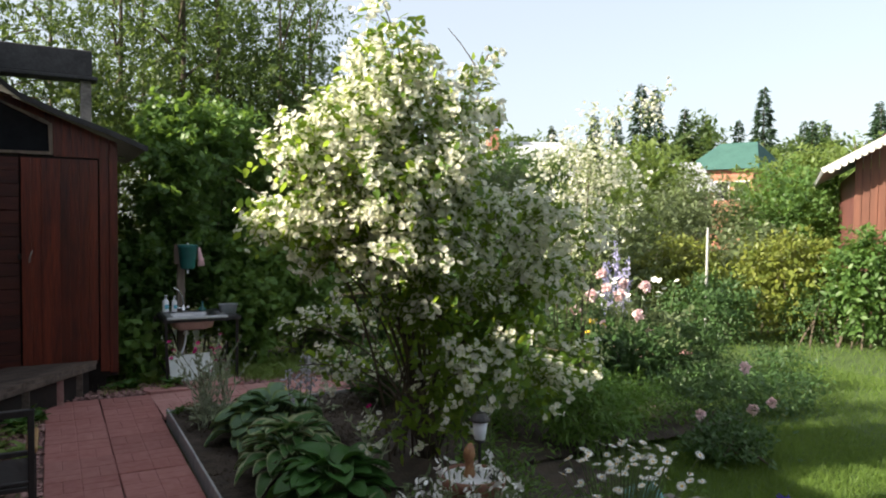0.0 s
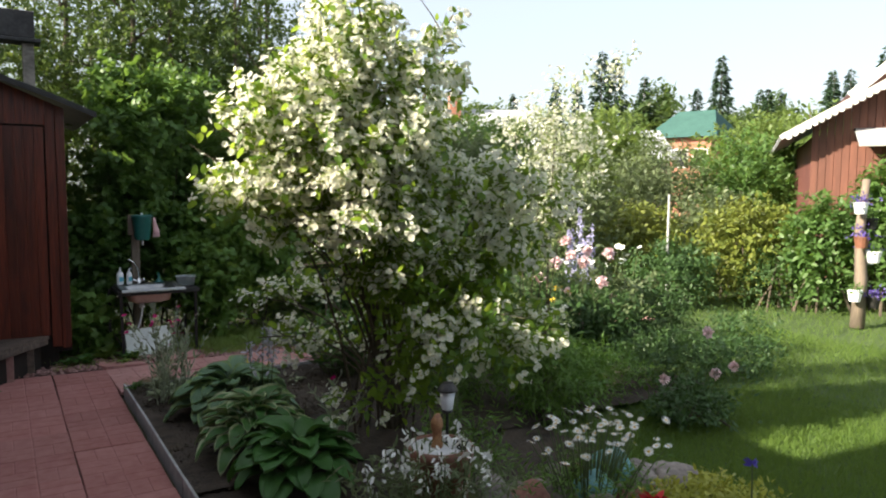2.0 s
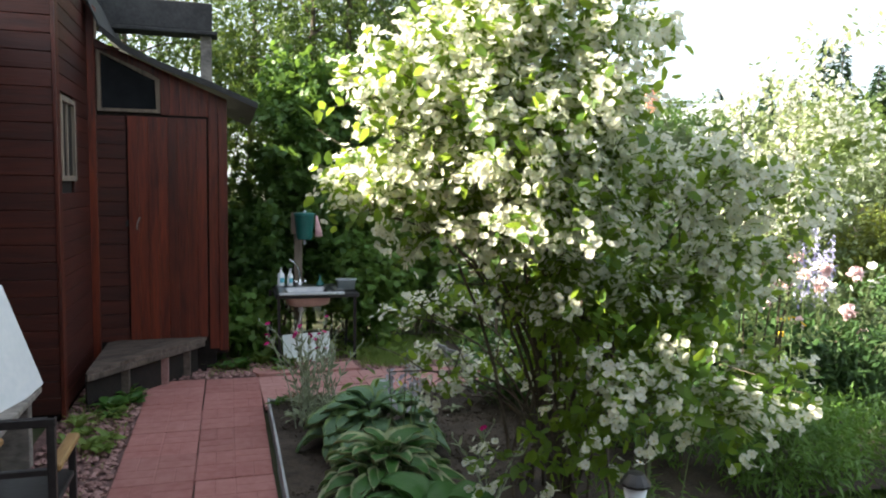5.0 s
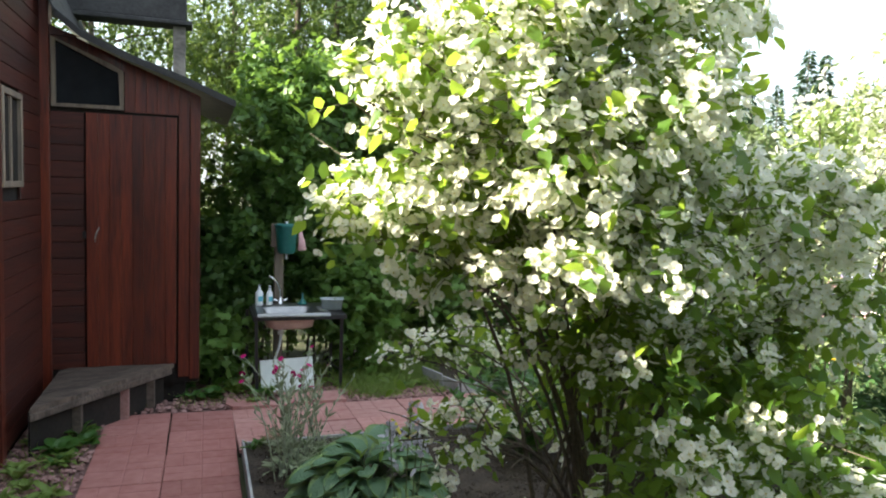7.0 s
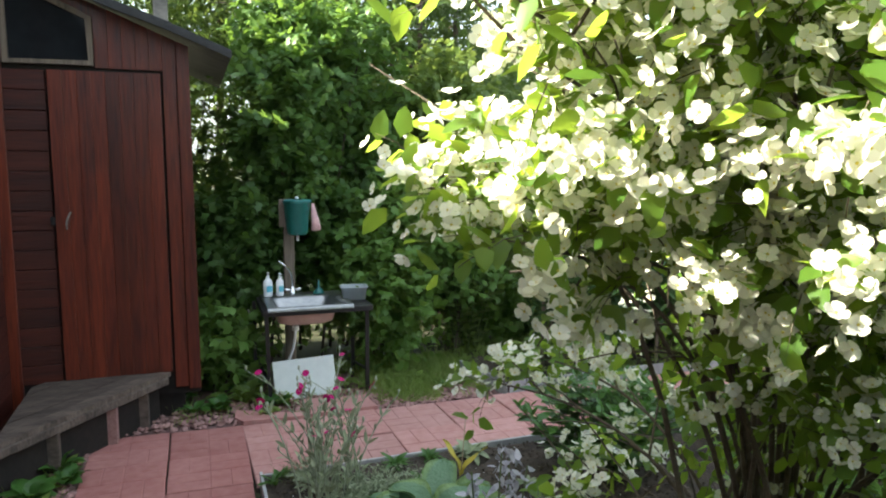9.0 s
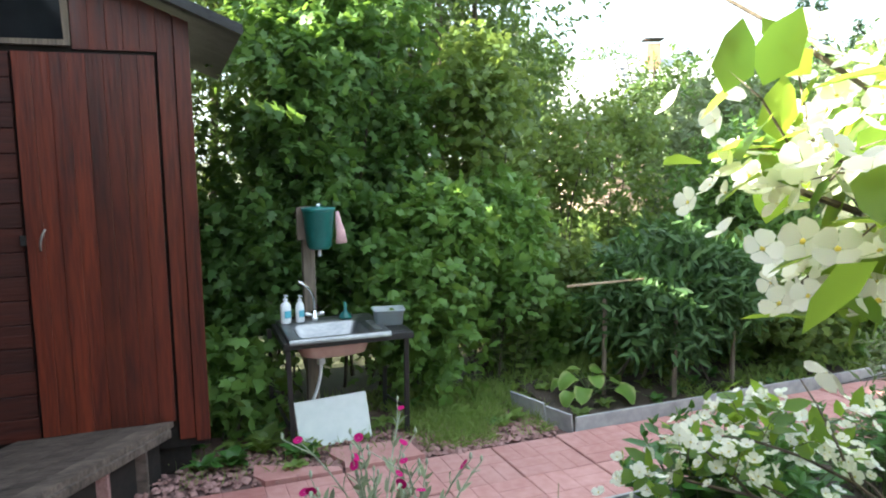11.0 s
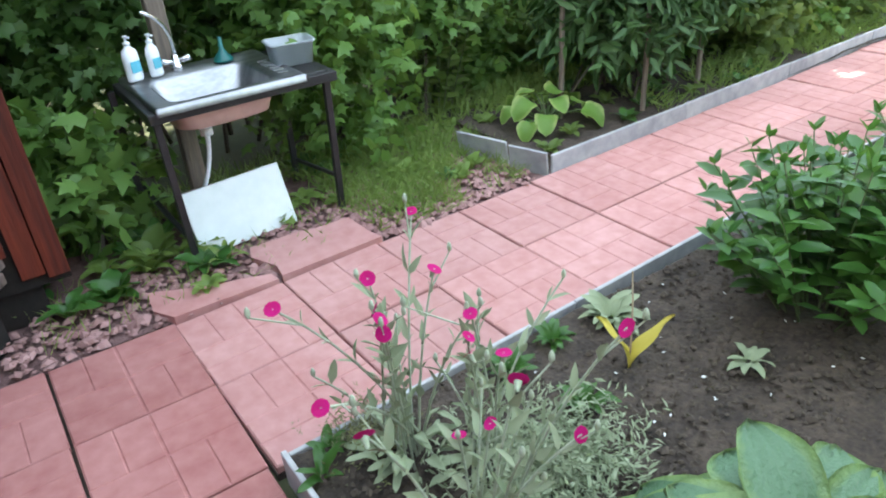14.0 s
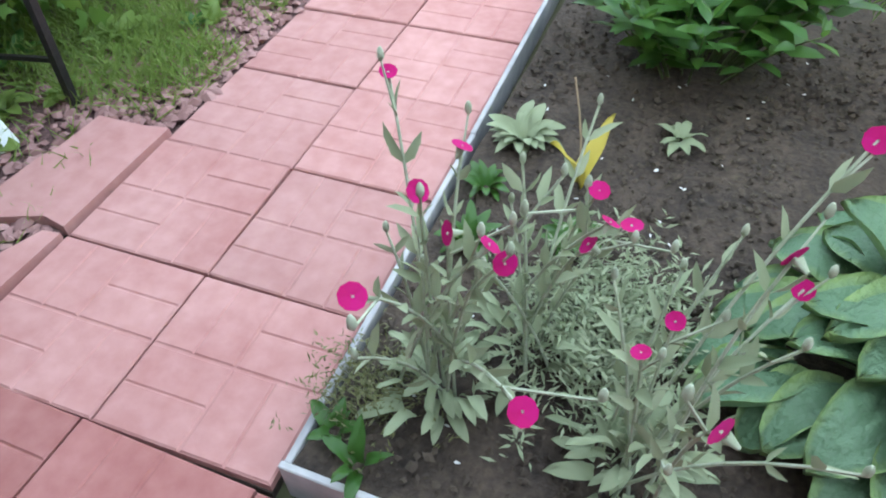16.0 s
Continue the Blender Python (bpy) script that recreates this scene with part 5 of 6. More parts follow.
rosette("seedling", "grey-green young plant beside the campions", (1.62, 6.94, 0.055), 12, 0.1, 0.035, PHLOX_LEAF, 87, 0.9)
YL = rosette("withered_lily", "plant with two withered yellow leaves and a dry stalk", (1.88, 6.99, 0.055), 0, 0.1, 0.1, LEAF_YELLOW, 88)
me = broad_leaf(0.25, 0.05, 0.5, 0.3, False, 3)
me.materials.append(LEAF_YELLOW)
for a, tilt in ((-0.35, -1.05), (2.4, -1.25)):
    lf = new("leaf", me)
    lf.parent = YL
    lf.matrix_basis = Euler((0, tilt, a)).to_matrix().to_4x4()
bm = bmesh.new()
tube(bm, bend((0, 0, 0), (0.01, 0.0, 0.15), (0.05, 0.06, 0.34), 5), 0.004, 0.003, 5)
part("stalk", bm, DRY, YL)


def upright_plant(name, label, at, stems, radius, height, leaf, width, mat, seed, nodes=9, group="", category="plant"):
    """Upright leafy stems from one crown, leaves in crossed pairs, small at the tips."""
    rng = np.random.default_rng(seed)
    ob = thing(name, label, category, at, 0, group)
    lp, ld, ls = [], [], []
    for k in range(stems):
        a, r = rng.random() * 6.283, radius * rng.random() ** 0.6
        top = Vector((r * math.cos(a), r * math.sin(a), height * (0.75 + 0.3 * rng.random()) * (1 - 0.35 * (r / radius) ** 2)))
        foot = Vector((top.x * 0.35, top.y * 0.35, 0))
        pts = bend(foot, foot.lerp(top, 0.5) + Vector((0, 0, 0.05)), top, nodes)
        bm = bmesh.new()
        tube(bm, pts, 0.0045, 0.0025, 4)
        part("stem", bm, STEM, ob)
        for q in range(2, nodes):
            for s in (0, 1, 2) if q == nodes - 1 else (0, 1):
                b = q * 1.57 + s * 3.1416 + k + rng.normal() * 0.25
                lp.append(np.array(pts[q]))
                ld.append((math.cos(b), math.sin(b), 0.25 + (1.2 if q == nodes - 1 else 0)))
                ls.append(leaf * (0.55 if q == nodes - 1 else 1.0) * rng.uniform(0.75, 1.15))
    lp, ld = np.array(lp), np.array(ld)
    strew("leaves", OVAL, lp, ld, rng.normal(size=lp.shape) * 0.35 + np.array([0, 0, 1.0]), np.array(ls), mat, ob, "", np.full(len(ls), width))
    return ob


upright_plant("phlox", "leafy green phlox clump not yet in flower", (2.72, 6.78, 0.055), 80, 0.52, 0.66, 0.13, 0.85, PHLOX_LEAF, 91)
upright_plant("phlox", "leafy green phlox clump not yet in flower", (3.9, 6.9, 0.055), 36, 0.45, 0.55, 0.11, 0.7, PHLOX_LEAF, 92)

# ---- side bed by the hedge ----
TP, rng, tips, ways = shrub("tree_peony", "dark-leaved tree peony tied up on sticks", "shrub", (4.05, 9.1, 0.05), [((4.05, 9.0, 0.7), (0.62, 0.42, 0.3)), ((4.5, 9.05, 0.85), (0.5, 0.42, 0.3)), ((4.2, 9.2, 1.05), (0.5, 0.4, 0.2))],
                            120, 1000, 0.13, LANCE, PEONY_LEAF, 7, 0.2, 7, 0.2, 0.012, up_bias=0.1)
for x, y, h in ((3.92, 8.72, 0.7), (4.55, 8.78, 0.6), (3.45, 9.0, 0.8)):
    bm = bmesh.new()
    tube(bm, [(x, y, 0), (x + 0.01, y + 0.02, h)], 0.02, 0.018, 6)
    tagged(part("support_stick", bm, POST_WOOD), "weathered wooden support stick in the side bed", "stick", "support sticks")
bm = bmesh.new()
tube(bm, [(3.1, 9.0, 0.93), (3.75, 8.9, 0.96)], 0.012, 0.01, 5)
tagged(part("support_stick", bm, DRY), "pale horizontal stick resting in the shrubs", "stick", "support sticks")
hosta("young marrow plant with mottled yellow-green leaves", (3.3, 8.98, 0.03), 0.62, 0.2, 15, 0.17, 0.16, [MARROW_LEAF], 131, True, 0.3, "marrow_plant", 0.45)
for k, (x, y, z, r) in enumerate(((4.0, 10.15, 0.5, 0.5), (4.9, 10.25, 0.55, 0.55), (5.8, 10.2, 0.5, 0.55), (6.7, 10.2, 0.6, 0.6), (5.3, 9.6, 0.3, 0.35), (3.4, 10.0, 0.3, 0.3), (5.5, 9.05, 0.42, 0.4), (6.2, 9.2, 0.5, 0.45), (6.9, 9.1, 0.45, 0.45), (5.0, 9.5, 0.4, 0.4))):
    shrub("bed_shrub", "low leafy shrub at the back of the side bed", "shrub", (x, y, 0), [((x, y, z), (r, r * 0.7, z))], 650 + k, 420, 0.085, LOBED, FRONT_LEAF if k % 2 else LIGHT_LEAF, 7, 0.22, 6, 0.15, 0.008, group="side bed shrubs")
upright_plant("currant_sapling", "young light green currant shoots by the hedge", (2.95, 9.75, 0), 26, 0.4, 1.25, 0.1, 1.2, LIGHT_LEAF, 132, 12)
rosette("weed", "broad-leaved weed beside the deck", (-0.52, 7.55, 0), 14, 0.16, 0.1, PHLOX_LEAF, 133, 0.9)
rosette("weed", "broad-leaved weed beside the deck", (-0.36, 7.75, 0), 12, 0.13, 0.08, PHLOX_LEAF, 134, 0.9)
rosette("weed", "broad-leaved weed by the shed corner", (0.55, 8.75, 0), 12, 0.14, 0.1, PHLOX_LEAF, 135, 0.9)
rosette("weed", "leafy weed under the wash stand", (0.78, 8.95, 0), 14, 0.17, 0.12, LIGHT_LEAF, 136, 1.2)
rosette("weed", "small weed before the white panel", (1.05, 8.72, 0), 6, 0.12, 0.035, WEED_LEAF, 137, 1.4)
rosette("weed", "broad-leaved weed by the wash stand", (0.9, 8.55, 0), 9, 0.09, 0.045, WEED_LEAF, 138, 0.6)
rosette("weed", "broad-leaved weed beside the path", (-0.6, 5.3, 0), 9, 0.1, 0.05, PHLOX_LEAF, 139, 0.6)


def grass(name, label, n, areas, length, seed, mat=None, lean=0.6, z=0.0, thin=-0.25):
    """Loose blades over rectangles."""
    rng = np.random.default_rng(seed)
    w = np.array([(a[2] - a[0]) * (a[3] - a[1]) for a in areas])
    pick = rng.choice(len(areas), n, p=w / w.sum())
    ar = np.array(areas)[pick]
    p = np.stack([ar[:, 0] + rng.random(n) * (ar[:, 2] - ar[:, 0]), ar[:, 1] + rng.random(n) * (ar[:, 3] - ar[:, 1]), np.full(n, z)], 1)
    dens = np.array([noise.noise(Vector((q[0] * 1.7, q[1] * 1.7, seed))) for q in p])
    p = p[dens > thin]
    n = len(p)
    d = rng.normal(size=(n, 3)) * np.array([lean, lean, 0]) + np.array([0, 0, 1.0])
    ob = strew(name, BLADE, p, d, rng.normal(size=(n, 3)), length * (0.5 + rng.random(n)), mat or GRASS, None)
    return tagged(ob, label, "grass", kind="stuff")


grass("rough_grass", "rough grass and weeds at the foot of the hedge", 6500, [(1.75, 8.75, 2.85, 9.3), (1.75, 8.85, 2.7, 9.6), (0.3, 9.3, 2.8, 9.7), (1.9, 8.6, 2.75, 8.9)], 0.1, 141, WEED_LEAF, 0.9)
grass("rough_grass", "sparse grass in the gravel", 1500, [(-0.8, 4.0, -0.35, 8.5), (0.2, 8.5, 1.8, 9.2), (1.75, 8.45, 2.7, 8.9)], 0.08, 142, WEED_LEAF, 0.9)
grass("rough_grass", "tufts of grass in the gravel by the edging", 1300, [(1.76, 8.5, 2.75, 8.85), (1.9, 8.45, 2.6, 8.7)], 0.09, 147, WEED_LEAF, 1.0, thin=0.05)
grass("rough_grass", "grass and weeds in the side bed", 13000, [(3.3, 9.35, 7.0, 10.4), (2.7, 9.4, 4.5, 10.0), (4.0, 8.62, 7.0, 9.0)], 0.14, 143, WEED_LEAF, 0.9)
for k in range(16):
    rosette("weed", "small leafy weed in the side bed", (3.0 + 0.14 * k, 8.62 + 0.5 * ((k * 0.618) % 1), 0.02), 9, 0.1, 0.05, PHLOX_LEAF if k % 2 else LIGHT_LEAF, 600 + k, 0.9)
wr = random.Random(909)
for k in range(64):
    x, y = wr.choice(((wr.uniform(1.75, 2.85), wr.uniform(8.65, 9.5)), (wr.uniform(0.25, 1.75), wr.uniform(8.72, 9.2)), (wr.uniform(2.9, 4.6), wr.uniform(9.25, 9.9)), (wr.uniform(-0.75, -0.4), wr.uniform(6.4, 8.0))))
    rosette("weed", "small leafy weed in the gravel and grass", (x, y, 0), wr.randint(6, 13), wr.uniform(0.07, 0.14), wr.uniform(0.035, 0.07), wr.choice((PHLOX_LEAF, WEED_LEAF, WEED_LEAF)), 640 + k, wr.uniform(0.5, 1.3))
pebbles("soil_clods", 2600, [(0.8, 6.4, 3.0, 7.33), (1.9, 5.6, 3.2, 6.5)], 0.053, 0.012, CLOD, "small dark clods lying on the soil bed", 31, 0.7)
rq = np.random.default_rng(33)
n = 46
p = np.stack([rq.uniform(0.85, 3.0, n), rq.uniform(6.3, 7.3, n), rq.uniform(0.07, 0.076, n)], 1)
FALLEN = strew("fallen_petals", OVAL, p, rq.normal(size=(n, 3)) * np.array([1, 1, 0.1]), rq.normal(size=(n, 3)) * 0.3 + np.array([0, 0, 1.0]), np.full(n, 0.016), WHITE_PETAL)
tagged(FALLEN, "fallen white petals strewn on dark soil", "petals", kind="stuff")
grass("lawn_grass", "short blades of the mown lawn", 110000, [(3.7, 0.5, 9.0, 6.5), (3.4, 1.0, 6.0, 4.5), (3.6, 2.0, 6.4, 4.4)], 0.06, 144, z=-0.02, thin=-9)
grass("lawn_grass", "blades of the farther lawn", 30000, [(8.0, 3.0, 18.0, 12.0)], 0.09, 145, z=-0.02, thin=-9)
grass("meadow_grass", "tall sunlit meadow grass beyond the hedge", 9000, [(7.0, 13.0, 20.0, 22.0)], 0.5, 146, LIGHT_LEAF)

# ---- rockery and flowers round the mock orange ----
PINK = leaf_material("pink_petal", (0.72, 0.5, 0.53), (0.84, 0.68, 0.69), (0.8, 0.58, 0.6), 0.25, 0.6)
RED = leaf_material("red_petal", (0.5, 0.02, 0.03), (0.65, 0.05, 0.05), (0.6, 0.04, 0.04), 0.2, 0.5)
BLUE = leaf_material("blue_petal", (0.1, 0.09, 0.5), (0.18, 0.14, 0.62), (0.2, 0.15, 0.6), 0.25, 0.5)
LILAC = leaf_material("lilac_petal", (0.3, 0.3, 0.52), (0.46, 0.44, 0.64), (0.45, 0.42, 0.62), 0.25, 0.6)
ROCK = material("field_stone", (0.13, 0.11, 0.1), (0.32, 0.28, 0.25), 7, 0.9, 0.6, vary=0.25)
ROCK_RED = material("reddish_stone", (0.2, 0.09, 0.07), (0.34, 0.17, 0.13), 7, 0.9, 0.6, vary=0.15)
ROCK_TEAL = material("painted_teal_stone", (0.1, 0.26, 0.28), (0.2, 0.4, 0.4), 5, 0.7, 0.3)
CLAY = material("brown_glazed_clay", (0.12, 0.05, 0.03), (0.24, 0.1, 0.06), 6, 0.5, 0.2)
PALE_TOP = material("pale_painted_top", (0.5, 0.52, 0.54), (0.7, 0.7, 0.7), 8, 0.7, 0.2)
FIGURE = material("orange_brown_ceramic", (0.16, 0.05, 0.025), (0.36, 0.2, 0.09), 14, 0.5, 0.2)
FERN_LEAF = leaf_material("feathery_leaf", (0.06, 0.14, 0.025), (0.14, 0.25, 0.05), (0.28, 0.45, 0.06), 0.3)
# Darker than FERN_LEAF, with the border's shade put into the colour
FERN_DARK = leaf_material("dark_feathery_leaf", (0.03, 0.07, 0.022), (0.065, 0.12, 0.035), (0.12, 0.22, 0.04), 0.25)
OLIVE_LEAF = leaf_material("olive_leaf", (0.08, 0.115, 0.05), (0.16, 0.2, 0.095), (0.3, 0.36, 0.14), 0.3)


def rock(at, size, mat, seed, label="rounded field stone of the rockery"):
    rng = random.Random(seed)
    bm = bmesh.new()
    bmesh.ops.create_icosphere(bm, subdivisions=3, radius=1)
    for v in bm.verts:
        v.co *= 1 + 0.3 * noise.noise(v.co * 1.1 + Vector((seed * 3.1, 0, 0))) + 0.08 * noise.noise(v.co * 4 + Vector((seed, 0, 0)))
        v.co = Vector((v.co.x * size[0], v.co.y * size[1], v.co.z * size[2]))
    ob = tagged(part("stone", bm, mat, None, "", True), label, "stone", "rockery stones")
    ob.matrix_world = pose(*at, 0, 0, rng.uniform(0, 360))


sr = random.Random(8)
for k in range(30):
    x = sr.uniform(2.05, 3.55)
    s = sr.uniform(0.08, 0.17)
    rock((x, 3.6 - 0.3 * (x - 2.4) + sr.uniform(-0.22, 0.2), 0.06), (s, s * sr.uniform(0.7, 1), s * sr.uniform(0.5, 0.8)), ROCK_RED if k % 4 == 0 else ROCK, k)
rock((3.06, 3.4, 0.16), (0.15, 0.12, 0.12), ROCK_TEAL, 40, "teal painted round stone of the rockery")
rock((2.76, 3.24, 0.14), (0.13, 0.11, 0.11), ROCK_TEAL, 41, "teal painted round stone of the rockery")
rock((2.1, 3.4, 0.15), (0.17, 0.14, 0.17), ROCK, 42, "larger stone beside the clay stand")
rock((2.35, 3.35, 0.1), (0.14, 0.12, 0.13), ROCK_RED, 43, "reddish stone of the rockery")

for k, (x, y, q) in enumerate(((2.7, 3.1, 0.13), (2.95, 3.15, 0.1), (2.4, 2.95, 0.12), (3.1, 3.0, 0.11), (2.72, 2.85, 0.09), (2.25, 2.9, 0.1), (3.2, 3.25, 0.12), (2.9, 2.8, 0.08))):
    rock((x, y, q * 0.6), (q, q * 0.8, q * 0.75), ROCK_RED if k in (1, 5) else ROCK, 60 + k)
POT = thing("clay_stand", "brown clay stand with a pale painted top", "pot", (1.77, 3.4, 0.05))
part("body", lathe([(0.13, -0.05), (0.16, 0.1), (0.17, 0.4), (0.185, 0.46), (0.185, 0.5), (0.16, 0.505), (0.155, 0.49)], 20), CLAY, POT, "", True)
part("top", lathe([(0.0, 0.5), (0.155, 0.492), (0.155, 0.48)], 20), PALE_TOP, POT, "pale uneven painted top")
LAMP = thing("solar_lantern", "small black garden lantern with frosted shade", "lantern", (1.83, 3.42, 0.55))
part("pole", lathe([(0.009, -0.02), (0.009, 0.17), (0.016, 0.175)], 8), BLACK, LAMP)
part("shade", lathe([(0.026, 0.18), (0.03, 0.185), (0.044, 0.285), (0.04, 0.285)], 12), FROSTED, LAMP, "", True)
part("cap", lathe([(0.055, 0.285), (0.056, 0.295), (0.05, 0.305), (0.03, 0.33), (0.0, 0.333)], 12), BLACK, LAMP)
part("collar", lathe([(0.03, 0.168), (0.034, 0.176), (0.03, 0.184)], 12), BLACK, LAMP)
bm = lathe([(0.04, 0.0), (0.042, 0.02), (0.03, 0.05), (0.028, 0.1), (0.036, 0.125), (0.04, 0.155), (0.034, 0.19), (0.015, 0.215), (0.0, 0.22)], 14, squash=0.85)
for v in bm.verts:
    v.co += 0.012 * noise.noise_vector(v.co * 22)
tagged(part("garden_figurine", bm, FIGURE, None, "", True), "orange-brown ceramic garden figurine on the clay stand", "figurine").matrix_world = pose(1.74, 3.38, 0.547) @ Matrix.Scale(0.85, 4)
bm = lathe([(0.03, 0.0), (0.04, 0.02), (0.03, 0.05), (0.0, 0.06)], 10)
tagged(part("dark_pebble", bm, BLACK, None, "", True), "small dark ornament on the clay stand", "ornament").matrix_world = pose(1.86, 3.31, 0.544)


def cut_flower(name, shape, size, mats, stem_len=0.0):
    """A flower head's mesh, facing up."""
    tmp = strew(name, shape, np.zeros((1, 3)), np.array([[1.0, 0, 0]]), np.array([[0, 0, 1.0]]), np.array([size]), mats)
    me = tmp.data
    bpy.data.objects.remove(tmp)
    return me


def flower_clump(name, label, category, at, heads, head, seed, foliage=None, leaf=0.08, n_leaf=300, spread=0.25, shape=NARROW, tilt=0.5, stem=None, hz=0.45):
    """Stems with a flower head each, a part of its own, over a mass of leaves."""
    rng = np.random.default_rng(seed)
    ob = thing(name, label, category, at)
    for h in heads:
        e = Vector(h) - Vector(at)
        bm = bmesh.new()
        foot = Vector((e.x * 0.45, e.y * 0.45, 0))
        tube(bm, bend(foot, foot.lerp(e, 0.5) + Vector((0, 0, 0.06)), e, 5), 0.004, 0.0025, 4)
        part("stem", bm, stem or STEM, ob)
        f = new("flower", head)
        f.parent = ob
        f.matrix_basis = Matrix.Translation(e) @ Euler((rng.normal() * tilt, rng.normal() * tilt, rng.random() * 6)).to_matrix().to_4x4() @ Matrix.Scale(0.8 + 0.4 * rng.random(), 4)
    if foliage:
        a = np.stack([rng.normal(size=n_leaf) * spread * 0.6, rng.normal(size=n_leaf) * spread * 0.6, hz * rng.random(n_leaf) ** 1.5], 1)
        p, w, u, _, _ = twig_leaves(rng, a, unit(rng.normal(size=(n_leaf, 3)) * 0.5 + np.array([0, 0, 1.0])), 0.16, 6, 0.6)
        ok = p[:, 2] > 0
        strew("leaves", shape, p[ok], w[ok], u[ok], leaf * (0.6 + 0.7 * rng.random(ok.sum())), foliage, ob)
    return ob


rng = np.random.default_rng(21)
DAISY = cut_flower("daisy_head", petals(11, 0.13, 0.05, 0.34, 0.15), 0.052, [WHITE_PETAL, YELLOW_EYE])
heads = [(2.75 + rng.uniform(-0.36, 0.36), 3.25 + rng.normal() * 0.15, rng.uniform(0.4, 0.6)) for _ in range(80)]
flower_clump("daisy_clump", "clump of white ox-eye daisies on thin stems", "daisies", (2.75, 3.27, 0.02), heads, DAISY, 22, FERN_LEAF, 0.06, 300, 0.34, tilt=0.34, hz=0.22)
heads = [(2.3 + rng.normal() * 0.12, 4.0 + rng.normal() * 0.1, rng.uniform(0.6, 0.85)) for _ in range(8)]
flower_clump("daisy_clump", "few white daisies at the bush's foot", "daisies", (2.3, 4.0, 0.02), heads, DAISY, 23, FERN_LEAF, 0.07, 200, 0.25, tilt=0.6)

WB = thing("white_bellflowers", "grey-leaved plant with drooping white bell flowers", "flowers", (1.6, 3.2, 0.0))
for k in range(26):
    a, r = k * 2.4, 0.36 * ((k + 0.5) / 26) ** 0.5
    top = (r * math.cos(a) * 1.15, r * math.sin(a) * 0.7, 0.6 + 0.1 * math.sin(k * 1.7))
    stalk_flowers(WB, (top[0] * 0.5, top[1] * 0.5, 0), top, 9, 0.04, WHITE_PETAL, 300 + k, spread=0.034, from_part=0.86)
a = np.stack([rng.normal(size=420) * 0.22, rng.normal(size=420) * 0.15, 0.5 * rng.random(420) ** 0.8], 1)
p, w, u, _, _ = twig_leaves(rng, a, unit(rng.normal(size=(420, 3)) + np.array([0, 0, 1.0])), 0.12, 5, 0.4)
ok = p[:, 2] > 0
strew("leaves", NARROW, p[ok], w[ok], u[ok], np.full(ok.sum(), 0.07), OLIVE_LEAF, WB)

GOLD_LEAF = leaf_material("golden_spirea_leaf", (0.2, 0.24, 0.03), (0.42, 0.42, 0.06), (0.6, 0.58, 0.1), 0.3)
shrub("golden_spirea", "low yellow-green mounded shrub at the rockery", "shrub", (2.75, 2.4, 0), [((2.75, 2.4, 0.25), (0.34, 0.3, 0.2))], 310, 1000, 0.04, OVAL, GOLD_LEAF, 7, 0.1, 8)
IRIS = thing("blue_iris", "single blue-violet iris on a tall stalk", "iris", (2.6, 2.1, 0))
bm = bmesh.new()
tube(bm, [(0, 0, 0), (0.01, 0, 0.4), (0, 0, 0.72)], 0.006, 0.004, 5)
part("stalk", bm, STEM, IRIS)
n = 9
d = np.stack([np.cos(np.arange(n) * 2.1), np.sin(np.arange(n) * 2.1), np.linspace(-0.6, 1.2, n)], 1)
strew("petals", OVAL, np.tile([0, 0, 0.72], (n, 1)), d, rng.normal(size=(n, 3)), np.full(n, 0.042), BLUE, IRIS)
RL = thing("red_lily", "bright red flower at the rockery's edge", "flower", (2.3, 2.38, 0))
bm = bmesh.new()
tube(bm, [(0, 0, 0), (0, 0.01, 0.26), (0, 0, 0.5)], 0.006, 0.004, 5)
part("stalk", bm, STEM, RL)
d = np.stack([np.cos(np.arange(n) * 2.1), np.sin(np.arange(n) * 2.1), np.linspace(0.2, 1.2, n)], 1)
strew("petals", OVAL, np.tile([0, 0, 0.5], (n, 1)), d, rng.normal(size=(n, 3)), np.full(n, 0.08), RED, RL)

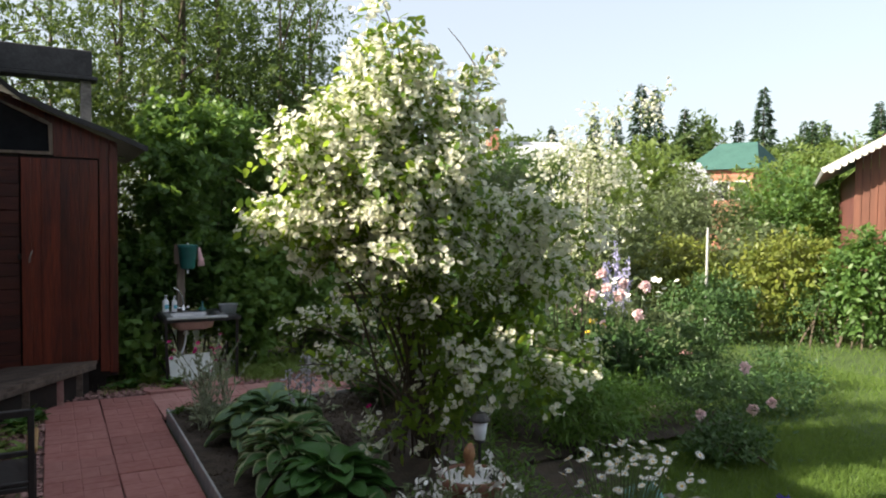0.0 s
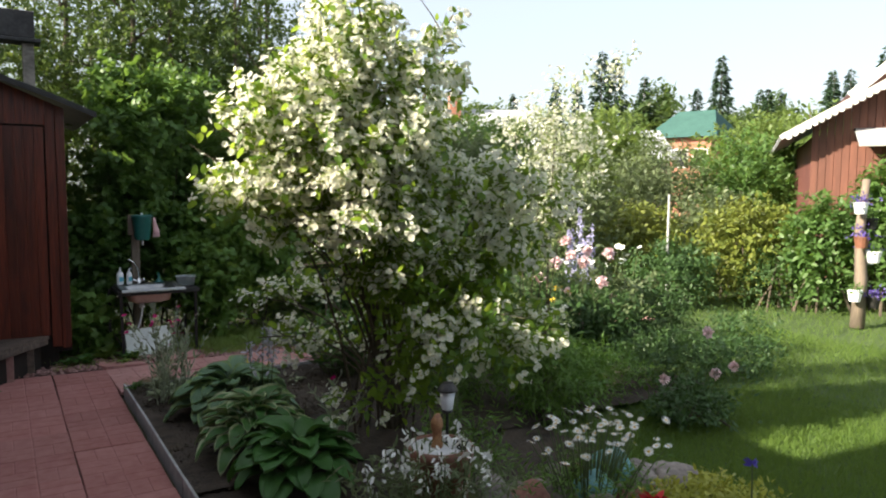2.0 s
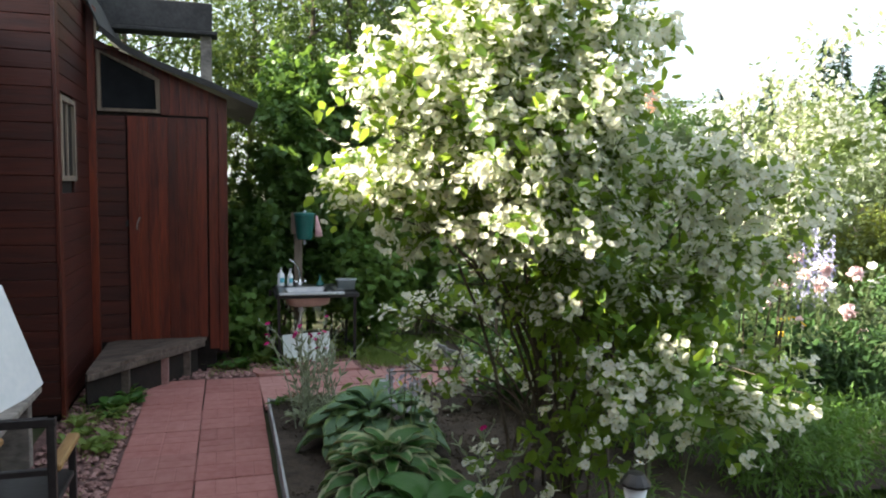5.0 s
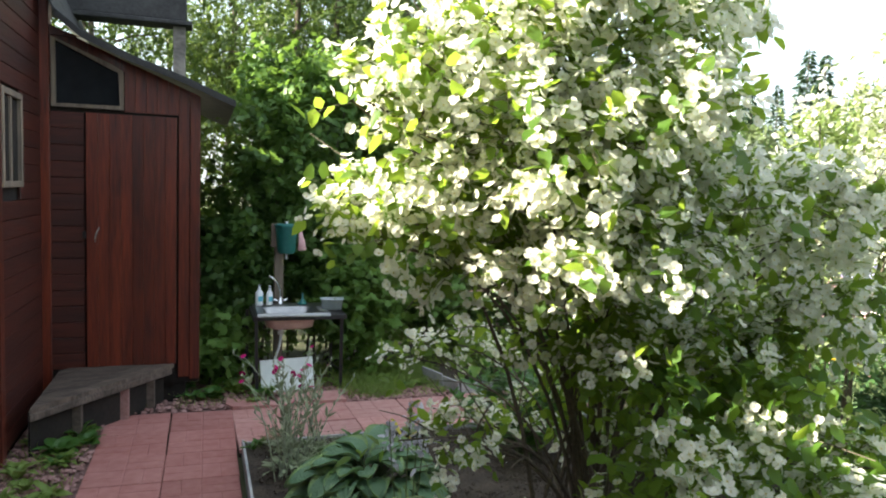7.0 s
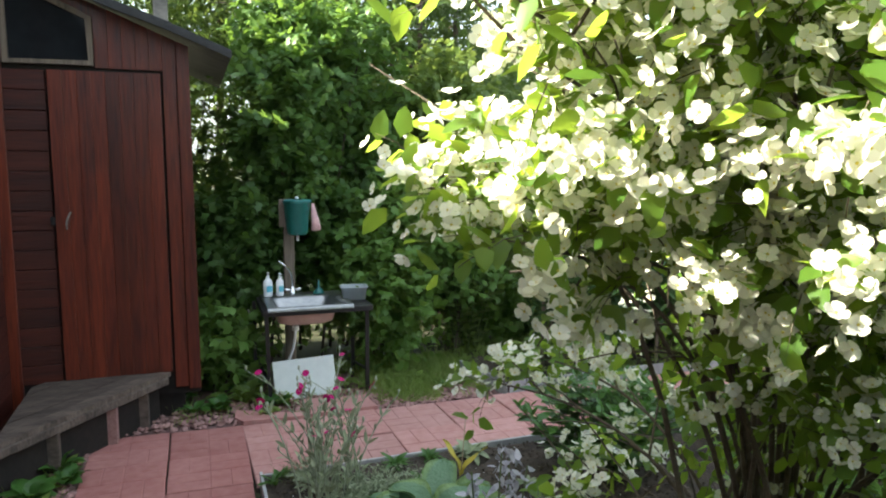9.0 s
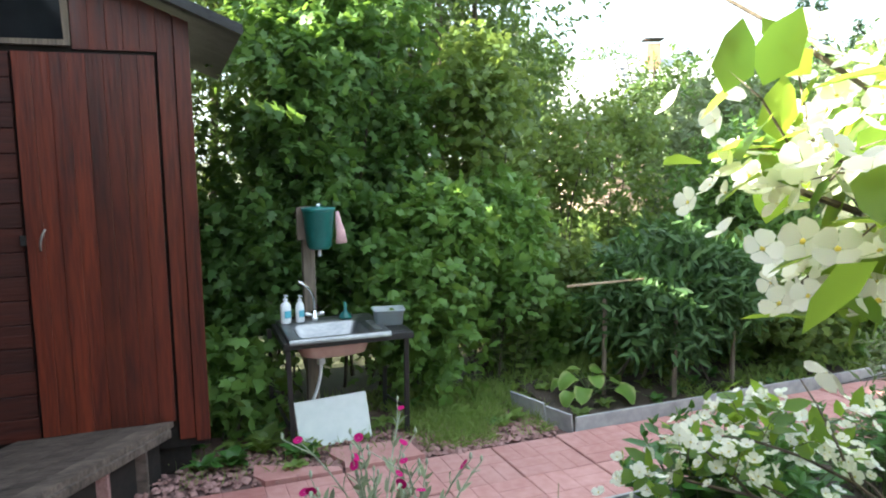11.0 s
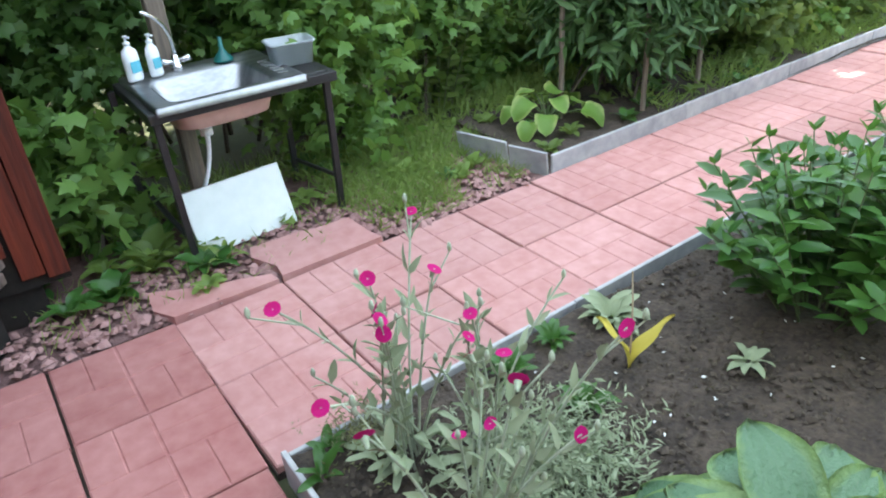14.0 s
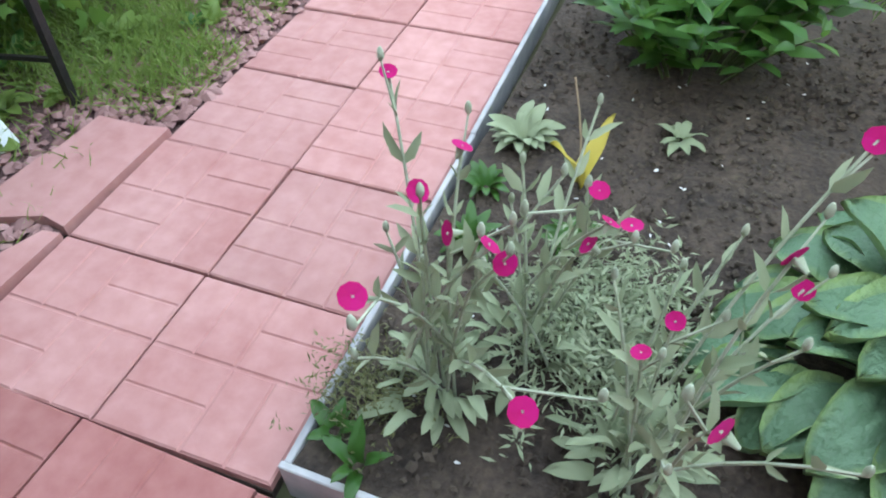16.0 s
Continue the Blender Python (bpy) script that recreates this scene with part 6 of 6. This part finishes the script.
# ---- perennial beds across the lawn ----
shrub("rose_bush", "low dark rose bush set in the lawn", "shrub", (4.62, 4.05, 0), [((4.62, 4.05, 0.13), (0.36, 0.28, 0.12))], 320, 260, 0.05, OVAL, PEONY_LEAF, 6, 0.14, 8)
for k, (c, r, m, lf, sh, n) in enumerate([
    ((4.5, 5.0, 0.24), (0.55, 0.4, 0.18), FERN_LEAF, 0.06, NARROW, 460), ((5.45, 4.95, 0.26), (0.55, 0.4, 0.2), FERN_DARK, 0.07, NARROW, 460), ((3.75, 4.75, 0.35), (0.45, 0.4, 0.25), FERN_LEAF, 0.08, NARROW, 520),
    ((6.4, 4.9, 0.16), (0.5, 0.35, 0.13), PEONY_LEAF, 0.05, OVAL, 260), ((7.2, 5.4, 0.24), (0.5, 0.4, 0.2), PEONY_LEAF, 0.05, OVAL, 220),
    ((5.5, 6.1, 0.42), (0.6, 0.45, 0.36), PEONY_LEAF, 0.1, NARROW, 520), ((4.6, 6.2, 0.5), (0.5, 0.45, 0.4), PEONY_LEAF, 0.11, OVAL, 520), ((6.6, 6.2, 0.4), (0.4, 0.35, 0.32), FERN_DARK, 0.08, NARROW, 420),
    ((6.0, 7.3, 0.6), (0.7, 0.5, 0.5), FERN_DARK, 0.09, NARROW, 420), ((4.6, 7.0, 0.6), (0.6, 0.3, 0.45), OLIVE_LEAF, 0.09, NARROW, 420),
    ((3.3, 5.6, 0.35), (0.5, 0.5, 0.3), FERN_LEAF, 0.09, NARROW, 420)]):
    shrub("perennial_clump", "leafy green perennial clump in the flower border" if m is FERN_LEAF else "dark feathery perennial clump in the flower border" if m is FERN_DARK else "dark green peony foliage in the flower border" if m is PEONY_LEAF else "grey-green perennial clump in the flower border", "perennial",
          (c[0], c[1], 0), [(c, r)], 330 + k, n, lf, sh, m, 6, 0.17, 6, 0.15, 0.006, STEM, "border perennials")


def peony_head(seed, size=0.062):
    rng = np.random.default_rng(seed)
    n = 44
    d = unit(rng.normal(size=(n, 3)) + np.array([0, 0, 0.5]))
    tmp = strew("peony_head", OVAL, d * 0.012, d, rng.normal(size=(n, 3)), size * (0.8 + 0.4 * rng.random(n)), PINK, None, "", np.full(n, 1.6))
    me = tmp.data
    bpy.data.objects.remove(tmp)
    return me


PEONY = peony_head(1)
ROSE = peony_head(2, 0.034)
heads = [(4.9, 6.07, 0.82), (5.1, 6.1, 0.8), (5.94, 6.24, 0.64), (5.4, 6.2, 0.4), (5.4, 6.5, 1.33), (5.0, 6.2, 1.12), (5.3, 6.3, 1.18), (5.6, 6.4, 1.08), (5.75, 6.5, 1.2), (5.2, 6.5, 1.05), (6.1, 6.5, 1.15), (5.5, 6.0, 0.9), (4.7, 6.1, 0.98)]
flower_clump("peonies", "tall pink double peonies over dark foliage", "peonies", (5.3, 6.2, 0), heads, PEONY, 340, PEONY_LEAF, 0.1, 200, 0.4, OVAL, 0.4)
heads = [(4.72, 3.98, 0.76), (4.76, 3.92, 0.42), (4.91, 3.86, 0.48), (4.36, 4.11, 0.39)]
flower_clump("pink_roses", "few pale pink roses on thin stems", "roses", (4.7, 4.0, 0), heads, ROSE, 341, PEONY_LEAF, 0.05, 60, 0.25, OVAL)
heads = [(6.0 + rng.normal() * 0.4, 6.5 + rng.normal() * 0.3, rng.uniform(1.0, 1.4)) for _ in range(26)]
WHITE_HEAD = cut_flower("white_head", petals(6, 0.4, 0.3), 0.07, [WHITE_PETAL, PINK])
flower_clump("white_border_flowers", "pale pink and white flowers on tall stems", "flowers", (6.0, 6.5, 0), heads, WHITE_HEAD, 342, OLIVE_LEAF, 0.08, 260, 0.5, OVAL, hz=0.9)
DELPH = thing("delphinium", "tall pale lilac-blue delphinium spikes", "flowers", (5.85, 6.75, 0))
for k, (x, y, h) in enumerate(((0, 0, 1.7), (0.1, -0.1, 1.5), (-0.12, 0.05, 1.45), (0.2, 0.1, 1.3))):
    stalk_flowers(DELPH, (x * 0.4, y * 0.4, 0), (x, y, h), 150, 0.045, LILAC, 350 + k, spread=0.05, from_part=0.6)
YF = cut_flower("yellow_head", petals(6, 0.5, 0.3), 0.06, [YELLOW_EYE, YELLOW_EYE])
heads = [(4.55 + rng.normal() * 0.08, 5.6 + rng.normal() * 0.08, rng.uniform(0.8, 0.95)) for _ in range(5)]
flower_clump("yellow_flowers", "few yellow flowers among peonies", "flowers", (4.55, 5.6, 0), heads, YF, 343)

for k, (c, r, m, lf, n, lab) in enumerate([
    ((10.98, 8.1, 0.9), (1.0, 0.8, 0.75), YELLOW_LEAF, 0.1, 700, "sunlit shrub in full yellow flower"), ((10.2, 9.9, 0.9), (0.9, 0.8, 0.6), YELLOW_LEAF, 0.1, 500, "sunlit shrub in full yellow flower"),
    ((9.2, 8.2, 0.5), (0.8, 0.6, 0.4), PEONY_LEAF, 0.08, 400, "dark green shrub in the far border"), ((12.0, 9.4, 0.95), (1.0, 0.8, 0.8), OLIVE_LEAF, 0.11, 600, "grey-green shrub in the far border"),
    ((12.8, 12.0, 1.65), (1.5, 1.4, 1.3), OLIVE_LEAF, 0.1, 900, "grey-green willowy shrub in the garden"),
    ((10.7, 7.3, 0.45), (0.5, 0.45, 0.38), PEONY_LEAF, 0.06, 240, "currant bush beside the summer house"), ((11.0, 6.75, 0.95), (0.5, 0.4, 0.75), HEDGE_LEAF, 0.11, 420, "leafy bush before the summer house wall"), ((11.85, 6.3, 1.2), (0.42, 0.4, 1.0), HEDGE_LEAF, 0.12, 460, "climber-covered bush beside the summer house"), ((11.95, 5.6, 1.2), (0.42, 0.4, 0.95), HEDGE_LEAF, 0.12, 420, "climber-covered bush beside the summer house"),
    ((8.2, 10.2, 1.2), (1.2, 0.9, 1.0), OLIVE_LEAF, 0.11, 700, "grey-green shrub behind the border"), ((9.0, 13.5, 1.8), (1.6, 1.2, 1.6), HEDGE_LEAF, 0.13, 800, "dark apple tree crown behind the border"),
    ((6.6, 11.0, 1.2), (0.9, 0.8, 1.0), HEDGE_LEAF, 0.11, 700, "green shrub at the hedge's end"), ((15.0, 11.0, 1.7), (1.6, 1.4, 1.5), HEDGE_LEAF, 0.13, 900, "green leafy bushes beside the summer house"),
    ((17.5, 12.5, 2.1), (2.0, 1.6, 1.75), LIGHT_LEAF, 0.15, 1000, "tall sunlit bushes behind the summer house"), ((7.6, 12.4, 1.6), (1.2, 1.0, 1.4), OLIVE_LEAF, 0.12, 700, "tangled old fruit tree behind the hedge"),
    ((12.0, 16.5, 2.0), (2.2, 1.5, 1.8), OLIVE_LEAF, 0.16, 900, "grey-green thicket behind the garden"), ((17, 18, 2.4), (2.4, 2.0, 2.2), LIGHT_LEAF, 0.18, 900, "light green thicket behind the garden")]):
    shrub("garden_shrub", lab, "shrub", (c[0], c[1], 0), [(c, r), ((c[0] + 0.3 * r[0], c[1], c[2] + 0.45 * r[2]), (r[0] * 0.6, r[1] * 0.6, r[2] * 0.6))], 360 + k, n, lf, OVAL, m, 8, 0.34, 7, 0.25, 0.02, group="garden shrubs")
bm = bmesh.new()
tube(bm, [(9.25, 8.3, 0), (9.25, 8.3, 1.86)], 0.022, 0.02, 8)
tagged(part("white_post", bm, SLATE), "thin whitish garden post among shrubs", "post")

# flower tower of an old trunk with hanging pots
TOWER = thing("flower_tower", "old tree trunk hung with flower pots", "flower stand", (10.1, 5.6, 0))
bm = bmesh.new()
tube(bm, [(0, 0, 0), (0.03, 0, 0.7), (-0.03, 0.02, 1.4), (0.04, 0, 2.1)], 0.1, 0.05, 9)
part("trunk", bm, POST_WOOD, TOWER, "", True)
VIOLET = leaf_material("violet_petal", (0.06, 0.04, 0.2), (0.14, 0.1, 0.35), (0.15, 0.1, 0.35), 0.2, 0.6)
for k, (x, y, z, m) in enumerate(((-0.17, -0.05, 1.62, PLASTIC_W), (0.16, -0.02, 1.4, BLACK), (-0.2, -0.1, 1.15, CLAY), (-0.05, -0.2, 0.95, PLASTIC_W), (0.2, 0, 0.9, PLASTIC_W), (-0.2, -0.05, 0.4, PLASTIC_W), (0.1, -0.15, 0.3, BLACK))):
    pot = part("pot", lathe([(0.07, 0), (0.095, 0.14), (0.1, 0.14), (0.1, 0.16), (0.085, 0.16), (0.08, 0.13), (0.0, 0.13)], 12, (x, y, z)), m, TOWER)
    q = np.random.default_rng(400 + k)
    n = 70
    p = np.array((x, y, z + 0.2)) + q.normal(size=(n, 3)) * np.array((0.07, 0.07, 0.05))
    strew("flower_tuft", OVAL, p, q.normal(size=(n, 3)), q.normal(size=(n, 3)), np.full(n, 0.05), VIOLET if k % 2 == 0 else HEDGE_LEAF, pot)

# ---- summer house ----
SIDING = material("sunlit_red_siding", (0.1, 0.04, 0.027), (0.18, 0.07, 0.045), 1.5, 0.6, 0.2, stretch=(6, 6, 0.7), vary=0.12)
WHITE_TRIM = material("white_painted_trim", (0.42, 0.42, 0.4), (0.6, 0.6, 0.58), 5, 0.6, 0.1)
GREY_ROOF = material("grey_sheet_roof", (0.3, 0.31, 0.33), (0.45, 0.46, 0.48), 2, 0.6, 0.1)
RED_ROOF = material("dark_red_roof_boards", (0.09, 0.03, 0.025), (0.15, 0.05, 0.04), 3, 0.7, 0.2)
HOUSE = thing("summer_house", "red-brown wooden summer house with white scalloped eaves", "house", (12.84, 6.42, 0.4), -55)
for k in range(34):
    x = -1.4 + 0.12 * k
    top = 3.72 - 0.57 * abs(x - 0.3) - 0.05
    part("board", boxed((x, 0, 0), (x + 0.114, 0.03, min(top, 3.72 - 0.57 * abs(x + 0.114 - 0.3) - 0.05)), 0.004), SIDING, HOUSE)
part("wall_core", boxed((-1.38, 0.04, 0), (2.6, 5, 2.5), 0), RED_ROOF, HOUSE)
for s in (-1, 1):
    bm = bmesh.new()
    box(bm, (0, -0.5, -0.04), (2.55, 5.2, 0.04), 0.01)
    ob = part("roof", bm, GREY_ROOF, HOUSE)
    ob.matrix_basis = pose(0.3, 0, 3.72) @ (pose(0, 0, 0, 0, 29.7) if s > 0 else pose(0, 0, 0, 0, 0, 180) @ pose(0, -4.7, 0, 0, 29.7))
    for k in range(22):
        t0 = k * 0.112
        bm = lathe([(0.055, -0.01), (0.055, 0.01)], 10)
        part("scallop", bm, WHITE_TRIM, HOUSE).matrix_basis = pose(0.3 + s * (t0 + 0.06) * math.cos(radians(29.7)), -0.52, 3.66 - (t0 + 0.06) * math.sin(radians(29.7)), 90)
    bm = boxed((0, -0.54, -0.05), (2.56, -0.515, 0.04), 0.004)
    ob = part("bargeboard", bm, WHITE_TRIM, HOUSE)
    ob.matrix_basis = pose(0.3, 0, 3.72) @ (pose(0, 0, 0, 0, 29.7) if s > 0 else pose(0, 0, 0, 0, -29.7) @ Matrix.Translation((-2.56, 0, 0)))
AW = part("awning", boxed((-0.75, -0.7, 2.5), (2.2, 0.0, 2.54), 0.005, Matrix.Translation((0, 0, 0)) @ Matrix.Rotation(0, 4, "X")), GREY_ROOF, HOUSE, "grey sheet awning with white edge")
AW.matrix_basis = Matrix.Translation((0, 0, 2.6)) @ Matrix.Rotation(radians(24), 4, "X") @ Matrix.Translation((0, 0, -2.52))
part("awning_edge", boxed((-0.75, -0.72, 2.2), (2.2, -0.68, 2.28), 0.004), WHITE_TRIM, AW).matrix_basis = Matrix.Rotation(radians(-0), 4, "X") @ Matrix.Translation((0, 0, 0.28))
HW = part("window", lathe([(0.3, -0.02), (0.3, 0.02), (0.0, 0.02)], 24), RED_ROOF, HOUSE, "round-topped gable window")
HW.matrix_basis = pose(0.2, -0.02, 2.85, 90)
part("pane", lathe([(0.24, -0.01), (0.24, 0.012), (0, 0.012)], 24), DARK_GLASS, HW).location = (0, 0, 0.02)
DOORWAY = part("door", boxed((-0.4, -0.03, 0.1), (0.6, 0.0, 2.1), 0.01), RED_ROOF, HOUSE, "dark doorway under the awning")
for s in (-1, 1):
    bm = bmesh.new()
    box(bm, (0, 0.8, -0.05), (4.6, 6.5, 0.05), 0.01)
    part("upper_roof", bm, RED_ROOF, HOUSE).matrix_basis = pose(2.6, 0, 6.4) @ (pose(0, 0, 0, 0, 43) if s > 0 else pose(0, 0, 0, 0, 0, 180) @ pose(0, -7.3, 0, 0, 43))
    bm = boxed((0, 0.74, -0.09), (4.6, 0.79, 0.07), 0.005)
    part("bargeboard", bm, WHITE_TRIM, HOUSE).matrix_basis = pose(2.6, 0, 6.4) @ (pose(0, 0, 0, 0, 43) if s > 0 else pose(0, 0, 0, 0, -43) @ Matrix.Translation((-4.6, 0, 0)))
bm = bmesh.new()
a = [bm.verts.new(v) for v in ((-0.6, 0.9, 2.4), (5.8, 0.9, 2.4), (5.8, 0.9, 3.4), (2.6, 0.9, 6.35), (-0.6, 0.9, 3.4))]
b = [bm.verts.new(v.co + Vector((0, 0.12, 0))) for v in a]
bm.faces.new(a)
bm.faces.new(list(reversed(b)))
for i in range(5):
    bm.faces.new((a[(i + 1) % 5], a[i], b[i], b[(i + 1) % 5]))
part("gable", bm, SIDING, HOUSE)

# ---- houses and woods in the distance ----
BRICK = material("red_brick_wall", (0.3, 0.12, 0.08), (0.42, 0.2, 0.14), 3, 0.85, 0.2)
PINK_WALL = material("pinkish_plaster", (0.5, 0.36, 0.3), (0.6, 0.45, 0.38), 2, 0.85, 0.1)
GREEN_ROOF = material("green_sheet_roof", (0.025, 0.08, 0.07), (0.04, 0.11, 0.096), 1.5, 0.9, 0.1)
PALE_ROOF = material("pale_slate_roof", (0.36, 0.38, 0.4), (0.5, 0.51, 0.52), 1.5, 0.7, 0.2)


def far_house(label, at, turn, w, d, h, roof_h, ridge, wall, roof, over=0.5):
    """A house far off: walls with windows, a hipped or gabled roof (ridge: its length)."""
    ob = thing("far_house", label, "house", at, turn, "far houses")
    part("wall", boxed((-w / 2, -d / 2, 0), (w / 2, d / 2, h), 0.02), wall, ob)
    bm = bmesh.new()
    e = [bm.verts.new(v) for v in ((-w / 2 - over, -d / 2 - over, h - 0.1), (w / 2 + over, -d / 2 - over, h - 0.1), (w / 2 + over, d / 2 + over, h - 0.1), (-w / 2 - over, d / 2 + over, h - 0.1))]
    r = [bm.verts.new((-ridge / 2, 0, h + roof_h)), bm.verts.new((ridge / 2, 0, h + roof_h))]
    for f in ((e[0], e[1], r[1], r[0]), (e[1], e[2], r[1]), (e[2], e[3], r[0], r[1]), (e[3], e[0], r[0]), (e[3], e[2], e[1], e[0])):
        bm.faces.new(f)
    part("roof", bm, roof, ob)
    for k in range(3):
        x = -w / 2 + w * (k + 0.5) / 3
        win = part("window", boxed((x - 0.5, -d / 2 - 0.05, h - 2.0), (x + 0.5, -d / 2 + 0.02, h - 0.8), 0.02), WHITE_TRIM, ob)
        part("pane", boxed((x - 0.4, -d / 2 - 0.07, h - 1.9), (x + 0.4, -d / 2 - 0.055, h - 0.9), 0), DARK_GLASS, win)
    return ob


far_house("brick house with a green hipped metal roof", (38.99, 31.68, 0), -72, 3.8, 5.0, 5.35, 1.8, 2.4, BRICK, GREEN_ROOF)
far_house("small pinkish house with a grey roof", (25.0, 24.3, 0), -20, 2.8, 3.0, 3.4, 1.35, 3.2, PINK_WALL, GREY_ROOF, 0.3)
GH = far_house("low house with a pale slate roof and brick chimney", (16.85, 26.6, -0.4), -24, 7.0, 5.0, 3.6, 2.2, 7.2, PINK_WALL, PALE_ROOF, 0.3)
CH = part("chimney", boxed((-0.35, -0.55, 5.0), (0.15, -0.05, 6.3), 0.02), BRICK, GH, "red brick chimney")
part("chimney_cap", boxed((-0.45, -0.65, 6.42), (0.25, 0.05, 6.48), 0.01), BLACK, CH)
LADDER = part("roof_ladder", boxed((-1.4, -2.75, 3.75), (-1.32, -2.7, 3.8), 0), BLACK, GH, "dark ladder lying on the roof")
for x in (-1.45, -1.0):
    bm = bmesh.new()
    tube(bm, [(x, -2.6, 3.95), (x + 0.0, -0.3, 5.75)], 0.035, 0.035, 4)
    part("rail", bm, BLACK, LADDER)
for k in range(7):
    f = (k + 0.5) / 7
    bm = bmesh.new()
    tube(bm, [(-1.45, -2.6 + 2.3 * f, 3.97 + 1.8 * f), (-1.0, -2.6 + 2.3 * f, 3.97 + 1.8 * f)], 0.03, 0.03, 4)
    part("rung", bm, BLACK, LADDER)


def spruce(at, h, seed):
    """A spruce: straight trunk and whorls of drooping needled boughs."""
    rng = np.random.default_rng(seed)
    ob = thing("spruce", "dark spruce of the far wood", "tree", at, 0, "far spruces")
    bm = bmesh.new()
    tube(bm, [(0, 0, -0.2), (0, 0, h)], h * 0.015, 0.02, 6)
    part("trunk", bm, BARK, ob)
    n = 3000
    t = rng.random(n) ** 0.65
    z = h * (1 - t * 0.88)
    r = h * 0.17 * t ** 0.85 * (0.75 + 0.35 * rng.random(n)) * (0.8 + 0.2 * np.sin(z * 7))
    a = rng.random(n) * 6.283
    d = np.stack([np.cos(a), np.sin(a), np.full(n, -0.25)], 1)
    s = 0.35 + 0.75 * rng.random(n)
    p = np.stack([r * np.cos(a) * s, r * np.sin(a) * s, z], 1)
    strew("bough_mass", NARROW, p, d, rng.normal(size=(n, 3)) * 0.5 + np.array([0, 0, 1.0]), h * 0.034 * (0.6 + 0.7 * rng.random(n)), SPRUCE, ob, "", np.full(n, 2.0))
    return ob


wr = random.Random(77)
for k in range(58):
    b = 26 + 46 * k / 57 + wr.uniform(-1, 1)
    dist = wr.uniform(62, 80)
    x, y = dist * math.sin(radians(b)), dist * math.cos(radians(b))
    if k % 3 != 1 and b > 36:
        spruce((x, y, 0), wr.uniform(9.3, 14.0), 500 + k)
    else:
        h = wr.uniform(7.5, 11)
        tree("broad leafy tree of the far wood", (x, y, 0), h, [((0, 0, h * 0.6), (h * 0.26, h * 0.28, h * 0.3)), ((1, 0, h * 0.8), (h * 0.2, h * 0.2, h * 0.18))], 540 + k, 420, 0.5, TREE_LEAF, 0.2, OVAL, 6, 1.2, group="far trees", limbs=4)
for k, (x, y, h) in enumerate([(22, 38, 8.6), (25.5, 38.5, 7.2), (28, 40, 7.0), (23, 15.5, 4.6), (20.5, 13.5, 4.0), (26, 16, 5.4), (19, 10.0, 4.2), (13.5, 22, 5.0), (21, 22, 5.0), (10, 24, 6)]):
    tree("leafy tree between the gardens", (x, y, 0), h, [((0, 0, h * 0.5), (h * 0.3, h * 0.3, h * 0.3)), ((0.4, 0, h * 0.75), (h * 0.2, h * 0.2, h * 0.2))], 570 + k, 700, 0.2, LIGHT_LEAF if 3 <= k <= 6 else TREE_LEAF, 0.14, OVAL, 7, 0.6, group="garden trees", limbs=6)
bm = bmesh.new()
tube(bm, bend((7.5, 6.2, 5.6), (12, 6.0, 5.6), (18, 6.0, 6.3), 12), 0.008, 0.008, 4)
tagged(part("power_cable", bm, BLACK), "thin overhead power cable across the sky", "cable")

# ---- by the near edge of the path ----
CHAIR = thing("metal_chair", "black iron garden chair frame with wooden arms", "chair", (-0.68, 4.66, 0))
for x, y in ((0, 0), (0.34, 0), (0, 0.42), (0.34, 0.42)):
    part("leg", boxed((x - 0.017, y - 0.017, 0), (x + 0.017, y + 0.017, 0.86 if y == 0 else 0.6), 0.003), BLACK, CHAIR)
part("back_rail", boxed((-0.017, -0.018, 0.82), (0.36, 0.018, 0.86), 0.004), BLACK, CHAIR)
part("back_rail", boxed((0.018, -0.014, 0.6), (0.322, 0.014, 0.63), 0.004), BLACK, CHAIR)
part("back_rail", boxed((0.018, -0.014, 0.4), (0.322, 0.014, 0.43), 0.004), BLACK, CHAIR)
part("seat", boxed((-0.01, -0.01, 0.43), (0.35, 0.44, 0.46), 0.006), BLACK, CHAIR)
for x in (0.0, 0.34):
    part("arm", boxed((x - 0.03, 0.02, 0.6), (x + 0.03, 0.46, 0.635), 0.008), material("ochre_arm_wood", (0.2, 0.11, 0.035), (0.38, 0.23, 0.09), 1.6, 0.6, 0.3, stretch=(9, 1, 9)), CHAIR, "worn ochre wooden arm")
SLAB = tagged(part("grey_panel", boxed((-0.4, -0.01, 0), (0.32, 0.01, 0.72), 0.009), PLASTIC_W), "grey-white panel leaning on the shed wall", "panel")
SLAB.matrix_world = pose(-0.84, 6.15, 0.5, -16, -8, 78)
BENCH = thing("bench", "weathered grey plank bench along the shed", "bench", (-1.04, 5.9, 0))
part("seat", boxed((-0.25, -0.6, 0.48), (0.25, 0.6, 0.52), 0.006), GREY_WOOD, BENCH)
for y in (-0.5, 0.5):
    part("leg", boxed((-0.2, y - 0.04, 0), (0.2, y + 0.04, 0.48), 0.006), GREY_WOOD, BENCH)

# ---- to metres: mesh data and places alike, so that no object carries a scale of its own for it ----
for me in bpy.data.meshes:
    me.transform(Matrix.Scale(SIZE, 4))
for ob in scene.objects:
    if ob.type in ("MESH", "EMPTY"):
        ob.location = ob.location * SIZE
